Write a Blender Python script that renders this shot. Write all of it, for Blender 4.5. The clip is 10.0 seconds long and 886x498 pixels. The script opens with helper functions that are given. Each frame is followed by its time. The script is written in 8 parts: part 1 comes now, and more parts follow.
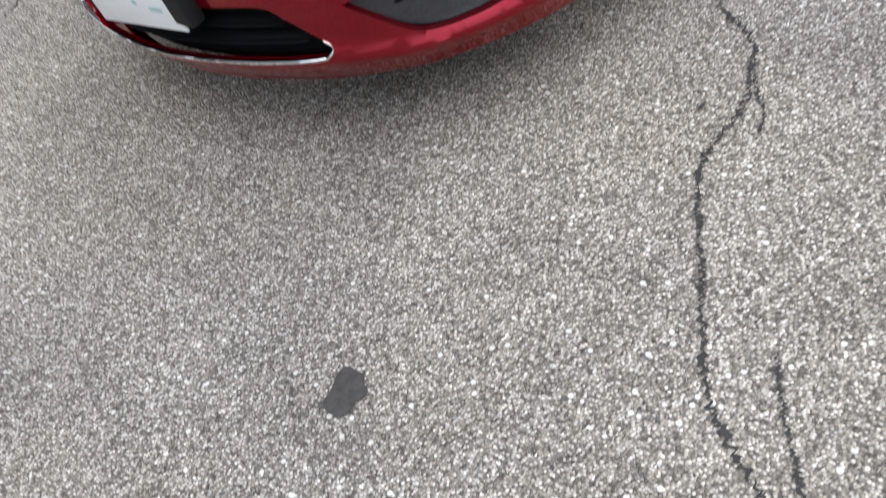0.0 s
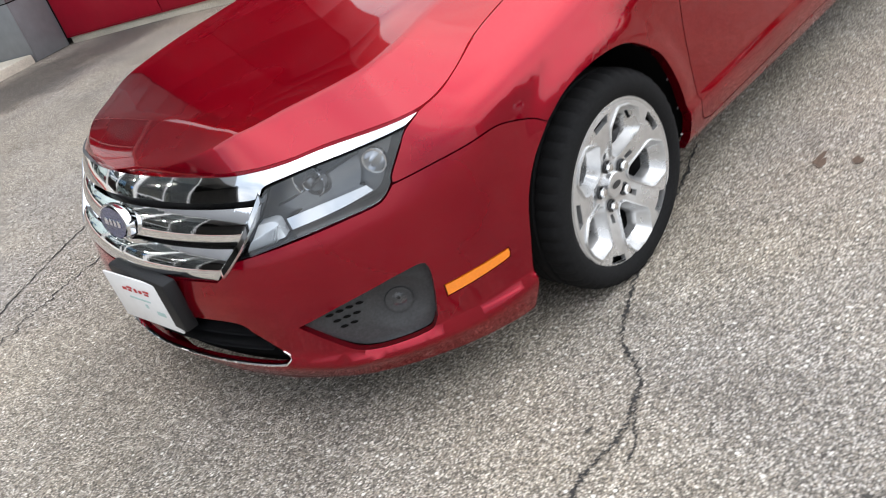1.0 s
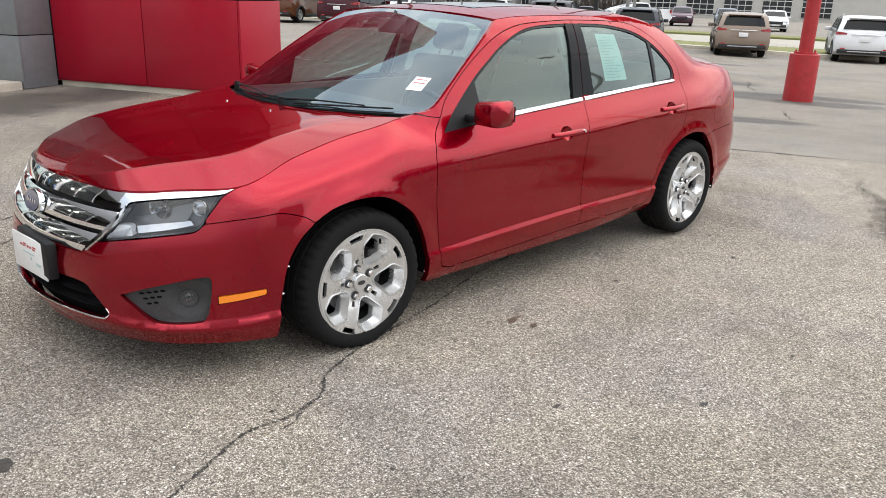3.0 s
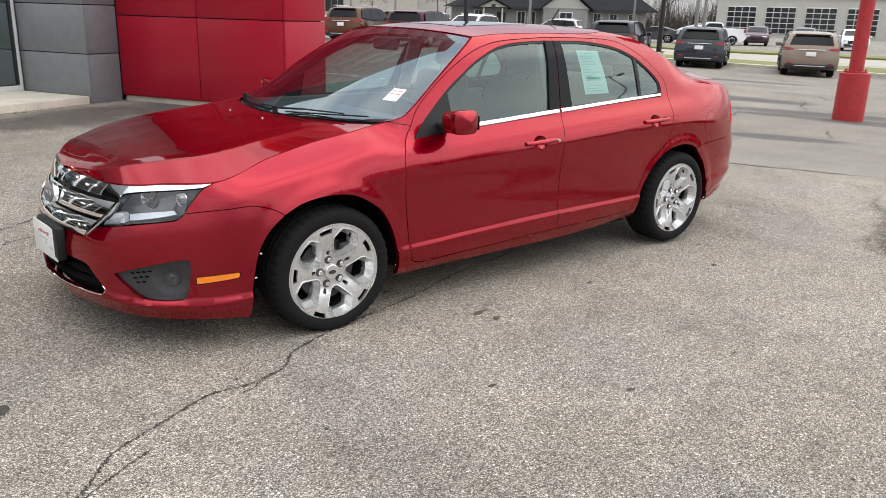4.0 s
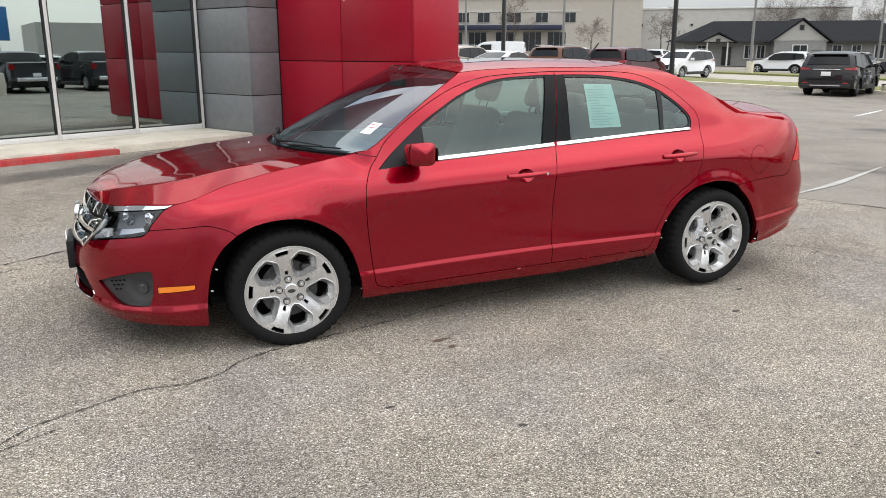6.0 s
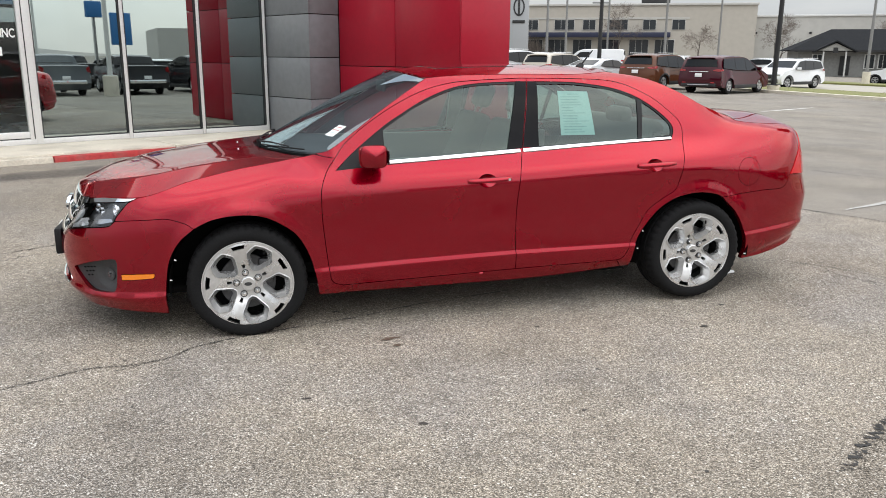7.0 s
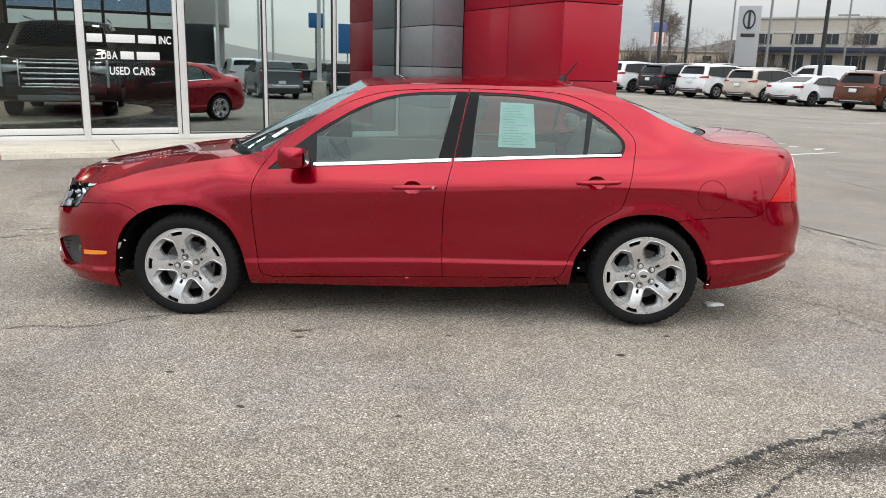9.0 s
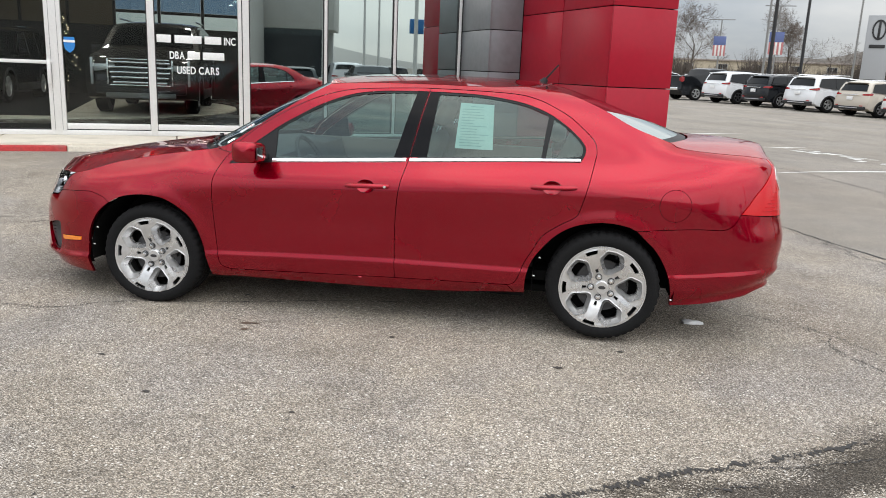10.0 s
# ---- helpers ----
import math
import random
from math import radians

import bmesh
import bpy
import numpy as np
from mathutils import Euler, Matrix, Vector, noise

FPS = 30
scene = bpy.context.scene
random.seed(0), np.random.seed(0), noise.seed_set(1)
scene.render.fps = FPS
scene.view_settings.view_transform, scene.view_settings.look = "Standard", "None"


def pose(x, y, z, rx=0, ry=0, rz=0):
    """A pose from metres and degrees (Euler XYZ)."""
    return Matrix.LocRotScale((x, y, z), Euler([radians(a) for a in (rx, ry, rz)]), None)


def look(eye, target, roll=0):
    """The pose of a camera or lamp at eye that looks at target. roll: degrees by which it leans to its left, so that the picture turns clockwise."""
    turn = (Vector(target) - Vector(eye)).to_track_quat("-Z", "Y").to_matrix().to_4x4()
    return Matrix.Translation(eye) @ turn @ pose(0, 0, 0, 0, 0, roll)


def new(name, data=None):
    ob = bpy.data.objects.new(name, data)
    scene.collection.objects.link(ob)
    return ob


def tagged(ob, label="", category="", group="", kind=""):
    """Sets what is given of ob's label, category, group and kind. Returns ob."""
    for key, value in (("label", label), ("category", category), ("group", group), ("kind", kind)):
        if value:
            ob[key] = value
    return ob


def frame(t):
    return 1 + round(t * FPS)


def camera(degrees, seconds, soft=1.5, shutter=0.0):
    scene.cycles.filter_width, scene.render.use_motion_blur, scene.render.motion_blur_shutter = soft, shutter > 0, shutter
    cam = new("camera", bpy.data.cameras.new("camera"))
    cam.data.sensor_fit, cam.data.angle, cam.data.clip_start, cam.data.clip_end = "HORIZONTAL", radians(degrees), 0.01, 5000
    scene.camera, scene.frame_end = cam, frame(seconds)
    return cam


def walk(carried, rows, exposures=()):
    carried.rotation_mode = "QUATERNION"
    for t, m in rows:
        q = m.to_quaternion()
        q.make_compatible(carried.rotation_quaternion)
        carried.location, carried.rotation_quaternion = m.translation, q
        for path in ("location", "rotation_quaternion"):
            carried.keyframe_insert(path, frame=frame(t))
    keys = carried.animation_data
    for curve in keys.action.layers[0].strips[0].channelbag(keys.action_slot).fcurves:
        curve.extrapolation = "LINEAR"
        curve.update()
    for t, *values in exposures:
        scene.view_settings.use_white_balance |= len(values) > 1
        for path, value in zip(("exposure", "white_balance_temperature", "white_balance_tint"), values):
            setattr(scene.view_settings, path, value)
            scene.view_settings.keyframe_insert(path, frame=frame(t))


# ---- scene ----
cam = camera(59.2, 10.0, soft=0.75, shutter=0.2)
PATH = [
    (0, (-1.721, -1.687, 1.095), (-0.941, -0.548, -0.353), -25.3),
    (0.5, (-1.631, -1.88, 1.237), (-0.723, -0.519, 0.087), -27.2),
    (0.6, (-1.612, -1.917, 1.262), (-0.671, -0.541, 0.157), -26.2),
    (1, (-1.601, -2.074, 1.325), (-0.524, -0.687, 0.368), -18.8),
    (1.5, (-1.746, -2.281, 1.401), (-0.507, -0.953, 0.563), -8.2),
    (2, (-1.909, -2.589, 1.466), (-0.574, -1.295, 0.728), -1.8),
    (2.5, (-1.969, -3.015, 1.474), (-0.612, -1.704, 0.812), 1.3),
    (2.7, (-1.99, -3.148, 1.48), (-0.634, -1.824, 0.843), 1.8),
    (3.8, (-1.949, -3.851, 1.481), (-0.688, -2.414, 0.893), 1.8),
    (4, (-1.854, -3.942, 1.49), (-0.636, -2.464, 0.913), 1.7),
    (4.5, (-1.638, -4.097, 1.482), (-0.526, -2.526, 0.937), 1.3),
    (5, (-1.355, -4.27, 1.482), (-0.356, -2.616, 0.966), 0.7),
    (5.5, (-1.078, -4.561, 1.496), (-0.204, -2.833, 0.993), 0.1),
    (5.7, (-0.971, -4.645, 1.497), (-0.146, -2.892, 1.0), -0.1),
    (6.8, (-0.189, -4.977, 1.488), (0.369, -3.119, 1.002), 0.5),
    (7, (-0.054, -5.071, 1.493), (0.457, -3.197, 1.015), 0.4),
    (7.5, (0.32, -5.173, 1.471), (0.71, -3.269, 0.999), 0.6),
    (8, (0.728, -5.305, 1.484), (0.996, -3.378, 1.019), 0.9),
    (8.5, (1.145, -5.411, 1.504), (1.283, -3.469, 1.044), 1.2),
    (9, (1.582, -5.372, 1.508), (1.56, -3.425, 1.049), 1.5),
    (9.5, (2.041, -5.336, 1.504), (1.875, -3.394, 1.057), 1.7),
    (10, (2.461, -5.235, 1.49), (2.173, -3.308, 1.04), 2.4),
]
walk(cam, [(t, look(eye, target, roll)) for t, eye, target, roll in PATH],
     exposures=[(0.0, 0.54, 5950, 10), (0.5, 0.63, 6150, 10), (1.0, 0.73, 6250, 10), (2.0, 0.69, 6400, 10), (2.7, 0.63, 6500, 10), (4.5, 0.55, 6500, 10), (10.0, 0.53, 6450, 10)])

# ---- world, sun, exposure ----
SUN_AZ, SUN_EL = 130.0, 45.0
world = bpy.data.worlds.new("overcast_sky")
scene.world = world
world.use_nodes = True
wn, wl = world.node_tree.nodes, world.node_tree.links
wn.clear()
w_out, w_bg = wn.new("ShaderNodeOutputWorld"), wn.new("ShaderNodeBackground")
w_sky, w_mix, w_cloud = wn.new("ShaderNodeTexSky"), wn.new("ShaderNodeMixRGB"), wn.new("ShaderNodeTexNoise")
w_co, w_map, w_ramp = wn.new("ShaderNodeTexCoord"), wn.new("ShaderNodeMapping"), wn.new("ShaderNodeValToRGB")
w_sky.sky_type, w_sky.sun_disc = "NISHITA", False
w_sky.sun_elevation, w_sky.sun_rotation = radians(SUN_EL), radians(SUN_AZ)
w_map.inputs["Scale"].default_value = (1.0, 1.0, 3.2)
w_cloud.inputs["Scale"].default_value, w_cloud.inputs["Detail"].default_value = 2.4, 7.0
w_ramp.color_ramp.elements[0].position, w_ramp.color_ramp.elements[0].color = 0.37, (0.62, 0.685, 0.77, 1)
w_ramp.color_ramp.elements[1].position, w_ramp.color_ramp.elements[1].color = 0.60, (1.12, 1.115, 1.10, 1)
# an overcast sky is about three times as bright overhead as at the horizon
w_sep, w_up, w_clouds = wn.new("ShaderNodeSeparateXYZ"), wn.new("ShaderNodeMapRange"), wn.new("ShaderNodeMixRGB")
w_up.inputs["From Min"].default_value, w_up.inputs["From Max"].default_value = 0.0, 1.0
w_up.inputs["To Min"].default_value, w_up.inputs["To Max"].default_value = 3.75, 17.0
w_clouds.blend_type, w_clouds.inputs[0].default_value = "MULTIPLY", 1.0
w_mix.inputs[0].default_value = 0.9
wl.new(w_co.outputs["Generated"], w_map.inputs[0]), wl.new(w_map.outputs[0], w_cloud.inputs["Vector"])
wl.new(w_co.outputs["Generated"], w_sep.inputs[0]), wl.new(w_sep.outputs["Z"], w_up.inputs[0])
wl.new(w_cloud.outputs[0], w_ramp.inputs[0])
wl.new(w_ramp.outputs[0], w_clouds.inputs[1]), wl.new(w_up.outputs[0], w_clouds.inputs[2])
wl.new(w_sky.outputs[0], w_mix.inputs[1]), wl.new(w_clouds.outputs[0], w_mix.inputs[2])
# the cloud is brighter on the side of the hidden sun
w_dot, w_side, w_lit = wn.new("ShaderNodeVectorMath"), wn.new("ShaderNodeMapRange"), wn.new("ShaderNodeMixRGB")
w_dot.operation = "DOT_PRODUCT"
w_dot.inputs[1].default_value = (math.sin(radians(SUN_AZ)) * math.cos(radians(SUN_EL)), math.cos(radians(SUN_AZ)) * math.cos(radians(SUN_EL)), math.sin(radians(SUN_EL)))
w_side.inputs["From Min"].default_value, w_side.inputs["From Max"].default_value = -0.7, 1.0
w_side.inputs["To Min"].default_value, w_side.inputs["To Max"].default_value = 0.86, 1.36
w_lit.blend_type, w_lit.inputs[0].default_value = "MULTIPLY", 1.0
wl.new(w_co.outputs["Generated"], w_dot.inputs[0]), wl.new(w_dot.outputs["Value"], w_side.inputs[0])
wl.new(w_mix.outputs[0], w_lit.inputs[1]), wl.new(w_side.outputs[0], w_lit.inputs[2])
wl.new(w_lit.outputs[0], w_bg.inputs[0]), wl.new(w_bg.outputs[0], w_out.inputs[0])
w_bg.inputs[1].default_value = 0.10

sun = new("sun", bpy.data.lights.new("sun", "SUN"))
sun.data.energy, sun.data.angle, sun.data.color = 0.6, radians(90), (1.0, 0.955, 0.88)
sun.rotation_euler = (radians(90 - SUN_EL), 0, radians(180 - SUN_AZ))


# ---- material tools ----
def srgb(r, g, b):
    return tuple((c / 255 / 12.92) if c / 255 <= 0.04045 else ((c / 255 + 0.055) / 1.055) ** 2.4 for c in (r, g, b))


def material(name, color, rough=0.5, metal=0.0, coat=0.0, spread=0.08, grain=40.0, bump=0.0, bump_scale=300.0, spec=0.5, stains=0.0, stain_color=(0.1, 0.09, 0.08), stain_scale=1.5, rough_spread=0.08, coord="Object"):
    """A principled surface with fine grain, slow variation, optional stains and bump."""
    m = bpy.data.materials.new(name)
    m.use_nodes = True
    nt = m.node_tree
    N, L = nt.nodes, nt.links
    b = N["Principled BSDF"]
    tc = N.new("ShaderNodeTexCoord")
    n1, n2 = N.new("ShaderNodeTexNoise"), N.new("ShaderNodeTexNoise")
    n1.inputs["Scale"].default_value, n1.inputs["Detail"].default_value = grain, 4
    n2.inputs["Scale"].default_value, n2.inputs["Detail"].default_value = stain_scale, 5
    L.new(tc.outputs[coord], n1.inputs["Vector"]), L.new(tc.outputs[coord], n2.inputs["Vector"])
    mr = N.new("ShaderNodeMapRange")
    mr.inputs["From Min"].default_value, mr.inputs["From Max"].default_value = 0.3, 0.7
    mr.inputs["To Min"].default_value, mr.inputs["To Max"].default_value = 1 - spread, 1 + spread
    L.new(n1.outputs[0], mr.inputs[0])
    mul = N.new("ShaderNodeMixRGB")
    mul.blend_type, mul.inputs[0].default_value = "MULTIPLY", 1.0
    mul.inputs[1].default_value = (*color, 1)
    L.new(mr.outputs[0], mul.inputs[2])
    out = mul.outputs[0]
    if stains > 0:
        mx, rr = N.new("ShaderNodeMixRGB"), N.new("ShaderNodeMapRange")
        rr.inputs["From Min"].default_value, rr.inputs["From Max"].default_value = 0.45, 0.75
        rr.inputs["To Min"].default_value, rr.inputs["To Max"].default_value = 0, stains
        L.new(n2.outputs[0], rr.inputs[0]), L.new(rr.outputs[0], mx.inputs[0])
        L.new(out, mx.inputs[1])
        mx.inputs[2].default_value = (*stain_color, 1)
        out = mx.outputs[0]
    L.new(out, b.inputs["Base Color"])
    r2 = N.new("ShaderNodeMapRange")
    r2.inputs["From Min"].default_value, r2.inputs["From Max"].default_value = 0.3, 0.7
    r2.inputs["To Min"].default_value, r2.inputs["To Max"].default_value = max(0.0, rough - rough_spread), min(1.0, rough + rough_spread)
    L.new(n2.outputs[0], r2.inputs[0]), L.new(r2.outputs[0], b.inputs["Roughness"])
    b.inputs["Metallic"].default_value = metal
    b.inputs["Coat Weight"].default_value = coat
    b.inputs["Coat Roughness"].default_value = 0.03
    b.inputs["Specular IOR Level"].default_value = spec
    if bump > 0:
        n3, bp = N.new("ShaderNodeTexNoise"), N.new("ShaderNodeBump")
        n3.inputs["Scale"].default_value, n3.inputs["Detail"].default_value = bump_scale, 3
        L.new(tc.outputs[coord], n3.inputs["Vector"])
        bp.inputs["Strength"].default_value, bp.inputs["Distance"].default_value = bump, 0.004
        L.new(n3.outputs[0], bp.inputs["Height"]), L.new(bp.outputs[0], b.inputs["Normal"])
    return m


def paint(name, color, flake=0.0, orange=0.02, metal=0.0, rough=0.35):
    """Car paint: tinted base, clear coat, faint orange peel and dust."""
    m = material(name, color, rough=rough, metal=metal, coat=1.0, spec=0.0, spread=0.04, grain=900, stain_scale=2.5, rough_spread=0.06)
    nt = m.node_tree
    b = nt.nodes["Principled BSDF"]
    b.inputs["Coat IOR"].default_value = 1.42
    b.inputs["Specular Tint"].default_value = (0.95, 0.08, 0.10, 1) if color[0] > 5 * color[1] else (1, 1, 1, 1)
    tc, nz, bp = nt.nodes.new("ShaderNodeTexCoord"), nt.nodes.new("ShaderNodeTexNoise"), nt.nodes.new("ShaderNodeBump")
    nz.inputs["Scale"].default_value, nz.inputs["Detail"].default_value = 260, 2
    bp.inputs["Strength"].default_value, bp.inputs["Distance"].default_value = orange, 0.001
    nt.links.new(tc.outputs["Object"], nz.inputs["Vector"]), nt.links.new(nz.outputs[0], bp.inputs["Height"])
    nt.links.new(bp.outputs[0], b.inputs["Coat Normal"])
    return m


def glass(name, tint=(0.85, 0.92, 0.9), base=0.05, power=3.6, sheen=(1, 1, 1)):
    """Thin window glass: tinted, with a true glossy reflection that grows towards grazing."""
    m = bpy.data.materials.new(name)
    m.use_nodes = True
    N, L = m.node_tree.nodes, m.node_tree.links
    N.clear()
    o, t, g, w, x = N.new("ShaderNodeOutputMaterial"), N.new("ShaderNodeBsdfTransparent"), N.new("ShaderNodeBsdfGlossy"), N.new("ShaderNodeLayerWeight"), N.new("ShaderNodeMixShader")
    nz, mr, pw, rf = N.new("ShaderNodeTexNoise"), N.new("ShaderNodeMapRange"), N.new("ShaderNodeMath"), N.new("ShaderNodeMapRange")
    nz.inputs["Scale"].default_value = 3.0
    mr.inputs["To Min"].default_value, mr.inputs["To Max"].default_value = 0.0, 0.02
    pw.operation, pw.inputs[1].default_value = "POWER", power
    rf.inputs["To Min"].default_value, rf.inputs["To Max"].default_value = base, 1.0
    L.new(nz.outputs[0], mr.inputs[0]), L.new(mr.outputs[0], g.inputs["Roughness"])
    t.inputs[0].default_value, g.inputs[0].default_value = (*tint, 1), (*sheen, 1)
    L.new(w.outputs["Facing"], pw.inputs[0]), L.new(pw.outputs[0], rf.inputs[0])
    L.new(rf.outputs[0], x.inputs[0]), L.new(t.outputs[0], x.inputs[1]), L.new(g.outputs[0], x.inputs[2]), L.new(x.outputs[0], o.inputs[0])
    return m


def emitting(name, color, strength):
    m = bpy.data.materials.new(name)
    m.use_nodes = True
    b = m.node_tree.nodes["Principled BSDF"]
    b.inputs["Base Color"].default_value = (*color, 1)
    b.inputs["Emission Color"].default_value, b.inputs["Emission Strength"].default_value = (*color, 1), strength
    return m


# ---- mesh tools ----
def finish(name, bm, mat, parent=None, label="", smooth=True, angle=35):
    me = bpy.data.meshes.new(name)
    bm.to_mesh(me)
    bm.free()
    for m in (mat if isinstance(mat, (list, tuple)) else [mat]):
        me.materials.append(m)
    if smooth:
        me.shade_smooth()
        me.set_sharp_from_angle(angle=radians(angle))
    ob = new(name, me)
    ob.parent = parent
    if label:
        ob["label"] = label
    return ob


def part(name, bm, mat, parent, label="", smooth=True, angle=35):
    return finish(name, bm, mat, parent, label, smooth, angle)


def thing(name, label, category, m=None, group="", kind=""):
    ob = new(name)
    ob.empty_display_size = 0.2
    if m is not None:
        ob.matrix_basis = m
    return tagged(ob, label, category, group, kind)


def add_box(bm, c, s, bevel=0.0, m=None, seg=2):
    r = bmesh.ops.create_cube(bm, size=1.0)
    vs = r["verts"]
    bmesh.ops.scale(bm, vec=s, verts=vs)
    if bevel > 0:
        es = list({e for v in vs for e in v.link_edges})
        rb = bmesh.ops.bevel(bm, geom=es, offset=bevel, segments=seg, affect="EDGES", profile=0.5)
        vs = list({v for f in rb["faces"] for v in f.verts} | {v for v in vs if v.is_valid})
    bmesh.ops.translate(bm, vec=c, verts=vs)
    if m is not None:
        bmesh.ops.transform(bm, matrix=m, verts=vs)
    return vs


def box(c, s, bevel=0.0, m=None, seg=2):
    bm = bmesh.new()
    add_box(bm, c, s, bevel, m, seg)
    return bm


def add_tube(bm, p0, p1, r0, r1=None, n=12, cap=True):
    r1 = r0 if r1 is None else r1
    p0, p1 = Vector(p0), Vector(p1)
    q = (p1 - p0).to_track_quat("Z", "Y").to_matrix()
    rings = []
    for p, r in ((p0, r0), (p1, r1)):
        rings.append([bm.verts.new(p + q @ Vector((r * math.cos(2 * math.pi * i / n), r * math.sin(2 * math.pi * i / n), 0))) for i in range(n)])
    for i in range(n):
        bm.faces.new((rings[0][i], rings[0][(i + 1) % n], rings[1][(i + 1) % n], rings[1][i]))
    if cap:
        bm.faces.new(rings[0][::-1]), bm.faces.new(rings[1])


def add_lathe(bm, profile, n=48, axis="Y", centre=(0, 0, 0)):
    """Revolve (radius, offset) rows about an axis through centre."""
    c = Vector(centre)
    rings = []
    for r, h in profile:
        row = []
        for i in range(n):
            a = 2 * math.pi * i / n
            v = Vector((r * math.cos(a), h, r * math.sin(a))) if axis == "Y" else Vector((r * math.cos(a), r * math.sin(a), h))
            row.append(bm.verts.new(c + v))
        rings.append(row)
    for a, b in zip(rings, rings[1:]):
        for i in range(n):
            bm.faces.new((a[i], a[(i + 1) % n], b[(i + 1) % n], b[i]))
    return rings


def add_grid(bm, rows, close=False):
    """Faces through a list of rows of points."""
    vs = [[bm.verts.new(p) for p in row] for row in rows]
    for a, b in zip(vs, vs[1:]):
        k = len(a)
        for i in range(k if close else k - 1):
            j = (i + 1) % k
            try:
                bm.faces.new((a[i], a[j], b[j], b[i]))
            except ValueError:
                pass
    return vs


def add_prism(bm, outline, y0, y1, m=None):
    """Extrude an (x, z) outline from y0 to y1."""
    a = [bm.verts.new((x, y0, z)) for x, z in outline]
    b = [bm.verts.new((x, y1, z)) for x, z in outline]
    k = len(a)
    bm.faces.new(a), bm.faces.new(b[::-1])
    for i in range(k):
        bm.faces.new((a[(i + 1) % k], a[i], b[i], b[(i + 1) % k]))
    if m is not None:
        bmesh.ops.transform(bm, matrix=m, verts=a + b)
    return a + b


def lerp(a, b, f):
    return a + (b - a) * f


def smoothstep(a, b, x):
    f = min(1.0, max(0.0, (x - a) / (b - a)))
    return f * f * (3 - 2 * f)


def curve(keys, x):
    """A smooth monotone-ish curve through (x, value) keys (Catmull-Rom with clamped ends)."""
    if x <= keys[0][0]:
        return keys[0][1]
    if x >= keys[-1][0]:
        return keys[-1][1]
    for i in range(len(keys) - 1):
        if x <= keys[i + 1][0]:
            break
    x0, v0 = keys[i]
    x1, v1 = keys[i + 1]
    h = x1 - x0
    s = (v1 - v0) / h

    def slope(j):
        if j <= 0 or j >= len(keys) - 1:
            k = 0 if j <= 0 else len(keys) - 2
            return (keys[k + 1][1] - keys[k][1]) / (keys[k + 1][0] - keys[k][0])
        a = (keys[j][1] - keys[j - 1][1]) / (keys[j][0] - keys[j - 1][0])
        b = (keys[j + 1][1] - keys[j][1]) / (keys[j + 1][0] - keys[j][0])
        return 0.0 if a * b <= 0 else 2 * a * b / (a + b)

    m0, m1 = slope(i), slope(i + 1)
    f = (x - x0) / h
    return (2 * f**3 - 3 * f**2 + 1) * v0 + (f**3 - 2 * f**2 + f) * h * m0 + (-2 * f**3 + 3 * f**2) * v1 + (f**3 - f**2) * h * m1


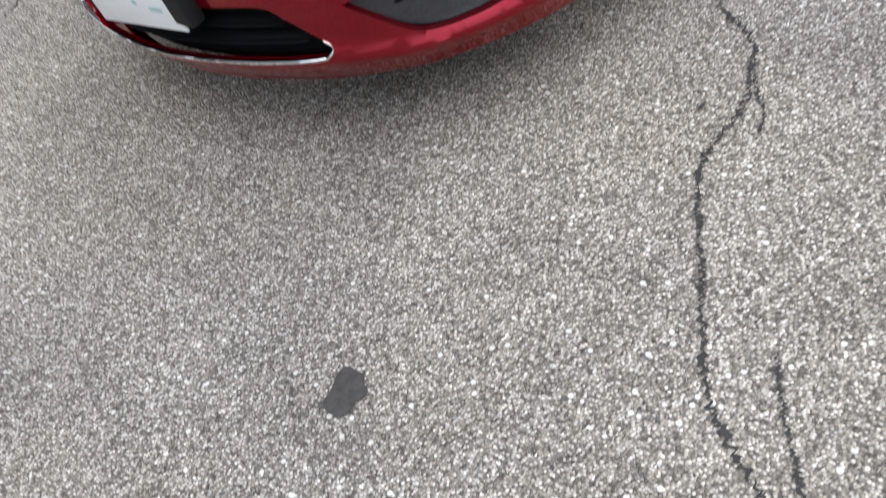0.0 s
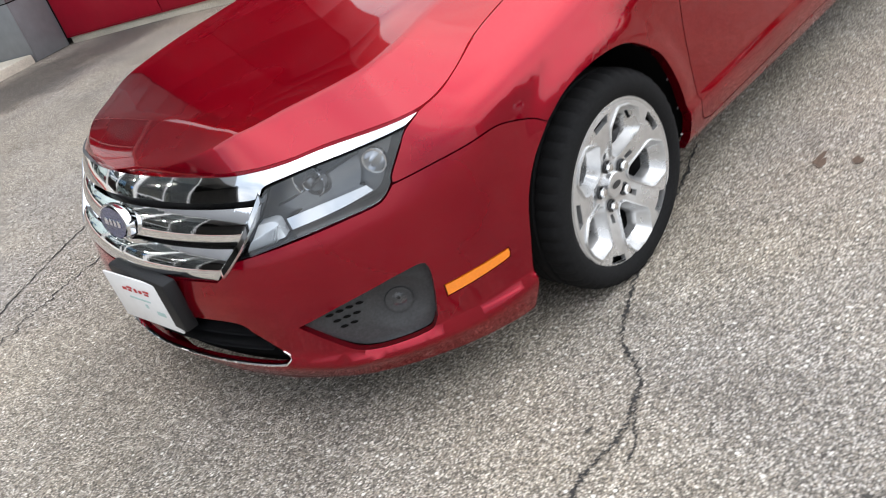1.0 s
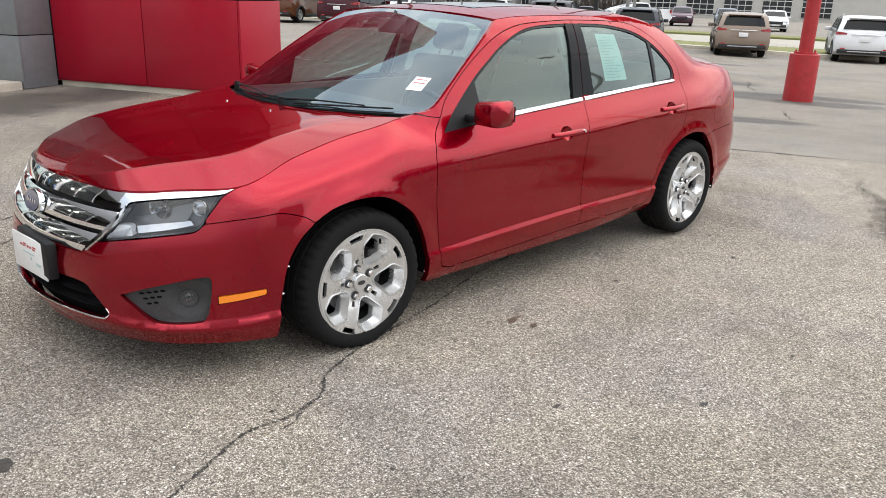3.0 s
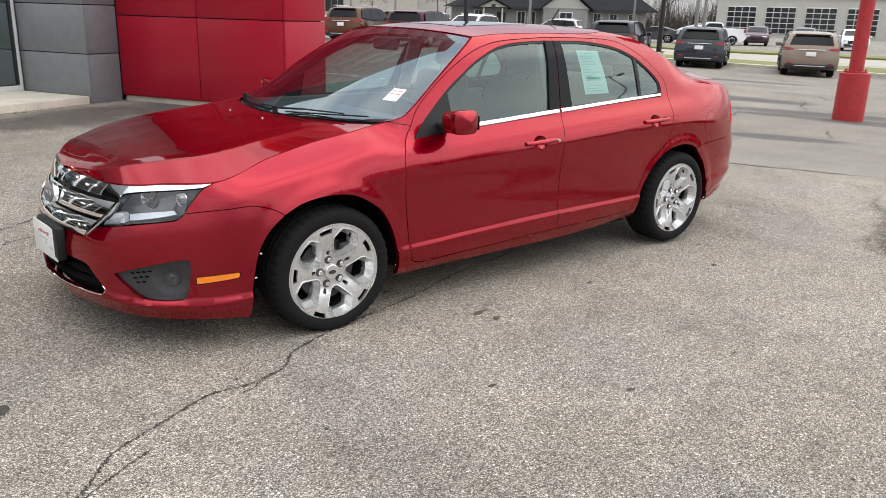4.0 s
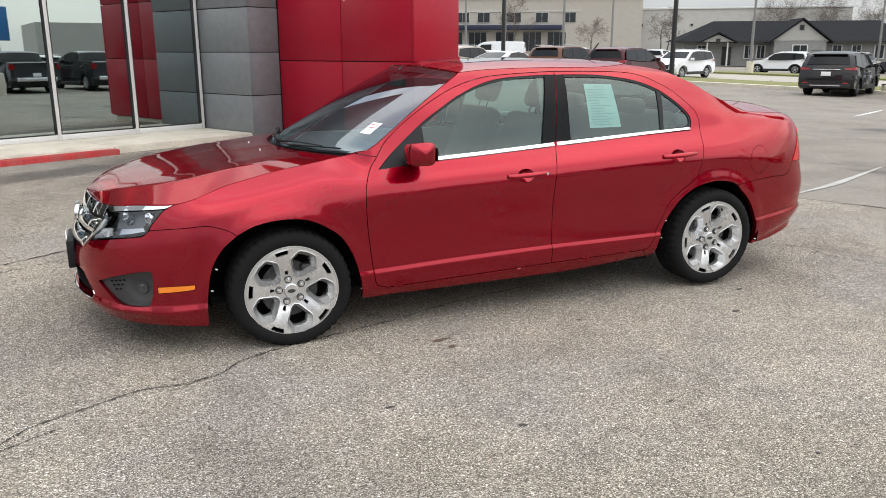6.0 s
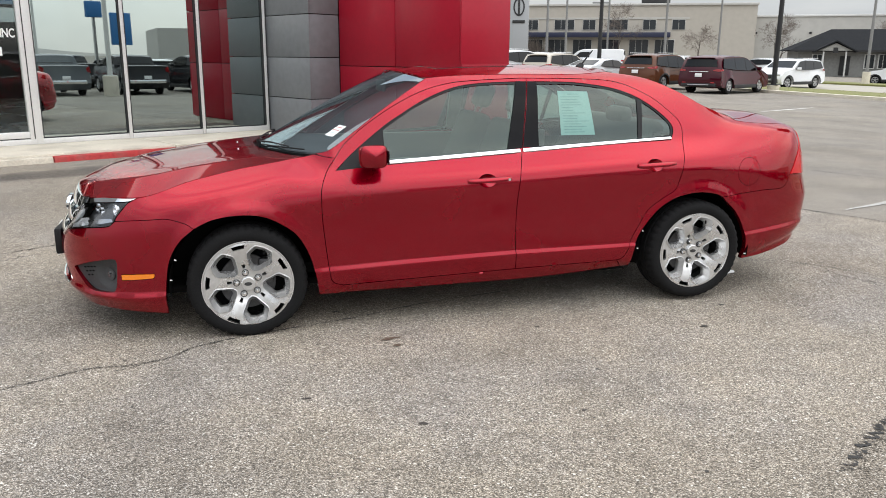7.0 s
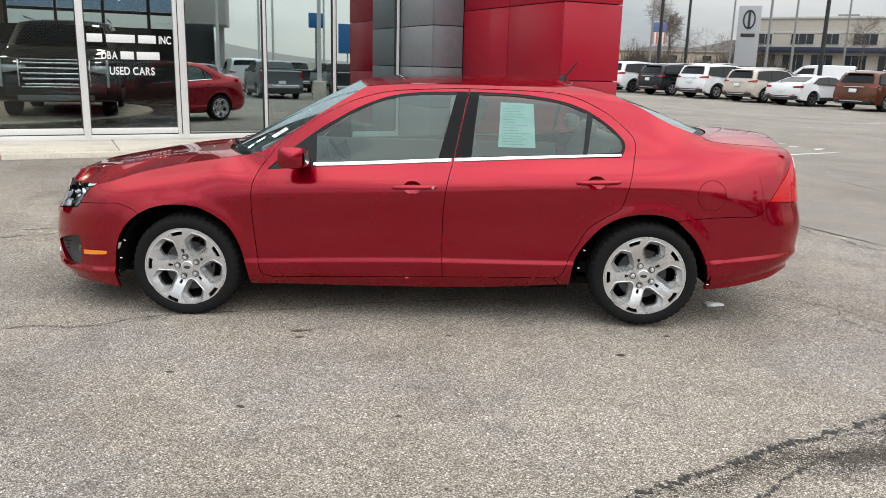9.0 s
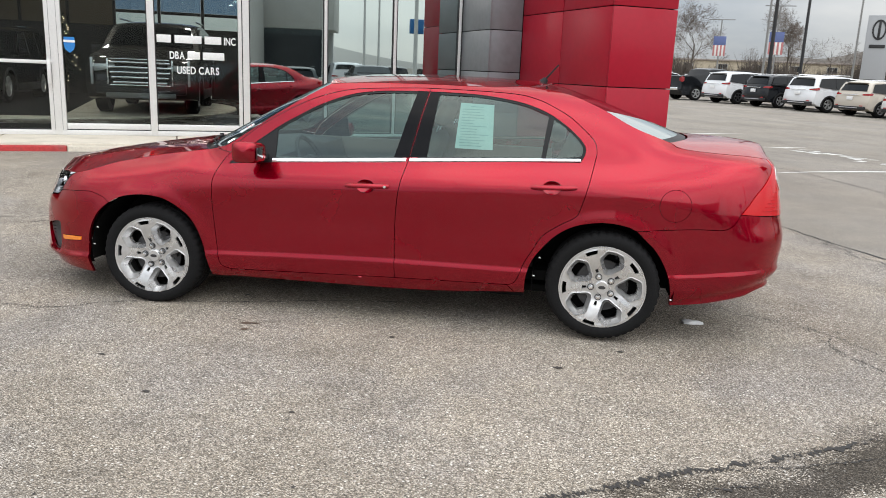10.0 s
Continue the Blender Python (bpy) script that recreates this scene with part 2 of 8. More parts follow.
# ---- materials of the place ----
def asphalt_material():
    m = bpy.data.materials.new("asphalt")
    m.use_nodes = True
    N, L = m.node_tree.nodes, m.node_tree.links
    b = N["Principled BSDF"]
    tc = N.new("ShaderNodeTexCoord")

    def tex(kind, scale, **kw):
        t = N.new(kind)
        t.inputs["Scale"].default_value = scale
        for k, v in kw.items():
            t.inputs[k].default_value = v
        L.new(tc.outputs["Object"], t.inputs["Vector"])
        return t

    def ramp(src, stops):
        r = N.new("ShaderNodeValToRGB")
        r.color_ramp.elements[0].position, r.color_ramp.elements[0].color = stops[0][0], (*stops[0][1], 1)
        r.color_ramp.elements[1].position, r.color_ramp.elements[1].color = stops[-1][0], (*stops[-1][1], 1)
        for p, c in stops[1:-1]:
            r.color_ramp.elements.new(p).color = (*c, 1)
        L.new(src, r.inputs[0])
        return r.outputs[0]

    def mix(f, a, c, kind="MIX"):
        x = N.new("ShaderNodeMixRGB")
        x.blend_type = kind
        for s, i in ((f, 0), (a, 1), (c, 2)):
            if isinstance(s, (int, float)):
                x.inputs[i].default_value = s
            elif isinstance(s, tuple):
                x.inputs[i].default_value = (*s, 1)
            else:
                L.new(s, x.inputs[i])
        return x.outputs[0]

    stone = tex("ShaderNodeTexVoronoi", 205.0)
    grit = tex("ShaderNodeTexVoronoi", 520.0)
    sep = N.new("ShaderNodeSeparateColor")
    L.new(stone.outputs["Color"], sep.inputs[0])
    pebble = ramp(sep.outputs[0], [(0.0, (0.05, 0.048, 0.045)), (0.22, (0.19, 0.175, 0.158)), (0.45, (0.28, 0.262, 0.235)), (0.62, (0.42, 0.375, 0.315)), (0.82, (0.58, 0.56, 0.53)), (0.96, (0.78, 0.745, 0.68)), (1.0, (0.95, 0.92, 0.87))])
    sep2 = N.new("ShaderNodeSeparateColor")
    L.new(grit.outputs["Color"], sep2.inputs[0])
    fine = ramp(sep2.outputs[0], [(0.0, (0.14, 0.13, 0.115)), (0.6, (0.32, 0.297, 0.26)), (1.0, (0.62, 0.58, 0.515))])
    edge = ramp(stone.outputs["Distance"], [(0.25, (1, 1, 1)), (0.7, (0.2, 0.2, 0.2))])
    col = mix(0.24, pebble, fine)
    # single larger pale chips
    chip = tex("ShaderNodeTexVoronoi", 58.0)
    sep3 = N.new("ShaderNodeSeparateColor")
    L.new(chip.outputs["Color"], sep3.inputs[0])
    clump = tex("ShaderNodeTexNoise", 60.0, Detail=2.0)
    col = mix(1.0, col, ramp(clump.outputs[0], [(0.3, (0.86, 0.86, 0.86)), (0.7, (1.12, 1.12, 1.12))]), "MULTIPLY")
    tone = tex("ShaderNodeTexNoise", 0.9, Detail=4.0)
    col = mix(1.0, col, ramp(tone.outputs[0], [(0.36, (0.965, 0.932, 0.918)), (0.56, (1.02, 0.962, 0.892))]), "MULTIPLY")
    col = mix(0.6, col, edge, "MULTIPLY")
    big = mix(1.0, ramp(sep3.outputs[0], [(0.90, (0, 0, 0)), (0.92, (1, 1, 1))]), ramp(chip.outputs["Distance"], [(0.24, (1, 1, 1)), (0.32, (0, 0, 0))]), "MULTIPLY")
    col = mix(mix(1.0, big, (0.8, 0.8, 0.8), "MULTIPLY"), col, (0.74, 0.71, 0.66))
    blotch = tex("ShaderNodeTexNoise", 0.55, Detail=7.0, Roughness=0.62)
    col = mix(1.0, col, ramp(blotch.outputs[0], [(0.3, (0.76, 0.75, 0.735)), (0.5, (1.0, 1.0, 1.0)), (0.72, (1.2, 1.19, 1.16))]), "MULTIPLY")
    worn = tex("ShaderNodeTexNoise", 3.1, Detail=6.0, Roughness=0.7)
    col = mix(1.0, col, ramp(worn.outputs[0], [(0.28, (0.82, 0.82, 0.82)), (0.5, (1.05, 1.05, 1.045)), (0.75, (1.18, 1.17, 1.14))]), "MULTIPLY")
    oil = tex("ShaderNodeTexNoise", 1.35, Detail=3.0)
    col = mix(1.0, col, ramp(oil.outputs[0], [(0.66, (1, 1, 1)), (0.8, (0.62, 0.61, 0.6))]), "MULTIPLY")
    # a run of dark crumbled asphalt beside the bay
    def math_node(op, a, c):
        x = N.new("ShaderNodeMath")
        x.operation = op
        for i, s in enumerate((a, c)):
            if isinstance(s, (int, float)):
                x.inputs[i].default_value = s
            else:
                L.new(s, x.inputs[i])
        return x.outputs[0]

    xyz = N.new("ShaderNodeSeparateXYZ")
    L.new(tc.outputs["Object"], xyz.inputs[0])
    across = math_node("ADD", math_node("MULTIPLY", xyz.outputs[0], -0.5), math_node("MULTIPLY", xyz.outputs[1], 0.866))
    along = math_node("ADD", math_node("MULTIPLY", xyz.outputs[0], 0.866), math_node("MULTIPLY", xyz.outputs[1], 0.5))
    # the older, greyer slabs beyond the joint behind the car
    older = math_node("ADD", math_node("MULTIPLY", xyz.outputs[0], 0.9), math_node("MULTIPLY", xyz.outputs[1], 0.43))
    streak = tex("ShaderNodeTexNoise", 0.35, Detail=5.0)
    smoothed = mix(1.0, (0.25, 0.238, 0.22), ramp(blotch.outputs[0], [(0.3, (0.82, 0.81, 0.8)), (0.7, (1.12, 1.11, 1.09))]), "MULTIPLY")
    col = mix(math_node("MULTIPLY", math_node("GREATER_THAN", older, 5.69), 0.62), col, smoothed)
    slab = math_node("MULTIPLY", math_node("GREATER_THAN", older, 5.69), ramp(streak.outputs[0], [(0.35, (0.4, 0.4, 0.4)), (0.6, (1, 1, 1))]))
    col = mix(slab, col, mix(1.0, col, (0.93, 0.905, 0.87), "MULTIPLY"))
    frayed = tex("ShaderNodeTexNoise", 9.0, Detail=9.0, Roughness=0.8)
    wander = tex("ShaderNodeTexNoise", 1.6, Detail=4.0)
    off = math_node("ABSOLUTE", math_node("ADD", math_node("ADD", across, 3.70), math_node("MULTIPLY", math_node("SUBTRACT", wander.outputs[0], 0.5), 0.55)), 0.0)
    near = math_node("SUBTRACT", math_node("MULTIPLY", math_node("SUBTRACT", 1.0, math_node("DIVIDE", math_node("ABSOLUTE", math_node("SUBTRACT", along, 2.4), 0.0), 2.6)), 1.5), math_node("DIVIDE", off, 0.18))
    run = math_node("MULTIPLY", math_node("GREATER_THAN", along, -0.2), math_node("LESS_THAN", along, 5.2))
    dark = math_node("MULTIPLY", math_node("ADD", math_node("ADD", near, math_node("MULTIPLY", frayed.outputs[0], 1.6)), math_node("MULTIPLY", sep.outputs[1], -0.9)), run)
    col = mix(1.0, col, ramp(dark, [(0.72, (1, 1, 1)), (0.90, (0.55, 0.54, 0.53)), (1.2, (0.26, 0.255, 0.25))]), "MULTIPLY")
    # damp patches that have not dried, with ragged edges: centre, half length, half width, direction
    damp = None
    ragged = tex("ShaderNodeTexNoise", 1.1, Detail=6.0, Roughness=0.65)
    for cx, cy, rl, rw, turn in ((12.3, 2.9, 2.4, 0.55, 116), (13.9, 5.4, 1.7, 0.75, 112), (11.4, 3.1, 0.9, 0.35, 116), (11.8, 1.7, 1.3, 0.5, 116), (8.5, 1.5, 1.2, 0.3, 116), (1.1, 6.2, 2.3, 0.75, 27.5), (-1.6, 4.6, 1.6, 0.4, 27.5), (20.5, 9.0, 2.0, 0.5, 116)):
        ca, sa = math.cos(radians(turn)), math.sin(radians(turn))
        dx, dy = math_node("SUBTRACT", xyz.outputs[0], cx), math_node("SUBTRACT", xyz.outputs[1], cy)
        al = math_node("DIVIDE", math_node("ADD", math_node("MULTIPLY", dx, ca), math_node("MULTIPLY", dy, sa)), rl)
        ac = math_node("DIVIDE", math_node("SUBTRACT", math_node("MULTIPLY", dy, ca), math_node("MULTIPLY", dx, sa)), rw)
        d = math_node("SUBTRACT", 1.25, math_node("ADD", math_node("MULTIPLY", al, al), math_node("MULTIPLY", ac, ac)))
        damp = d if damp is None else math_node("MAXIMUM", damp, d)
    damp = math_node("ADD", damp, math_node("MULTIPLY", math_node("SUBTRACT", ragged.outputs[0], 0.5), 3.2))
    wet = ramp(damp, [(0.1, (0, 0, 0)), (0.9, (1, 1, 1))])
    col = mix(wet, col, mix(1.0, col, (0.44, 0.44, 0.46), "MULTIPLY"))
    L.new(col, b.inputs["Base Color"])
    L.new(ramp(wet, [(0.0, (0.86, 0.86, 0.86)), (1.0, (0.62, 0.62, 0.62))]), b.inputs["Roughness"])
    b.inputs["Specular IOR Level"].default_value = 0.15
    bp = N.new("ShaderNodeBump")
    bp.inputs["Strength"].default_value, bp.inputs["Distance"].default_value = 0.75, 0.004
    bp.invert = True
    L.new(stone.outputs["Distance"], bp.inputs["Height"]), L.new(bp.outputs[0], b.inputs["Normal"])
    return m


M_ASPHALT = asphalt_material()
M_CONCRETE = material("concrete", (0.62, 0.57, 0.475), rough=0.85, spread=0.14, grain=60, bump=0.3, bump_scale=220, stains=0.5, stain_color=(0.3, 0.27, 0.22), stain_scale=2.2)
M_PALE = material("pale_road", (0.36, 0.33, 0.28), rough=0.9, spread=0.12, grain=8, stains=0.4, stain_color=(0.24, 0.22, 0.19), stain_scale=0.3)
M_FADED = material("faded_marking", (0.40, 0.39, 0.365), rough=0.85, spread=0.16, grain=40, stains=0.6, stain_color=(0.24, 0.23, 0.21), stain_scale=5)
M_REDPANEL = material("red_panel", (0.34, 0.004, 0.020), rough=0.42, spec=0.25, spread=0.05, grain=12, coat=0.1, stains=0.06, stain_scale=1.0)
M_GREYPANEL = material("grey_panel", (0.20, 0.205, 0.216), rough=0.42, spread=0.07, grain=9, metal=0.15, stains=0.15, stain_color=(0.12, 0.12, 0.125), stain_scale=1.3)
M_JOINT = material("dark_joint", (0.02, 0.02, 0.022), rough=0.8)
M_WHITEFRAME = material("white_aluminium", (0.70, 0.70, 0.69), rough=0.4, metal=0.1, spread=0.05, stains=0.15, stain_color=(0.4, 0.4, 0.38))
M_SHOPGLASS = glass("mirrored_shop_glass", (0.24, 0.27, 0.27), 0.47, 2.2, (0.84, 0.96, 0.95))
M_DOORGLASS = glass("clear_door_glass", (0.82, 0.86, 0.85), 0.02, 4.5)
M_BLUEGLASS = glass("blue_clerestory_glass", (0.42, 0.52, 0.62), 0.05)
M_REDKERB = material("red_kerb_paint", (0.42, 0.03, 0.03), rough=0.7, spread=0.2, grain=30, bump=0.3, stains=0.5, stain_color=(0.25, 0.14, 0.12), stain_scale=5)
M_FLOOR = material("showroom_tile", (0.10, 0.09, 0.08), rough=0.25, spread=0.1)
# the showroom's dimness is put into these wall colours
M_DARK = material("dimmed_interior", (0.012, 0.012, 0.013), rough=0.7, spread=0.2, grain=6)
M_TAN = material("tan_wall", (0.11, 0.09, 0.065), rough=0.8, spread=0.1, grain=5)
M_GRASS = material("grass", (0.17, 0.175, 0.055), rough=0.95, spread=0.4, grain=25, bump=0.8, bump_scale=80, stains=0.6, stain_color=(0.2, 0.17, 0.08), stain_scale=0.8)
M_WHITE = material("road_marking", (0.7, 0.7, 0.67), rough=0.8, spread=0.12, grain=40, stains=0.5, stain_color=(0.3, 0.29, 0.27), stain_scale=6)
M_TAR = material("crack_filler", (0.028, 0.026, 0.024), rough=0.8, spread=0.3, grain=80, bump=0.5)
M_BLACKPOLE = material("black_pole_paint", (0.012, 0.012, 0.013), rough=0.55)
M_REDPOLE = material("red_pole_paint", (0.38, 0.02, 0.025), rough=0.5, spread=0.12, grain=14, stains=0.35, stain_color=(0.24, 0.02, 0.02), stain_scale=4)
M_GREYPOLE = material("galvanised_pole", (0.20, 0.20, 0.195), rough=0.6, metal=0.2)


# ---- ground ----
def ground_z(x, y):
    """Height of the lot: level under the car, a slow fall to the street, a rise to the showroom."""
    far = smoothstep(5, 22, math.hypot(x - 1.5, y + 1.5))
    rx, ry = x - 2.94, y - 5.07
    n, u = 0.462 * rx - 0.887 * ry, 0.887 * rx + 0.462 * ry
    near = (1 - smoothstep(-1.5, 3.6, n)) * (1 - smoothstep(2, 9, u))
    return max(-0.35, min(0.3, -0.0151 * x + 0.01195 * y)) * far * (1 - near) + 0.2 * near * (1 - smoothstep(3, 16, -n - 4))


def steps(lo, hi, fine_lo, fine_hi, fine, grow=1.35):
    vals = list(np.arange(fine_lo, fine_hi + 1e-6, fine))
    s, v = fine, fine_hi
    while v < hi:
        s *= grow
        v = min(hi, v + s)
        vals.append(v)
    s, v = fine, fine_lo
    while v > lo:
        s *= grow
        v = max(lo, v - s)
        vals.insert(0, v)
    return vals


bm = bmesh.new()
xs, ys = steps(-900, 900, -8, 34, 0.75), steps(-900, 900, -8, 46, 0.75)
add_grid(bm, [[(x, y, ground_z(x, y)) for x in xs] for y in ys])
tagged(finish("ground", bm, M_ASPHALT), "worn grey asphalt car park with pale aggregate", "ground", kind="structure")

# ---- showroom ----
BUILD = Matrix.Translation((2.94, 5.07, 0)) @ Matrix.Rotation(radians(27.5), 4, "Z")
GZ = 0.2


RED_Z = [0.29, 1.35, 2.345, 3.34, 4.34, 5.34, 6.34, 7.34, 8.34, 9.34]
tower = thing("red_portal_tower", "tall red metal-panel entrance tower on a concrete base", "tower", BUILD)
for x0, x1 in ((0.0, 0.93),):
    for z0, z1 in zip(RED_Z, RED_Z[1:]):
        part("panel", box(((x0 + x1) / 2, 0.015, (z0 + z1) / 2), (x1 - x0, 0.03, z1 - z0 - 0.012), 0.004), M_REDPANEL, tower)
for y0, y1 in ((0.03, 1.37), (1.37, 2.74)):
    for z0, z1 in zip(RED_Z, RED_Z[1:]):
        for xc in (0.015, 0.915):
            part("panel", box((xc, (y0 + y1) / 2, (z0 + z1) / 2), (0.03, y1 - y0 - 0.012, z1 - z0 - 0.012), 0.004), M_REDPANEL, tower)
part("core", box((0.465, 2.0, 4.8), (0.86, 3.9, 9.05)), M_JOINT, tower)
part("base_plinth", box((0.465, 1.42, 0.215), (0.83, 2.64, 0.16), 0.01), M_CONCRETE, tower)
part("base_trim", box((0.465, 1.40, 0.285), (0.9, 2.7, 0.02), 0.004), M_REDPANEL, tower)

GREY_Z = [0.2, 0.845, 1.475, 2.115, 2.75, 3.39, 4.03, 4.67]
pier = thing("grey_panel_pier", "grey metal-panel pier beside the shop window", "pier", BUILD)
for z0, z1 in zip(GREY_Z, GREY_Z[1:]):
    part("panel", box((-0.535, 3.375, (z0 + z1) / 2), (0.03, 1.25, z1 - z0 - 0.012), 0.004), M_GREYPANEL, pier)
    part("panel", box((-0.262, 2.765, (z0 + z1) / 2), (0.516, 0.03, z1 - z0 - 0.012), 0.004), M_GREYPANEL, pier)
part("core", box((-0.25, 3.4, 2.4), (0.52, 1.2, 4.45)), M_JOINT, pier)

# platform with kerb in front of the glass
bm = bmesh.new()
for x0, x1 in ((-2.75, -0.56), (-5.2, -2.75), (-7.6, -5.2), (-10.2, -7.6), (-13.0, -10.2)):
    add_box(bm, ((x0 + x1) / 2, 3.48, 0.16), (x1 - x0 - 0.012, 1.44, 0.28), 0.018)
platform = finish("pavement", bm, M_CONCRETE)
platform.matrix_basis = BUILD
tagged(platform, "raised pale concrete walkway along the showroom", "pavement", kind="structure")
for x0, x1, mt, lb in ((-4.36, -2.74, M_REDKERB, "kerb painted worn red"), (-6.6, -4.37, M_CONCRETE, "bare concrete kerb before the doors"), (-13.0, -6.61, M_REDKERB, "kerb painted worn red")):
    k = finish("kerb", box(((x0 + x1) / 2, 2.70, 0.155), (x1 - x0, 0.12, 0.235), 0.02), mt)
    k.matrix_basis = BUILD
    tagged(k, lb, "kerb", kind="structure")

# glazed front
MULLIONS = [-0.6, -1.73, -2.88, -4.13, -5.52, -6.85, -8.1, -9.3]
front = thing("window_1", "full-height shop window in white aluminium frames", "window", BUILD, kind="structure")
for i, x in enumerate(MULLIONS):
    part("window_frame", box((x, 4.005, 2.35), (0.10 if i in (3, 4, 5) else 0.05, 0.06, 4.1), 0.006), M_WHITEFRAME, front)
    for d in (-1, 1):
        part("gasket", box((x + d * (0.056 if i in (3, 4, 5) else 0.032), 4.003, 2.35), (0.014, 0.05, 3.93), 0.003), M_JOINT, front)
for a, b in zip(MULLIONS, MULLIONS[1:]):
    part("window_frame", box(((a + b) / 2, 4.005, 0.337), (a - b - 0.055, 0.058, 0.075), 0.006), M_WHITEFRAME, front)
    part("window_frame", box(((a + b) / 2, 4.005, 4.36), (a - b - 0.055, 0.058, 0.08), 0.006), M_WHITEFRAME, front)
    part("gasket", box(((a + b) / 2, 4.003, 0.381), (a - b - 0.08, 0.05, 0.012), 0.003), M_JOINT, front)
    pane = part("pane", box(((a + b) / 2, 4.02, 2.35), (a - b - 0.04, 0.012, 3.95)), M_DOORGLASS if a < -4.0 else M_SHOPGLASS, front)
    pane.visible_shadow = False
part("push_bar", box((-7.47, 3.99, 1.35), (1.17, 0.05, 0.05), 0.008), M_WHITEFRAME, front)
part("door_pull", box((-6.93, 3.94, 1.22), (0.05, 0.05, 0.36), 0.012), M_WHITEFRAME, front)
for x in (-4.22, -6.77, -6.93):
    part("door_stile", box((x, 4.018, 2.35), (0.055, 0.088, 4.0), 0.006), M_WHITEFRAME, front)
for a, b in ((-4.25, -5.465), (-5.575, -6.74)):
    part("door_rail", box(((a + b) / 2, 4.018, 0.43), (a - b, 0.088, 0.085), 0.006), M_WHITEFRAME, front)
bm = box((-6.7, 5.5, 6.2), (12.4, 3.2, 3.6), 0.02)
k = finish("wall_front", bm, M_GREYPANEL)
k.matrix_basis = BUILD
tagged(k, "grey panel fascia over the shop windows", "wall", kind="structure")
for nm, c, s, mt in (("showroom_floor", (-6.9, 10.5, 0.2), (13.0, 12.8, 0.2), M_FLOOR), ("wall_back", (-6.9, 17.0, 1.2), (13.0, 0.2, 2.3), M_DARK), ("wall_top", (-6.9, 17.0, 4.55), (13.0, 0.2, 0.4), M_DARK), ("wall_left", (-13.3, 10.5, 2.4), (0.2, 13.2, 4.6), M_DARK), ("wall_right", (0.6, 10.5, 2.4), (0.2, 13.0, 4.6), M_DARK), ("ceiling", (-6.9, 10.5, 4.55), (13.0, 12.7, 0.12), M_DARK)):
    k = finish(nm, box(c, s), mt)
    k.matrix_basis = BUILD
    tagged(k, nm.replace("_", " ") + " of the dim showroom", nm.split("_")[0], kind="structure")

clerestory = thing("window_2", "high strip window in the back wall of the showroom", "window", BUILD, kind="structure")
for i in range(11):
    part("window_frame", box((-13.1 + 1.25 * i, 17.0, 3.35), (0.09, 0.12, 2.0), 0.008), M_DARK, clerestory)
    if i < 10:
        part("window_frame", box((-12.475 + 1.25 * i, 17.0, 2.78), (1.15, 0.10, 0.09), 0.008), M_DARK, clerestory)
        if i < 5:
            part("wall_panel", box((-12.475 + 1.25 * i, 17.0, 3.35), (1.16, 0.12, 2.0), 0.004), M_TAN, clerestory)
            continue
        for z0, z1, mt in ((2.36, 2.73, M_DOORGLASS), (2.83, 4.34, M_BLUEGLASS)):
            pn = part("pane", box((-12.475 + 1.25 * i, 17.0, (z0 + z1) / 2), (1.15, 0.012, z1 - z0)), mt, clerestory)
            pn.visible_shadow = False


# ---- the red saloon: surface ----
# Half plan of the left side, from the nose round to the tail; t is the length along it.
PLAN = [(-1.06, 0.0), (-1.05, -0.15), (-1.02, -0.32), (-0.968, -0.485), (-0.885, -0.625), (-0.775, -0.737), (-0.645, -0.825), (-0.52, -0.876), (-0.4, -0.897), (-0.2, -0.904),
        (0.2, -0.905), (0.8, -0.907), (1.4, -0.907), (2.0, -0.905), (2.5, -0.90), (2.8, -0.895), (3.1, -0.878), (3.35, -0.838), (3.55, -0.775), (3.67, -0.69), (3.74, -0.58), (3.78, -0.4), (3.805, -0.2), (3.81, 0.0)]


def catmull(pts, per=16, closed=False):
    out, k = [], len(pts)
    for i in range(k if closed else k - 1):
        p1, p2 = pts[i], pts[(i + 1) % k]
        p0 = pts[(i - 1) % k] if closed or i > 0 else tuple(2 * a - b for a, b in zip(p1, p2))
        p3 = pts[(i + 2) % k] if closed or i + 2 < k else tuple(2 * b - a for a, b in zip(p1, p2))
        for j in range(per):
            f = j / per
            out.append(tuple(0.5 * (2 * b + (c - a) * f + (2 * a - 5 * b + 4 * c - d) * f * f + (3 * b - a - 3 * c + d) * f**3) for a, b, c, d in zip(p0, p1, p2, p3)))
    if not closed:
        out.append(tuple(pts[-1]))
    return out


_plan = np.array(catmull([(2 * PLAN[0][0] - PLAN[1][0] + 0.02, 0.15)] + PLAN + [(3.805, 0.2)], 24)[24:-24])
_len = np.concatenate(([0], np.cumsum(np.hypot(*np.diff(_plan, axis=0).T))))
_tan = np.gradient(_plan, _len, axis=0)
_tan /= np.linalg.norm(_tan, axis=1)[:, None]
T_END = float(_len[-1])
_side = (_len > 0.9) & (_len < T_END - 0.5)


def T(x):
    """Length along the plan at which its side has that x."""
    return float(np.interp(x, _plan[_side][:, 0], _len[_side]))


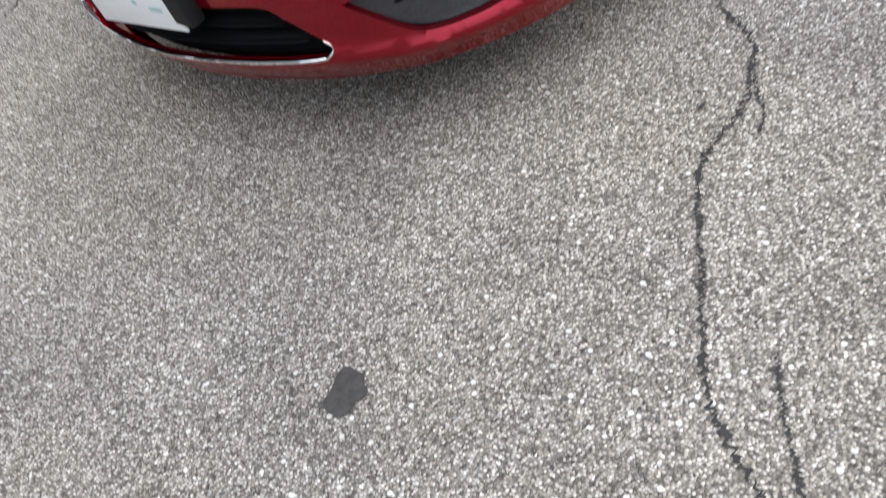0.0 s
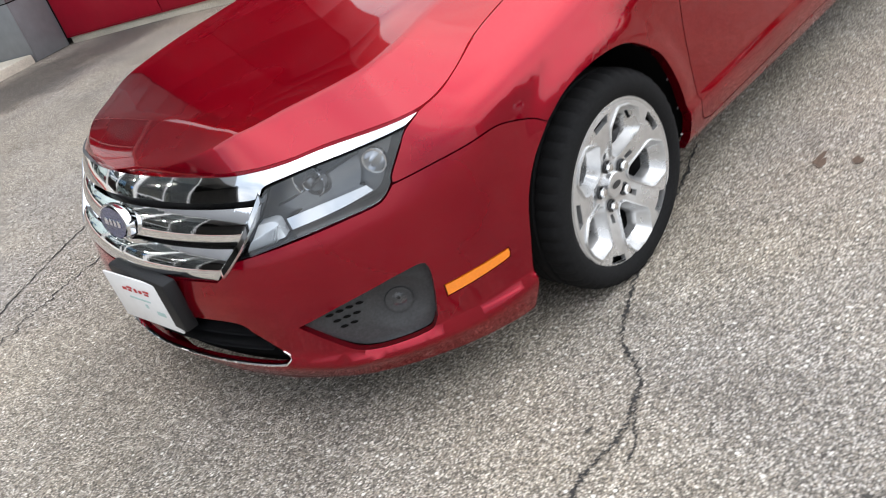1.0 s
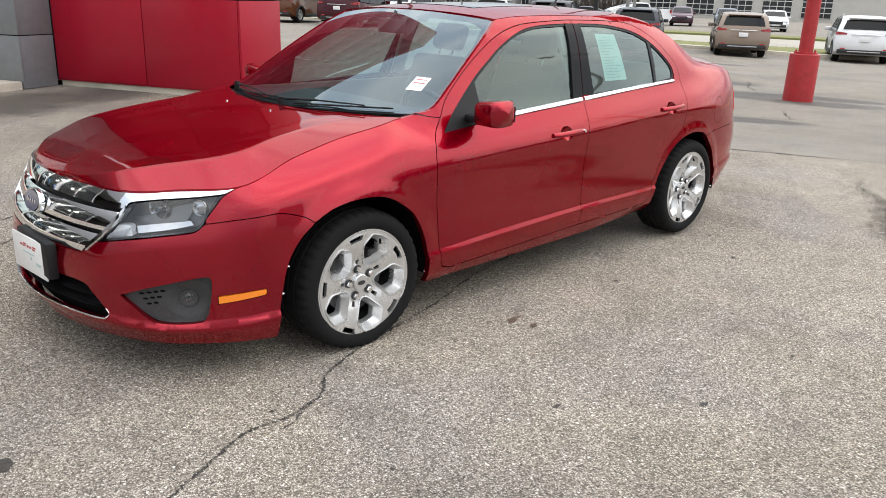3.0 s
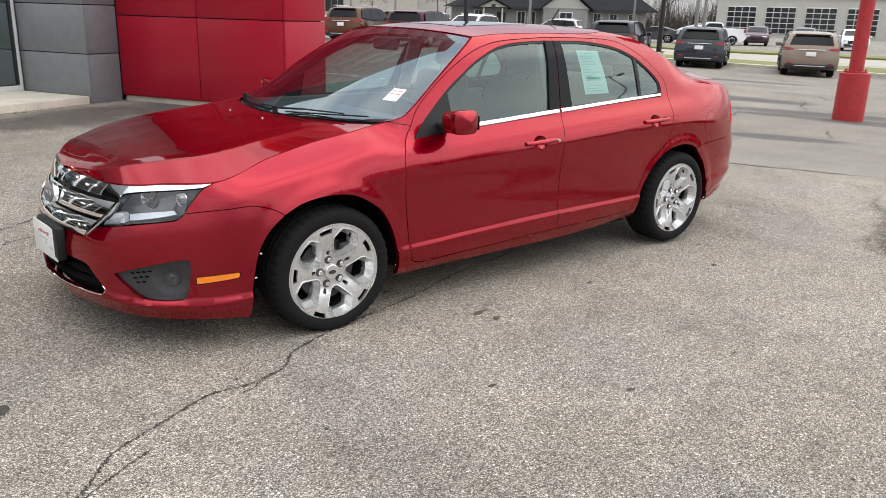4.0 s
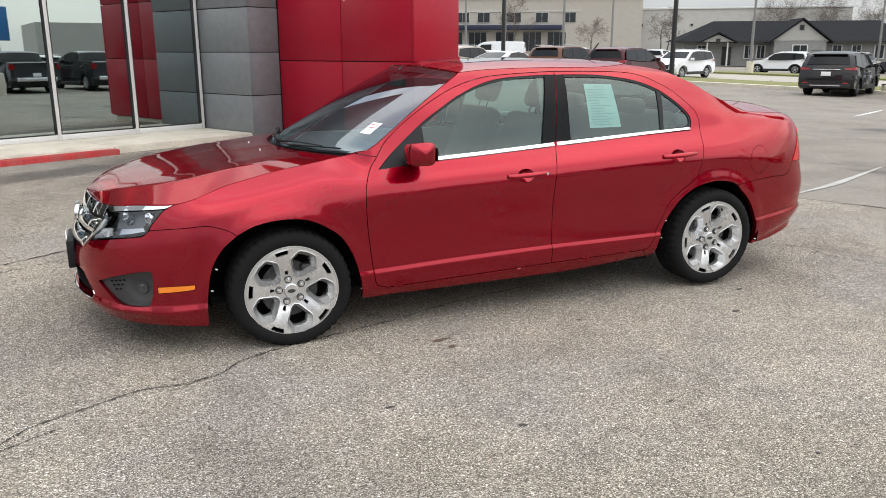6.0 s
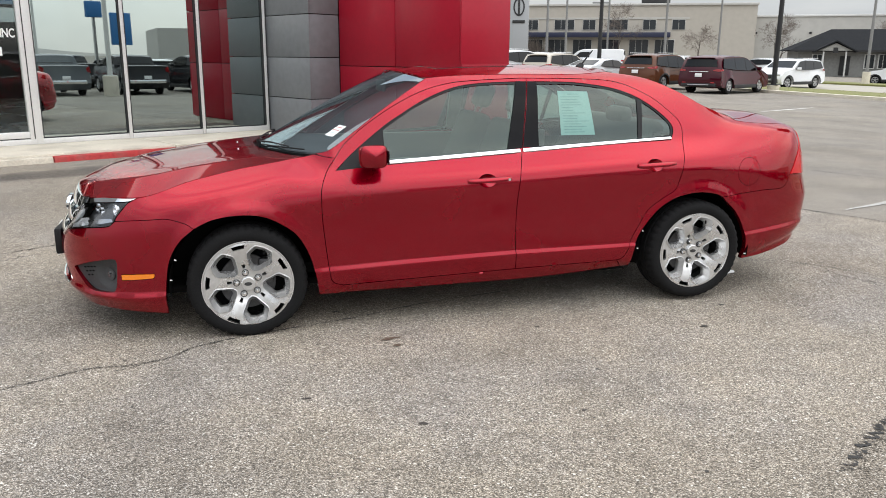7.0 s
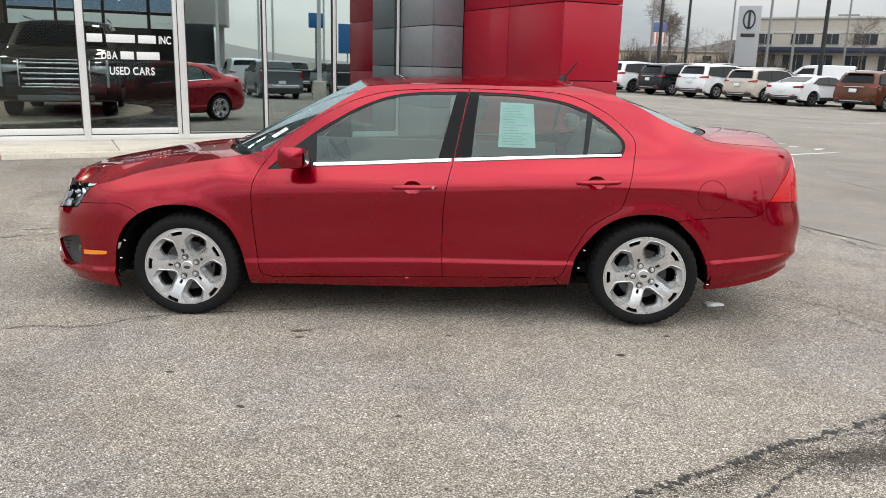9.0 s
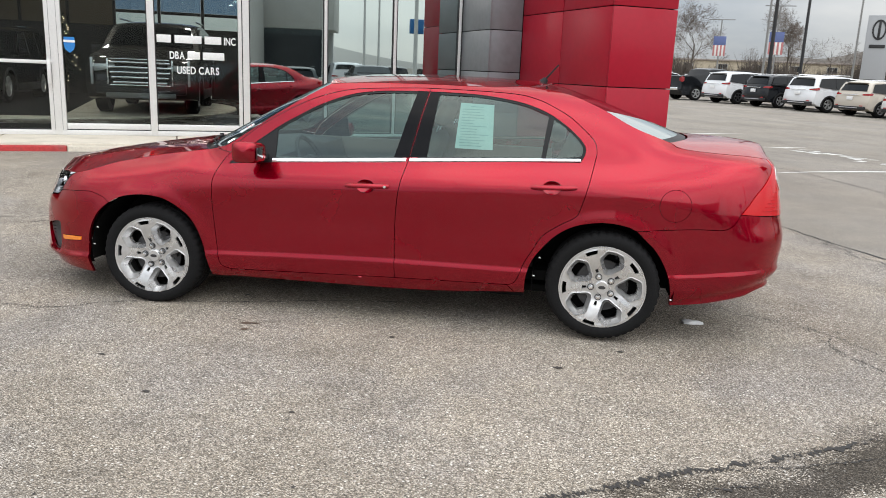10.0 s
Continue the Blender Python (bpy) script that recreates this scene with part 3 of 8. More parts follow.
# Sections: (z, inset) rows from the sill to the roof at stations along the plan.
STATIONS = [
    (0.0, [(0.165, 0.07), (0.21, 0.03), (0.262, 0.004), (0.295, 0.010), (0.42, 0.004), (0.52, 0.025), (0.63, 0.07), (0.745, 0.115), (0.79, 0.2), (0.83, 0.3), (0.86, 0.4), (0.88, 0.5), (0.9, 0.6)]),
    (0.45, [(0.165, 0.07), (0.21, 0.03), (0.262, 0.004), (0.295, 0.012), (0.42, 0.006), (0.53, 0.022), (0.64, 0.075), (0.75, 0.125), (0.80, 0.2), (0.84, 0.3), (0.87, 0.4), (0.89, 0.5), (0.91, 0.6)]),
    (0.75, [(0.155, 0.06), (0.20, 0.03), (0.238, 0.003), (0.262, 0.018), (0.42, 0.012), (0.55, 0.024), (0.65, 0.062), (0.758, 0.125), (0.80, 0.19), (0.84, 0.29), (0.87, 0.39), (0.89, 0.5), (0.91, 0.6)]),
    (1.02, [(0.147, 0.055), (0.195, 0.025), (0.245, 0.002), (0.270, 0.018), (0.42, 0.012), (0.56, 0.020), (0.67, 0.042), (0.768, 0.084), (0.82, 0.13), (0.86, 0.2), (0.89, 0.3), (0.92, 0.42), (0.95, 0.55)]),
    (T(-0.4), [(0.150, 0.045), (0.20, 0.02), (0.262, 0.0), (0.282, 0.013), (0.42, 0.010), (0.56, 0.012), (0.70, 0.034), (0.808, 0.115), (0.85, 0.18), (0.89, 0.27), (0.92, 0.36), (0.95, 0.46), (0.98, 0.58)]),
    (T(0.0), [(0.185, 0.04), (0.23, 0.018), (0.30, 0.008), (0.33, 0.010), (0.5, 0.006), (0.67, 0.004), (0.79, 0.042), (0.905, 0.165), (0.935, 0.23), (0.96, 0.3), (0.98, 0.38), (1.0, 0.46), (1.02, 0.58)]),
    (T(0.27), [(0.19, 0.05), (0.24, 0.02), (0.335, 0.004), (0.355, 0.012), (0.54, 0.010), (0.70, 0.008), (0.83, 0.040), (0.948, 0.165), (0.98, 0.21), (1.02, 0.26), (1.06, 0.31), (1.1, 0.36), (1.14, 0.44)]),
    (T(0.5), [(0.197, 0.055), (0.25, 0.02), (0.347, 0.0), (0.360, 0.010), (0.55, 0.012), (0.745, 0.005), (0.795, 0.015), (0.92, 0.078), (1.08, 0.142), (1.2, 0.185), (1.3, 0.235), (1.36, 0.28), (1.42, 0.38)]),
    (T(0.9), [(0.20, 0.055), (0.262, 0.02), (0.362, 0.0), (0.376, 0.011), (0.56, 0.012), (0.765, 0.004), (0.812, 0.014), (0.94, 0.085), (1.09, 0.145), (1.2, 0.187), (1.31, 0.24), (1.385, 0.31), (1.42, 0.40)]),
    (T(1.6), [(0.207, 0.055), (0.282, 0.018), (0.378, 0.0), (0.392, 0.011), (0.57, 0.012), (0.795, 0.003), (0.842, 0.014), (0.968, 0.088), (1.1, 0.140), (1.22, 0.188), (1.34, 0.255), (1.392, 0.305), (1.425, 0.40)]),
    (T(2.2), [(0.24, 0.055), (0.292, 0.018), (0.380, 0.0), (0.394, 0.010), (0.58, 0.011), (0.825, 0.003), (0.872, 0.015), (1.005, 0.098), (1.12, 0.142), (1.22, 0.186), (1.33, 0.250), (1.385, 0.305), (1.42, 0.40)]),
    (T(2.75), [(0.25, 0.05), (0.30, 0.018), (0.40, 0.004), (0.42, 0.008), (0.58, 0.008), (0.83, 0.004), (0.888, 0.018), (1.02, 0.105), (1.10, 0.145), (1.18, 0.192), (1.26, 0.25), (1.32, 0.31), (1.36, 0.40)]),
    (T(3.1), [(0.245, 0.045), (0.30, 0.018), (0.405, 0.002), (0.420, 0.009), (0.55, 0.008), (0.80, 0.010), (0.89, 0.030), (1.03, 0.112), (1.085, 0.165), (1.11, 0.205), (1.14, 0.26), (1.17, 0.33), (1.2, 0.42)]),
    (T(3.4), [(0.30, 0.05), (0.34, 0.02), (0.425, 0.0), (0.440, 0.009), (0.56, 0.006), (0.72, 0.014), (0.90, 0.04), (1.03, 0.10), (1.066, 0.14), (1.085, 0.19), (1.10, 0.25), (1.12, 0.33), (1.14, 0.42)]),
    (T_END - 0.62, [(0.37, 0.05), (0.40, 0.025), (0.445, 0.004), (0.46, 0.010), (0.60, 0.0), (0.74, 0.03), (0.90, 0.06), (1.02, 0.10), (1.05, 0.13), (1.07, 0.17), (1.085, 0.23), (1.1, 0.31), (1.12, 0.4)]),
    (T_END, [(0.36, 0.05), (0.39, 0.025), (0.445, 0.004), (0.46, 0.012), (0.60, 0.0), (0.74, 0.03), (0.90, 0.075), (1.04, 0.11), (1.075, 0.13), (1.09, 0.16), (1.10, 0.22), (1.11, 0.3), (1.12, 0.4)]),
]


def _blend_keys(xs, vs, x):
    return curve(list(zip(xs, vs)), x)


_ST = [s[0] for s in STATIONS]
_section_cache = {}


def section(t):
    q = round(t, 4)
    if q not in _section_cache:
        rows = []
        for k in range(13):
            rows.append((_blend_keys(_ST, [s[1][k][0] for s in STATIONS], t), _blend_keys(_ST, [s[1][k][1] for s in STATIONS], t)))
        _section_cache[q] = rows
    return _section_cache[q]


def P(t, z, out=0.0):
    """Point of the body's left side at plan length t and height z, moved outward by out."""
    x, y = float(np.interp(t, _len, _plan[:, 0])), float(np.interp(t, _len, _plan[:, 1]))
    tx, ty = float(np.interp(t, _len, _tan[:, 0])), float(np.interp(t, _len, _tan[:, 1]))
    d = curve(section(t), z) - out
    # rolled lips of the wheel arches
    for cx, cz in ((-0.02, 0.29), (2.73, 0.31)):
        r = math.hypot(x - cx, z - cz)
        if r < 0.5 and 0.9 < t < T_END - 0.6:
            d -= 0.011 * (1 - smoothstep(0.39, 0.47, r)) * smoothstep(0.2, 0.42, z)
    return (x - ty * d, y + tx * d, z)


# ---- panel maker ----
from mathutils.geometry import delaunay_2d_cdt


def inside(p, poly):
    x, y = p
    hit, j = False, len(poly) - 1
    for i in range(len(poly)):
        xi, yi = poly[i]
        xj, yj = poly[j]
        if (yi > y) != (yj > y) and x < (xj - xi) * (y - yi) / (yj - yi) + xi:
            hit = not hit
        j = i
    return hit


def outline(*runs, step=0.018):
    """A closed outline from runs of points; each run is a smooth curve, runs meet in corners."""
    pts = []
    for run in runs:
        c = catmull(run, 8) if len(run) > 2 else list(run)
        pts += c
    out = []
    for i, p in enumerate(pts):
        if out and math.dist(out[-1], p) < step * 0.3:
            continue
        if out:
            d = math.dist(out[-1], p)
            k = int(d / step)
            q = out[-1]
            for j in range(1, k + 1):
                f = j / (k + 1)
                out.append((lerp(q[0], p[0], f), lerp(q[1], p[1], f)))
        out.append(p)
    d = math.dist(out[-1], out[0])
    if d < step * 0.3:
        out.pop()
    else:
        q, p, k = out[-1], out[0], int(d / step)
        for j in range(1, k + 1):
            f = j / (k + 1)
            out.append((lerp(q[0], p[0], f), lerp(q[1], p[1], f)))
    return out


def area(poly):
    return sum(a[0] * b[1] - b[0] * a[1] for a, b in zip(poly, poly[1:] + poly[:1])) / 2


def shrink(poly, d):
    """Move an outline inward by d (outward when negative)."""
    s = 1 if area(poly) > 0 else -1
    k, out = len(poly), []
    for i in range(k):
        a, b, c = poly[i - 1], poly[i], poly[(i + 1) % k]
        n1 = (-(b[1] - a[1]), b[0] - a[0])
        n2 = (-(c[1] - b[1]), c[0] - b[0])
        l1, l2 = math.hypot(*n1) or 1, math.hypot(*n2) or 1
        nx, ny = n1[0] / l1 + n2[0] / l2, n1[1] / l1 + n2[1] / l2
        ln = math.hypot(nx, ny) or 1
        out.append((b[0] + s * nx / ln * d * min(1.6, 2 / ln), b[1] + s * ny / ln * d * min(1.6, 2 / ln)))
    return out


def mesh_panel(poly, holes, surf, spacing=(0.03, 0.016), flange=0.014, hole_flange=None, features=(), taper=0.0):
    """A trimmed sheet: triangles inside poly and outside the holes, mapped by surf(a, b, out), with its edges turned in by flange."""
    loops = [poly] + list(holes)
    verts, edges, rings = [], [], []
    for lp in loops:
        i0, k = len(verts), len(lp)
        verts += lp
        edges += [(i0 + j, i0 + (j + 1) % k) for j in range(k)]
        rings.append(range(i0, i0 + k))
    for line in features:
        last = None
        for p in line:
            if inside(p, poly) and not any(inside(p, h) for h in holes) and ((np.array(poly) - p) ** 2).sum(axis=1).min() > 3e-5:
                verts.append(p)
                if last is not None:
                    edges.append((last, len(verts) - 1))
                last = len(verts) - 1
            else:
                last = None
    a0, a1 = min(p[0] for p in poly), max(p[0] for p in poly)
    b0, b1 = min(p[1] for p in poly), max(p[1] for p in poly)
    bound = np.array(verts)
    da, db = spacing
    near = (0.45 * min(da, db)) ** 2
    row = 0
    b = b0 + db / 2
    lines = [(np.array([p[0] for p in q]), np.array([p[1] for p in q])) for q in features]
    while b < b1:
        a = a0 + (da / 2 if row % 2 else 0.001)
        while a < a1:
            p = (a, b)
            if any(abs(np.interp(a, lx, lz) - b) < 0.6 * db for lx, lz in lines):
                a += da
                continue
            if inside(p, poly) and not any(inside(p, h) for h in holes):
                d = ((bound - p) ** 2).sum(axis=1).min()
                if d > near:
                    verts.append(p)
            a += da
        b += db
        row += 1
    vo, _, fo, vi, _, _ = delaunay_2d_cdt([Vector(v) for v in verts], edges, [], 0, 1e-6)
    bm = bmesh.new()
    tops = [bm.verts.new(surf(v[0], v[1], 0.0)) for v in vo]
    for f in fo:
        c = (sum(vo[i][0] for i in f) / 3, sum(vo[i][1] for i in f) / 3)
        if inside(c, poly) and not any(inside(c, h) for h in holes):
            try:
                bm.faces.new([tops[i] for i in f])
            except ValueError:
                pass
    if flange:
        where = {}
        for new_i, olds in enumerate(vi):
            for o in olds:
                where[o] = new_i
        for n, ring in enumerate(rings):
            depth = flange if n == 0 or hole_flange is None else hole_flange
            idx = [where[i] for i in ring if i in where]
            cx, cy = sum(vo[i][0] for i in idx) / len(idx), sum(vo[i][1] for i in idx) / len(idx)
            tp = taper if n > 0 else 0.0
            low = [bm.verts.new(surf(lerp(vo[i][0], cx, tp), lerp(vo[i][1], cy, tp), -depth)) for i in idx]
            up = [bm.verts.new(tops[i].co) for i in idx]
            for j in range(len(idx)):
                k = (j + 1) % len(idx)
                try:
                    bm.faces.new((up[j], up[k], low[k], low[j]))
                except ValueError:
                    pass
    bmesh.ops.delete(bm, geom=[v for v in bm.verts if not v.link_faces], context="VERTS")
    bmesh.ops.recalc_face_normals(bm, faces=bm.faces)
    return bm


def side_surf(sign, lift=0.0):
    def s(t, z, out):
        x, y, zz = P(t, z, out + lift)
        return Vector((x, y * sign, zz))
    return s


def panel(name, poly, mat, parent, sign=1, holes=(), lift=0.0, gap=0.002, spacing=(0.03, 0.016), flange=0.014, label="", angle=50):
    lo, hi = min(p[0] for p in poly), max(p[0] for p in poly)
    ts = np.linspace(lo, hi, max(3, int((hi - lo) / 0.025)))
    crease = [[(float(t), section(t)[k][0] + d) for t in ts] for k, d in ((2, -0.012), (2, 0.0), (3, 0.0), (3, 0.012), (5, 0.0), (6, 0.0), (8, 0.0), (9, 0.0), (10, 0.0), (11, 0.0))]
    bm = mesh_panel(shrink(poly, gap), [shrink(h, -gap) for h in holes], side_surf(sign, lift), spacing, flange, features=crease)
    ref = Vector(side_surf(sign)(poly[0][0], poly[0][1], 0.05)) - Vector(side_surf(sign)(poly[0][0], poly[0][1], 0.0))
    tot = Vector()
    for f in bm.faces:
        tot += f.normal * f.calc_area()
    if tot.dot(ref) < 0:
        bmesh.ops.reverse_faces(bm, faces=bm.faces)
    return part(name, bm, mat, parent, label, angle=angle)


def circle(c, r, n=40, ry=None):
    return [(c[0] + r * math.cos(2 * math.pi * i / n), c[1] + (ry or r) * math.sin(2 * math.pi * i / n)) for i in range(n)]


def X(pts):
    return [(T(x), z) for x, z in pts]


# ---- the red saloon ----
M_RED = paint("red_candy_paint", (0.285, 0.0003, 0.012), metal=0.82, rough=0.25)
M_BLACKTRIM = material("black_trim", (0.012, 0.012, 0.013), rough=0.5, spec=0.25, spread=0.15, grain=200, bump=0.1, bump_scale=500)
M_BLACKGLOSS = material("gloss_black_trim", (0.006, 0.006, 0.007), rough=0.12, coat=0.0, spec=0.1)
M_GREYTRIM = material("grey_textured_plastic", (0.05, 0.051, 0.053), rough=0.6, spec=0.3, spread=0.2, grain=150, bump=0.25, bump_scale=700, stains=0.3, stain_color=(0.09, 0.088, 0.085), stain_scale=9)
M_CHROME = material("chrome", (0.86, 0.87, 0.88), rough=0.05, metal=1.0, spread=0.02, rough_spread=0.02)
M_ALLOY = material("silver_alloy", (0.66, 0.66, 0.66), rough=0.3, metal=0.75, coat=0.5, spread=0.05, grain=60, stains=0.12, stain_color=(0.3, 0.29, 0.27), stain_scale=12)
M_DARKMETAL = material("dark_brake_metal", (0.06, 0.06, 0.062), rough=0.5, metal=0.6, spread=0.25, grain=40)
M_RUBBER = material("tyre_rubber", (0.010, 0.010, 0.0105), rough=0.85, spec=0.15, spread=0.2, grain=120, bump=0.2, bump_scale=600, stains=0.25, stain_color=(0.018, 0.017, 0.016), stain_scale=7)
M_LINER = material("wheel_well_black", (0.006, 0.006, 0.006), rough=0.9, spec=0.1)
M_CARGLASS = glass("car_window_glass", (0.43, 0.57, 0.55), 0.065, 3.2, (0.88, 1.0, 0.95))
M_WINDSCREEN = glass("windscreen_glass", (0.60, 0.71, 0.71), 0.09, 3.0, (0.76, 0.87, 0.93))
M_REARGLASS = glass("rear_window_glass", (0.42, 0.50, 0.49), 0.10, 2.2, (0.92, 1.0, 0.99))
M_LENS = glass("lamp_lens", (0.86, 0.88, 0.90), 0.06, 3.4)
M_AMBER = material("amber_marker_lens", (0.9, 0.24, 0.008), rough=0.18, coat=1.0, spread=0.06, grain=160)
M_TAILRED = material("red_tail_lens", (0.50, 0.006, 0.010), rough=0.2, coat=0.35, spec=0.2, spread=0.1, grain=120)
M_TAILWHITE = material("clear_tail_lens", (0.7, 0.66, 0.64), rough=0.2, coat=1.0)
M_REFLECTOR = material("lamp_reflector", (0.70, 0.71, 0.73), rough=0.12, metal=1.0, spread=0.05)
M_LAMPGREY = material("lamp_housing_grey", (0.13, 0.135, 0.14), rough=0.35, metal=0.6)
M_LAMPCLEAR = material("bright_lamp_corner", (0.82, 0.83, 0.84), rough=0.3, metal=0.4, spread=0.05)
M_PLATE = material("white_plate", (0.8, 0.8, 0.8), rough=0.4, spread=0.03, coat=0.3)
M_PAPER = material("pale_green_paper", (0.60, 0.76, 0.72), rough=0.7, spread=0.04)
M_INK = material("faded_ink", (0.42, 0.56, 0.54), rough=0.7)
M_REDINK = material("red_ink", (0.45, 0.02, 0.02), rough=0.6)
M_BLUE = material("emblem_blue", (0.006, 0.02, 0.11), rough=0.2, coat=1.0)
M_SEAT = material("seat_cloth", (0.23, 0.21, 0.185), rough=0.9, spread=0.15, grain=220, bump=0.2)
M_DASH = material("dashboard_plastic", (0.06, 0.062, 0.066), rough=0.65, spread=0.12, grain=160)
M_HEADLINER = material("pale_headliner", (0.38, 0.36, 0.33), rough=0.95)
M_DARKGLASS = material("dark_sunroof_glass", (0.01, 0.011, 0.012), rough=0.05, coat=1.0, rough_spread=0.01)

car = thing("saloon_car", "glossy candy-red four-door saloon parked on the asphalt", "car")

HOOD_SEAM = [(T(0.265), 0.948), (T(0.0), 0.904), (T(-0.15), 0.873), (T(-0.295), 0.84), (T(-0.457), 0.791), (1.06, 0.767)]
LAMP_REAR = [(1.06, 0.767), (1.005, 0.742), (0.978, 0.715), (0.937, 0.668), (0.928, 0.645)]
FB_SEAM = [(0.928, 0.645), (1.03, 0.655), (1.124, 0.661), (1.216, 0.667), (1.268, 0.658), (1.332, 0.636), (T(-0.265), 0.612)]
ARCH_F = X([(-0.427, 0.150), (-0.426, 0.27), (-0.418, 0.34), (-0.403, 0.425), (-0.376, 0.494), (-0.33, 0.558), (-0.265, 0.612), (-0.18, 0.652), (-0.08, 0.672), (0.024, 0.673), (0.11, 0.655), (0.199, 0.607), (0.268, 0.548), (0.325, 0.445), (0.360, 0.318), (0.378, 0.200)])
DOOR_FRONT = X([(0.492, 0.953), (0.446, 0.891), (0.411, 0.811), (0.404, 0.747), (0.406, 0.633), (0.416, 0.517), (0.436, 0.343), (0.455, 0.275), (0.514, 0.252)])
DOOR_BOTTOM = X([(0.514, 0.252), (1.0, 0.266), (1.53, 0.281), (2.19, 0.293)])
DOOR_REAR = X([(2.19, 0.293), (2.225, 0.305), (2.252, 0.349), (2.281, 0.43), (2.318, 0.497), (2.375, 0.594), (2.471, 0.666), (2.545, 0.71), (2.572, 0.753), (2.613, 0.908), (2.64, 1.03), (2.644, 1.076), (2.626, 1.129), (2.562, 1.19), (2.485, 1.251), (2.386, 1.303), (2.292, 1.34), (2.166, 1.364), (1.922, 1.373), (1.674, 1.375)])
DOOR_TOP = X([(1.664, 1.375), (1.595, 1.374), (1.355, 1.363), (1.183, 1.347), (1.015, 1.305), (0.85, 1.231), (0.686, 1.133), (0.554, 1.032), (0.492, 0.953)])
MID_SEAM = X([(1.664, 1.375), (1.62, 1.17), (1.581, 0.982), (1.546, 0.839), (1.527, 0.675), (1.524, 0.5), (1.53, 0.281)])
SCREEN_EDGE = X([(0.385, 0.975), (0.467, 0.998), (0.605, 1.09), (0.735, 1.181), (0.899, 1.287), (1.05, 1.376)])
ROOF_EDGE = X([(1.05, 1.376), (1.25, 1.391), (1.6, 1.398), (2.0, 1.398), (2.231, 1.412)])
REAR_EDGE = X([(2.231, 1.412), (2.462, 1.378), (2.67, 1.300), (2.845, 1.214), (2.98, 1.165), (3.075, 1.135)])
BOOT_SEAM = [(T(3.075), 1.135), (T(3.13), 1.108), (4.966, 1.090), (5.26, 1.076), (5.48, 1.062)]
TAIL_EDGE = [(5.48, 1.060), (5.40, 1.01), (5.30, 0.955), (5.196, 0.882), (5.14, 0.82), (5.097, 0.771)]
QB_SEAM = [(5.097, 0.771), (5.055, 0.71), (4.995, 0.684), (4.865, 0.684), (4.70, 0.674), (T(2.89), 0.657)]
ARCH_R = X([(2.89, 0.657), (2.833, 0.679), (2.74, 0.692), (2.65, 0.687), (2.55, 0.662), (2.457, 0.608), (2.379, 0.526), (2.322, 0.438), (2.297, 0.349), (2.292, 0.243)])
ARCH_RB = X([(2.89, 0.657), (2.935, 0.615), (3.007, 0.546), (3.07, 0.441), (3.105, 0.33), (3.118, 0.232)])
GLASS_F = [X([(0.769, 1.096), (0.884, 1.168), (1.016, 1.241), (1.183, 1.305), (1.355, 1.334), (1.593, 1.344)]), X([(1.593, 1.344), (1.494, 0.975)]), X([(1.494, 0.975), (1.1, 0.952), (0.773, 0.935)]), X([(0.773, 0.935), (0.769, 1.096)])]
GLASS_R = [X([(1.719, 1.343), (1.918, 1.340), (2.066, 1.327), (2.226, 1.30), (2.363, 1.252)]), X([(2.363, 1.252), (2.337, 1.020)]), X([(2.337, 1.020), (1.682, 0.990)]), X([(1.682, 0.990), (1.719, 1.343)])]
GLASS_Q = [X([(2.395, 1.236), (2.482, 1.177), (2.555, 1.108), (2.567, 1.062), (2.548, 1.033)]), X([(2.548, 1.033), (2.362, 1.022)]), X([(2.362, 1.022), (2.395, 1.236)])]
FUEL = circle((4.721, 0.807), 0.087, 44)


def handle_cup(tc, zc):
    return circle((tc, zc), 0.052, 28, 0.036)


def cup_surf(sign, c, r, depth):
    def s(t, z, out):
        q = min(1.0, math.hypot((t - c[0]) / r[0], (z - c[1]) / r[1]))
        x, y, zz = P(t, z, out - depth * (1 - q * q))
        return Vector((x, y * sign, zz))
    return s


def door_handle(parent, sign, tc, zc, t0, t1, key):
    """A pull handle: a bowed bar over a round recess."""
    c = (tc, zc)
    bm = mesh_panel(handle_cup(*c), [], cup_surf(sign, c, (0.052, 0.036), 0.03), (0.012, 0.01), 0.0)
    part("recess", bm, M_RED, parent)
    bm = bmesh.new()
    rows = []
    for i in range(17):
        f = i / 16
        t = lerp(t0, t1, f)
        lift = 0.010 + 0.022 * math.sin(math.pi * f) ** 0.5
        h = 0.0135 * (0.55 + 0.45 * math.sin(math.pi * min(1, max(0, 0.06 + 0.9 * f))) ** 0.4)
        ring = []
        for j in range(12):
            a = 2 * math.pi * j / 12
            x, y, z = P(t, zc + 0.006 + 0.010 * (f - 0.5) + h * math.sin(a), lift - 0.006 + 0.009 * math.cos(a))
            ring.append((x, y * sign, z))
        rows.append(ring)
    vs = add_grid(bm, rows, close=True)
    bm.faces.new(vs[0]), bm.faces.new(vs[-1][::-1])
    bmesh.ops.recalc_face_normals(bm, faces=bm.faces)
    part("handle", bm, M_RED, parent)
    if key:
        bm = bmesh.new()
        x, y, z = P(t1 - 0.02, zc + 0.008, 0.032)
        add_tube(bm, (x, (y - 0.002) * sign, z), (x, (y + 0.012) * sign, z), 0.008, n=16)
        part("key_lock", bm, M_CHROME, parent)


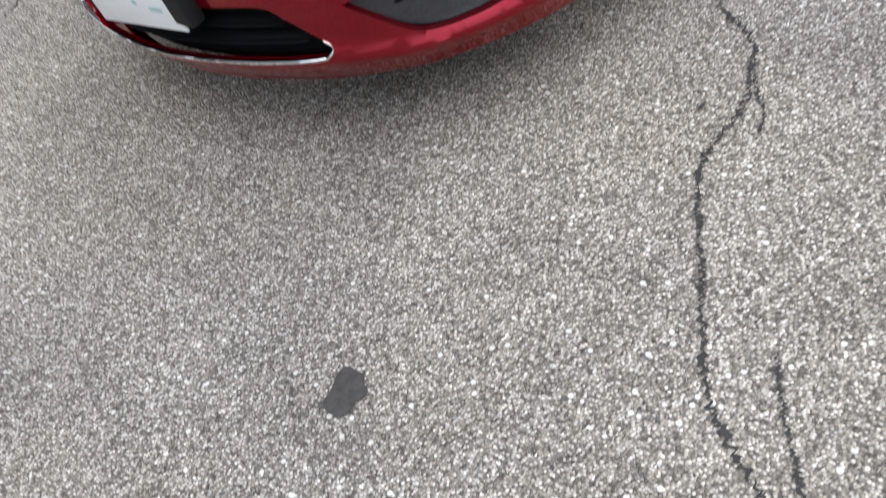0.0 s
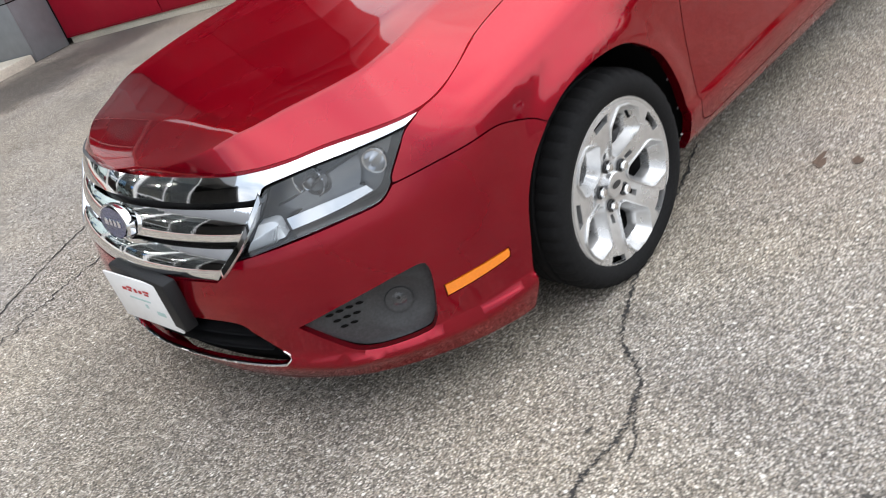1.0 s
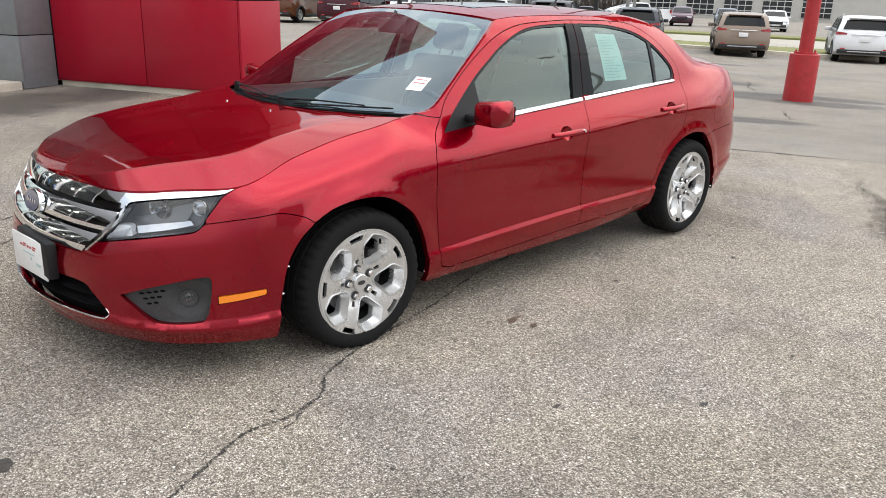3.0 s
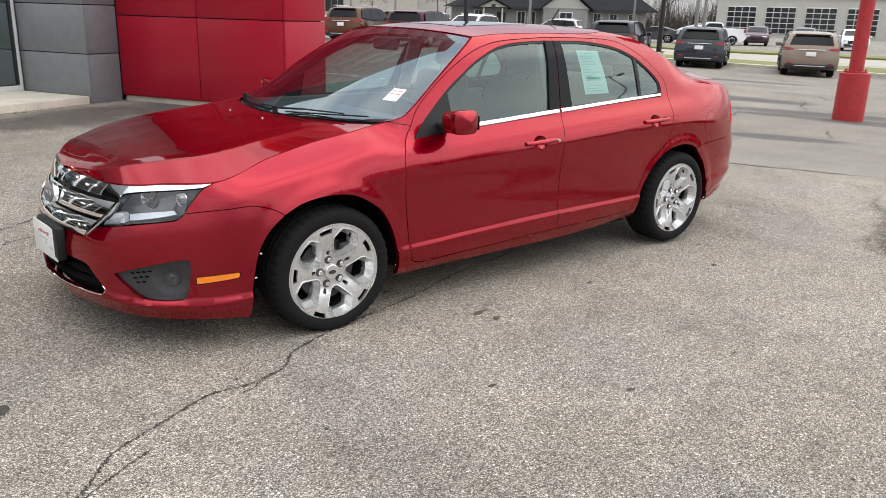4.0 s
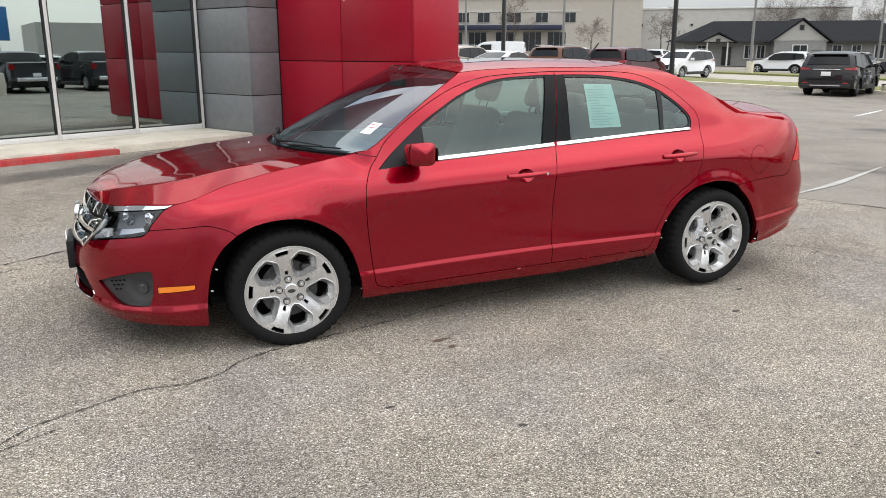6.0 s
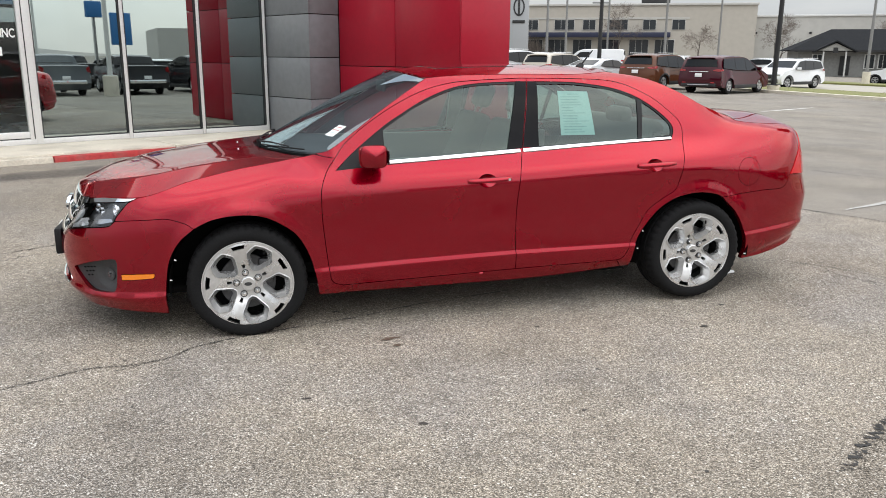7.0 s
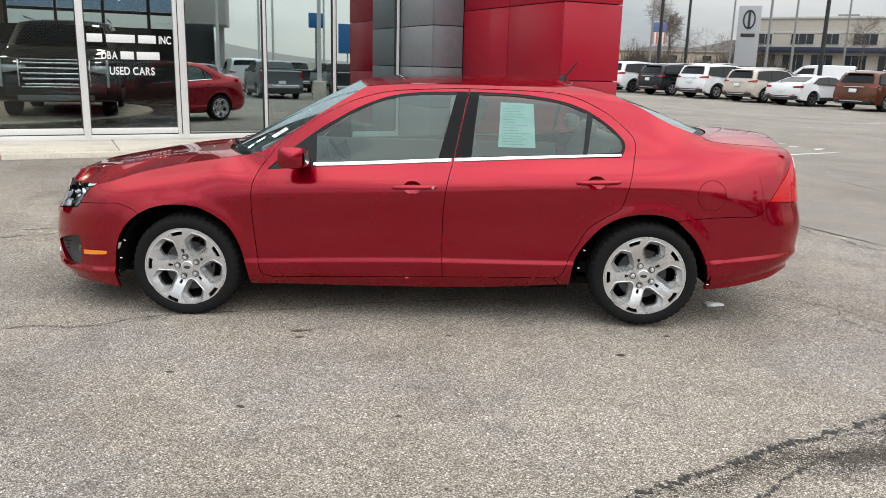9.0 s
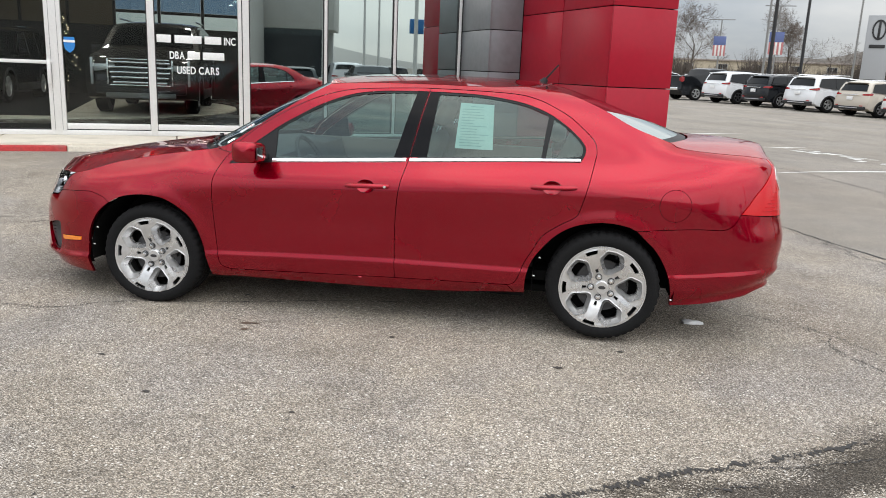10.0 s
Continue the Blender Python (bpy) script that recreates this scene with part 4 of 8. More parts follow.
def strip(name, line, w0, w1, mat, parent, sign, lift=0.004, depth=0.008, label=""):
    """A raised moulding that follows a line on the side."""
    pts = catmull(line, 10) if len(line) > 2 else [tuple(lerp(a, b, i / 12) for a, b in zip(*line)) for i in range(13)]
    bm = bmesh.new()
    rows = []
    for i, (t, z) in enumerate(pts):
        w = lerp(w0, w1, i / (len(pts) - 1)) / 2
        ring = []
        for dz, o in ((-w, -depth), (-w, lift * 0.4), (-w * 0.6, lift), (w * 0.6, lift), (w, lift * 0.4), (w, -depth)):
            x, y, zz = P(t, z + dz, o)
            ring.append((x, y * sign, zz))
        rows.append(ring)
    vs = add_grid(bm, rows, close=True)
    bm.faces.new(vs[0]), bm.faces.new(vs[-1][::-1])
    bmesh.ops.recalc_face_normals(bm, faces=bm.faces)
    return part(name, bm, mat, parent, label)


for sign in (1, -1):
    # front wing
    panel("front_wing", outline(HOOD_SEAM, LAMP_REAR, FB_SEAM, ARCH_F[6:], [ARCH_F[-1], (T(0.40), 0.197), (T(0.505), 0.2), (T(0.514), 0.252)], DOOR_FRONT[::-1], [(T(0.492), 0.953), (T(0.43), 0.962), (T(0.385), 0.972)], [(T(0.385), 0.972), (T(0.33), 0.958), (T(0.265), 0.948)]), M_RED, car, sign, flange=0.03)
    # doors with their frames
    fd = panel("front_door", outline(DOOR_TOP, DOOR_FRONT, DOOR_BOTTOM[:3], MID_SEAM[::-1]), M_RED, car, sign,
               holes=[outline(X([(0.492, 0.890), (0.60, 0.985), (0.769, 1.112), (0.884, 1.182), (1.016, 1.254), (1.183, 1.317), (1.355, 1.345), (1.61, 1.356)]), X([(1.61, 1.356), (1.565, 1.17), (1.535, 0.956)]), X([(1.535, 0.956), (1.1, 0.931), (0.773, 0.912), (0.492, 0.890)])), handle_cup(T(1.345), 0.812)])
    rd = panel("rear_door", outline(MID_SEAM, DOOR_BOTTOM[2:], DOOR_REAR), M_RED, car, sign,
               holes=[outline(X([(1.705, 1.356), (1.918, 1.352), (2.066, 1.339), (2.226, 1.312), (2.363, 1.264), (2.482, 1.19), (2.566, 1.112), (2.580, 1.06), (2.556, 1.010)]), X([(2.556, 1.010), (2.1, 0.990), (1.63, 0.962)]), X([(1.63, 0.962), (1.66, 1.17), (1.705, 1.356)])), handle_cup(T(2.41), 0.868)])
    door_handle(fd, sign, T(1.345), 0.812, T(1.228), T(1.485), True)
    door_handle(rd, sign, T(2.41), 0.868, T(2.293), T(2.548), False)
    # window seals, pillars, panes
    panel("window_seal", outline(X([(0.496, 0.888), (0.60, 0.985), (0.769, 1.112), (0.884, 1.182), (1.016, 1.254), (1.183, 1.317), (1.355, 1.345), (1.61, 1.356)]), X([(1.61, 1.356), (1.565, 1.17), (1.535, 0.956)]), X([(1.535, 0.956), (1.1, 0.931), (0.773, 0.912), (0.496, 0.888)])), M_BLACKTRIM, fd, sign, holes=[outline(*GLASS_F)], lift=-0.004, gap=0.0)
    panel("window_seal", outline(X([(1.705, 1.356), (1.918, 1.352), (2.066, 1.339), (2.226, 1.312), (2.363, 1.264), (2.482, 1.19), (2.566, 1.112), (2.580, 1.06), (2.556, 1.010)]), X([(2.556, 1.010), (2.1, 0.990), (1.63, 0.962)]), X([(1.63, 0.962), (1.66, 1.17), (1.705, 1.356)])), M_BLACKTRIM, rd, sign, holes=[outline(*GLASS_R), outline(*GLASS_Q)], lift=-0.004, gap=0.0)
    panel("pillar_trim", outline(X([(1.59, 1.358), (1.6575, 1.358)]), X([(1.6575, 1.358), (1.617, 1.17), (1.5795, 0.983)]), X([(1.5795, 0.983), (1.49, 0.977)]), X([(1.49, 0.977), (1.54, 1.17), (1.59, 1.358)])), M_BLACKGLOSS, fd, sign, lift=0.002, gap=0.0005, flange=0.014)
    panel("pillar_trim", outline(X([(1.6635, 1.358), (1.723, 1.357)]), X([(1.723, 1.357), (1.70, 1.17), (1.684, 0.992)]), X([(1.684, 0.992), (1.5845, 0.985)]), X([(1.5845, 0.985), (1.623, 1.17), (1.6635, 1.358)])), M_BLACKGLOSS, rd, sign, lift=0.002, gap=0.0005, flange=0.014)
    for holder, g in ((fd, GLASS_F), (rd, GLASS_R), (rd, GLASS_Q)):
        w = panel("window", outline(*g), M_CARGLASS, holder, sign, lift=-0.010, gap=-0.004, flange=0.0)
        w.visible_shadow = False
    strip("chrome_moulding", X([(0.76, 0.924), (1.1, 0.942), (1.565, 0.970)]), 0.020, 0.020, M_CHROME, fd, sign, 0.006)
    strip("chrome_moulding", X([(1.585, 0.971), (2.1, 1.0), (2.558, 1.022)]), 0.020, 0.016, M_CHROME, rd, sign, 0.006)
    # side frame: pillar, roof rail, rear quarter
    panel("side_panel", outline([(T(0.492), 0.953), (T(0.43), 0.962), (T(0.385), 0.975)], SCREEN_EDGE, ROOF_EDGE, REAR_EDGE, BOOT_SEAM, TAIL_EDGE, QB_SEAM, ARCH_R, X([(2.292, 0.243), (2.235, 0.242)]), [(T(2.235), 0.242), (T(2.19), 0.293)], DOOR_REAR, DOOR_TOP), M_RED, car, sign, holes=[FUEL], flange=0.03)
    panel("fuel_door", FUEL, M_RED, car, sign, gap=0.0005)
    panel("sill", outline(X([(0.514, 0.252), (1.0, 0.266), (1.53, 0.281), (2.19, 0.293)]), X([(2.19, 0.293), (2.235, 0.242)]), X([(2.235, 0.242), (1.69, 0.209), (1.0, 0.202), (0.505, 0.200)])), M_RED, car, sign, flange=0.04)
    # bumpers
    FOG = outline([(0.587, 0.366), (0.71, 0.404), (0.833, 0.433), (0.911, 0.446), (0.935, 0.444)], [(0.935, 0.444), (0.941, 0.42), (0.935, 0.36), (0.922, 0.295)], [(0.922, 0.295), (0.905, 0.268), (0.88, 0.262), (0.83, 0.259), (0.751, 0.260), (0.70, 0.273), (0.643, 0.317), (0.603, 0.352), (0.587, 0.366)], step=0.012)
    MARKER = outline([(0.962, 0.368), (1.05, 0.374), (1.150, 0.379)], [(1.150, 0.379), (1.152, 0.366), (1.147, 0.353)], [(1.147, 0.353), (1.05, 0.343), (0.962, 0.335)], step=0.012)
    LOWG = outline([(0.0, 0.395), (0.247, 0.394), (0.405, 0.388), (0.452, 0.355), (0.512, 0.294), (0.524, 0.279)], [(0.524, 0.279), (0.516, 0.268), (0.49, 0.262), (0.36, 0.262), (0.0, 0.262)])
    front_half = outline([(0.0, 0.150), (0.4, 0.158), (0.75, 0.160), (1.0, 0.158), ARCH_F[0]], ARCH_F[:7], FB_SEAM[::-1], [(0.928, 0.645), (0.899, 0.622), (0.87, 0.612), (0.79, 0.602), (0.65, 0.583), (0.478, 0.557)], [(0.478, 0.557), (0.44, 0.530), (0.40, 0.507)], [(0.40, 0.507), (0.2, 0.508), (0.0, 0.508)], [(0.0, 0.508), (0.0, 0.396)], [(0.0, 0.396), (0.247, 0.395), (0.405, 0.389), (0.452, 0.356), (0.512, 0.295), (0.524, 0.279)], [(0.524, 0.279), (0.516, 0.267), (0.49, 0.261), (0.36, 0.261), (0.0, 0.261)], [(0.0, 0.261), (0.0, 0.150)])
    fb = panel("front_bumper", front_half, M_RED, car, sign, holes=[FOG, MARKER], gap=0.0015, spacing=(0.022, 0.013), flange=0.02)

    def fog_surf(t, z, out, sign=sign):
        bowl = math.hypot((t - 0.845) / 0.085, (z - 0.350) / 0.075)
        deep = 0.018 + 0.022 * max(0.0, 1 - bowl * bowl) + 0.012 * smoothstep(0.60, 0.72, t)
        x, y, zz = P(t, z, out - deep)
        return Vector((x, y * sign, zz))

    fp = part("fog_lamp_surround", mesh_panel(shrink(FOG, -0.004), [], fog_surf, (0.014, 0.010), 0.0), M_GREYTRIM, car, "dark grey textured fog lamp surround")
    for i in range(3):
        for j in range(4 - i):
            tc, zc = 0.665 + 0.028 * j + 0.012 * i, 0.372 - 0.021 * i + 0.004 * j
            part("vent_slot", mesh_panel(circle((tc, zc), 0.011, 14, 0.0045), [], lambda t, z, out, s=sign: fog_surf(t, z, out + 0.003, s), (0.01, 0.004), 0.0), M_LINER, fp)
    c0 = fog_surf(0.845, 0.350, 0.0)
    d0 = (fog_surf(0.845, 0.350, 0.04) - c0).normalized()
    bm = bmesh.new()
    add_lathe(bm, [(0.001, 0.014), (0.010, 0.013), (0.019, 0.008), (0.021, 0.0)], 24, axis="Z")
    bmesh.ops.transform(bm, matrix=Matrix.Translation(c0) @ d0.to_track_quat("Z", "Y").to_matrix().to_4x4(), verts=bm.verts)
    part("fog_lamp", bm, M_LENS, fp, "clear round fog lamp")
    bm = bmesh.new()
    add_lathe(bm, [(0.004, 0.002), (0.012, 0.003), (0.020, 0.009), (0.034, 0.010), (0.037, -0.004)], 24, axis="Z")
    bmesh.ops.transform(bm, matrix=Matrix.Translation(c0) @ d0.to_track_quat("Z", "Y").to_matrix().to_4x4(), verts=bm.verts)
    part("lamp_bowl", bm, M_GREYTRIM, fp)
    panel("side_marker", MARKER, M_AMBER, fb, sign, lift=0.001, spacing=(0.02, 0.01), flange=0.01, label="amber side marker lamp")
    panel("lower_grille", LOWG, M_BLACKTRIM, fb, sign, lift=-0.055, gap=-0.004, flange=0.0)
    for zb in (0.30, 0.345):
        strip("grille_bar", [(0.0, zb), (0.25, zb), (0.47 if zb < 0.33 else 0.43, zb)], 0.012, 0.012, M_BLACKTRIM, fb, sign, lift=-0.025, depth=0.06)
    strip("chrome_edge", [(0.0, 0.258), (0.36, 0.258), (0.49, 0.259), (0.515, 0.266), (0.527, 0.28), (0.512, 0.298)], 0.009, 0.006, M_CHROME, fb, sign, lift=0.003, depth=0.006)
    panel("rear_bumper", outline(QB_SEAM, ARCH_RB, [(T(3.118), 0.232), (4.94, 0.248), (5.18, 0.290), (5.40, 0.335), (T_END, 0.345)], [(T_END, 0.345), (T_END, 0.74)], [(T_END, 0.74), (5.55, 0.745), (5.097, 0.771)]), M_RED, car, sign, flange=0.03)
    # tail lamp
    tl = panel("tail_lamp", outline(TAIL_EDGE, [(5.097, 0.771), (5.3, 0.760), (5.62, 0.745)], [(5.62, 0.745), (5.64, 0.88), (5.60, 1.048)], [(5.60, 1.048), (5.54, 1.058), (5.48, 1.060)]), M_TAILRED, car, sign, lift=0.004, flange=0.02, label="red tail lamp with a clear corner")
    panel("reversing_lens", outline([(5.42, 0.955), (5.47, 1.0), (5.52, 1.02)], [(5.52, 1.02), (5.55, 0.96), (5.55, 0.88)], [(5.55, 0.88), (5.48, 0.90), (5.42, 0.955)]), M_TAILWHITE, tl, sign, lift=0.007, flange=0.004)
    for i in range(6):
        z = 0.79 + 0.020 * i
        strip("lens_rib", [(5.24 + 0.022 * i, z), (5.44, z), (5.60, z)], 0.004, 0.004, M_TAILRED, tl, sign, lift=0.0065, depth=0.002)
    panel("boot_face", outline([(5.60, 1.048), (5.62, 0.745)], [(5.62, 0.745), (T_END, 0.745)], [(T_END, 0.745), (T_END, 1.062)], [(T_END, 1.066), (5.75, 1.058), (5.60, 1.048)]), M_RED, car, sign)
    # headlamp
    LAMP = outline([(0.484, 0.556), (0.545, 0.630), (0.597, 0.694), (0.612, 0.706)], [(0.612, 0.706), (0.719, 0.721), (0.823, 0.730), (0.923, 0.740), (1.012, 0.749)], [(1.012, 0.749), (0.978, 0.715), (0.937, 0.668), (0.928, 0.648)], [(0.928, 0.648), (0.905, 0.626), (0.87, 0.614), (0.79, 0.604), (0.65, 0.585), (0.484, 0.556)], step=0.014)
    hl = panel("headlamp", LAMP, M_BLACKGLOSS, car, sign, holes=[shrink(LAMP, 0.006)], lift=-0.002, spacing=(0.03, 0.02), flange=0.06, label="clear headlamp with chrome reflectors")
    ln = panel("lens", LAMP, M_LENS, hl, sign, lift=0.003, gap=0.003, flange=0.008)
    ln.visible_shadow = False
    panel("housing", LAMP, M_LAMPGREY, hl, sign, lift=-0.075, gap=-0.004, flange=0.0)

    def reflector(name, tc, zc, r, deep, mat, ring=0.006):
        c, o = Vector(side_surf(sign)(tc, zc, -deep)), Vector(side_surf(sign)(tc, zc, 0.05))
        d = (o - c).normalized().lerp(Vector((-1, 0, 0)), 0.55).normalized()
        bm = bmesh.new()
        add_lathe(bm, [(0.003, 0.0), (r * 0.45, 0.006), (r * 0.8, 0.022), (r, 0.045), (r + ring, 0.046), (r + ring, 0.03)], 28, axis="Z")
        bmesh.ops.transform(bm, matrix=Matrix.Translation(c) @ d.to_track_quat("Z", "Y").to_matrix().to_4x4(), verts=bm.verts)
        return part(name, bm, mat, hl)

    reflector("low_beam_bowl", 0.745, 0.683, 0.040, 0.085, M_REFLECTOR, 0.003)
    reflector("bulb_shield", 0.745, 0.683, 0.010, 0.066, M_REFLECTOR, 0.002)
    reflector("turn_signal_bowl", 0.935, 0.700, 0.026, 0.05, M_REFLECTOR, 0.004)
    panel("reflector_shelf", outline([(0.60, 0.640), (0.68, 0.658), (0.79, 0.690), (0.88, 0.712)], [(0.88, 0.712), (0.87, 0.668), (0.85, 0.640)], [(0.85, 0.640), (0.72, 0.622), (0.60, 0.640)]), M_LAMPGREY, hl, sign, holes=[circle((0.745, 0.668), 0.036, 24, 0.02)], lift=-0.055, spacing=(0.03, 0.02), flange=0.02)
    panel("light_bar", outline([(0.632, 0.622), (0.72, 0.634), (0.87, 0.650)], [(0.87, 0.650), (0.885, 0.632)], [(0.885, 0.632), (0.79, 0.614), (0.645, 0.594)], [(0.645, 0.594), (0.632, 0.622)]), M_REFLECTOR, hl, sign, lift=-0.034, spacing=(0.03, 0.015), flange=0.03)
    panel("corner_reflector", outline([(0.508, 0.566), (0.552, 0.622)], [(0.552, 0.622), (0.60, 0.626), (0.622, 0.618)], [(0.622, 0.618), (0.632, 0.588)], [(0.632, 0.588), (0.508, 0.566)]), M_LAMPCLEAR, hl, sign, lift=-0.020, spacing=(0.02, 0.015), flange=0.03)
    for i in range(11):
        tt = 0.520 + 0.0085 * i
        strip("reflector_rib", [(tt, 0.574 + 0.0012 * i), (tt + 0.012, 0.590 + 0.0026 * i)], 0.004, 0.004, M_LAMPCLEAR, hl, sign, lift=-0.015, depth=0.026)
    # chrome brow over the lamp, running into the grille
    panel("chrome_brow", outline([(0.0, 0.752), (0.273, 0.746), (0.489, 0.739), (0.577, 0.739), (0.683, 0.743), (0.835, 0.755), (1.052, 0.766)], [(1.052, 0.766), (1.012, 0.752)], [(1.012, 0.752), (0.824, 0.733), (0.719, 0.724), (0.612, 0.709), (0.581, 0.686), (0.49, 0.685), (0.394, 0.686), (0.187, 0.694), (0.0, 0.698)], [(0.0, 0.698), (0.0, 0.752)]), M_CHROME, car, sign, lift=0.004, gap=0.0, spacing=(0.02, 0.012), flange=0.03, label="chrome upper grille bar", angle=50)

    def bar_surf(z0, z1, sign=sign):
        def s(t, z, out):
            f = (z - z0) / (z1 - z0) * 2 - 1
            x, y, zz = P(t, z, out + 0.010 - 0.013 * abs(f) ** 2.5)
            return Vector((x, y * sign, zz))
        return s

    for z0, z1, e0, e1 in ((0.598, 0.668, 0.508, 0.569), (0.508, 0.584, 0.402, 0.497)):
        poly = outline([(0.0, z1 + 0.006), (0.25, z1 + 0.003), (e1, z1)], [(e1, z1), (e0, z0)], [(e0, z0), (0.2, z0 + 0.002), (0.0, z0 + 0.004)], [(0.0, z0 + 0.004), (0.0, z1 + 0.006)])
        part("grille_bar", mesh_panel(poly, [], bar_surf(z0, z1 + 0.004), (0.011, 0.005), 0.03), M_CHROME, car, "broad chrome grille bar", angle=50)
    strip("grille_frame", [(0.436, 0.535), (0.47, 0.562), (0.52, 0.607), (0.592, 0.688)], 0.030, 0.030, M_CHROME, car, sign, lift=0.012, depth=0.03, label="chrome end of the grille")
    panel("grille_back", outline([(0.0, 0.745), (0.5, 0.74), (0.60, 0.705)], [(0.60, 0.705), (0.48, 0.557), (0.40, 0.507)], [(0.40, 0.507), (0.0, 0.507)], [(0.0, 0.507), (0.0, 0.745)]), M_BLACKTRIM, car, sign, lift=-0.03, gap=0.0, flange=0.0)
    # added dark shell behind all the seams, blocks light in the gaps
    bm = bmesh.new()
    add_grid(bm, [[side_surf(sign)(t, lerp(0.21, 0.66 + 0.22 * smoothstep(T(0.25), T(0.5), t), k / 21), -0.05) for t in np.linspace(0.0, T_END - 0.1, 150)] for k in range(22)])
    holes = [f for f in bm.faces if math.hypot(f.calc_center_median().x, f.calc_center_median().z - 0.29) < 0.43 or math.hypot(f.calc_center_median().x - 2.728, f.calc_center_median().z - 0.315) < 0.43 or (f.calc_center_median().x < -0.3 and 0.50 < f.calc_center_median().z) or (f.calc_center_median().x > 3.1 and f.calc_center_median().z < 0.4)]
    bmesh.ops.delete(bm, geom=holes, context="FACES")
    part("seam_backing", bm, M_LINER, car)
    # wheel wells
    for xc, zc in ((-0.01, 0.30), (2.728, 0.318)):
        bm = bmesh.new()
        rows = []
        for i in range(25):
            a = math.pi * (-0.05 + 1.10 * i / 24)
            rows.append([(xc + 0.40 * math.cos(a), sign * yy, zc + 0.385 * math.sin(a)) for yy in (-0.872, -0.75, -0.55)])
        add_grid(bm, rows)
        vs = [bm.verts.new((p[2][0], p[2][1], p[2][2])) for p in rows]
        bm.faces.new(vs)
        part("wheel_well", bm, M_LINER, car)
        for a in (2.75, 3.05, 0.42, 0.12, -0.12):
            bm = bmesh.new()
            pc = (xc + 0.395 * math.cos(a), -0.862 * sign, zc + 0.38 * math.sin(a))
            add_tube(bm, pc, (pc[0] - 0.012 * math.cos(a), pc[1], pc[2] - 0.012 * math.sin(a)), 0.0045, 0.003, n=8)
            part("liner_clip", bm, M_PLATE, car)
    # door mirror
    mir = bmesh.new()
    rows = []
    for f in np.linspace(0, 1, 13):
        hx = 0.062 * (1 - (2 * f - 1) ** 4) ** 0.4 + 0.004
        hz = (0.050 + 0.010 * f) * (1 - abs(2 * f - 1) ** 8) ** 0.5 + 0.003
        yy = lerp(-0.885, -1.065, f)
        cx, cz = 0.695 - 0.02 * f, 0.972 + 0.012 * f
        ring = []
        for j in range(24):
            a = 2 * math.pi * j / 24
            ca, sa = math.cos(a), math.sin(a)
            sx = abs(ca) ** 0.45 * (1 if ca > 0 else -1)
            sz = abs(sa) ** 0.45 * (1 if sa > 0 else -1)
            ring.append((cx + (hx * sx if sx > 0 else hx * 1.35 * sx), sign * yy, cz + hz * sz))
        rows.append(ring)
    vs = add_grid(mir, rows, close=True)
    mir.faces.new(vs[0]), mir.faces.new(vs[-1][::-1])
    bmesh.ops.recalc_face_normals(mir, faces=mir.faces)
    mo = part("door_mirror", mir, M_RED, car, "red body-coloured door mirror", angle=60)
    part("mirror_glass", box((0.749, sign * -0.975, 0.976), (0.006, 0.13, 0.07), 0.002), M_DARKGLASS, mo)
    part("mirror_foot", box((0.69, sign * -0.865, 0.945), (0.10, 0.09, 0.03), 0.01), M_BLACKTRIM, mo)


# ---- bonnet, glass, roof, boot ----
def edge_curve(pts):
    c = catmull(pts, 12)
    ls = [0.0]
    for a, b in zip(c, c[1:]):
        ls.append(ls[-1] + math.dist(a, b))
    tt, zz = [p[0] for p in c], [p[1] for p in c]

    def at(f):
        q = f * ls[-1]
        return float(np.interp(q, ls, tt)), float(np.interp(q, ls, zz))
    return at


def crown_sheet(left, centre, power, nu, nv, sink=0.0, bump=None):
    """A sheet from the left edge over the centre line to the mirrored right edge; left(v) and centre(v) give points."""
    rows = []
    for j in range(nv + 1):
        v = j / nv
        L, C = Vector(left(v)), Vector(centre(v))
        row = []
        for i in range(nu + 1):
            u = 2 * i / nu - 1
            f = abs(u) ** max(power, 1.0)
            if power < 0:
                f = 0.42 * u * u if abs(u) < 0.8 else 0.42 * 0.64 + (1 - 0.42 * 0.64) * (abs(u) - 0.8) / 0.2
            p = Vector((lerp(C.x, L.x, abs(u) ** 2), L.y * -u, lerp(C.z, L.z, f)))
            if bump:
                p.z += bump(u, v)
            p.z -= sink
            row.append(p)
        rows.append(row)
    return rows


def sheet(name, rows, mat, parent, rim=0.0, label="", angle=32):
    bm = bmesh.new()
    vs = add_grid(bm, rows)
    if rim:
        border = [r for r in (vs[0], [r[-1] for r in vs], vs[-1][::-1], [r[0] for r in vs][::-1])]
        for line in border:
            low = [bm.verts.new(v.co + Vector((0, 0, -rim))) for v in line]
            for i in range(len(line) - 1):
                bm.faces.new((line[i], low[i], low[i + 1], line[i + 1]))
    bm.normal_update()
    top = Vector()
    for f in bm.faces:
        top += f.normal * f.calc_area()
    if top.z < 0:
        bmesh.ops.reverse_faces(bm, faces=bm.faces)
    return part(name, bm, mat, parent, label, angle=angle)


HOOD_EDGE = [(0.0, 0.757), (0.273, 0.751), (0.489, 0.745), (0.577, 0.745), (0.683, 0.749), (0.835, 0.761), (0.95, 0.767), (1.06, 0.771)] + HOOD_SEAM[::-1][1:] + [(T(0.32), 0.957)]


def hood_left(v):
    t = lerp(0.0, HOOD_EDGE[-1][0], v)
    x, y, z = P(t, curve(HOOD_EDGE, t), 0.0)
    gap = 0.003
    return (x + (gap if t < 0.9 else 0), y + (gap if t > 0.9 else 0), z)


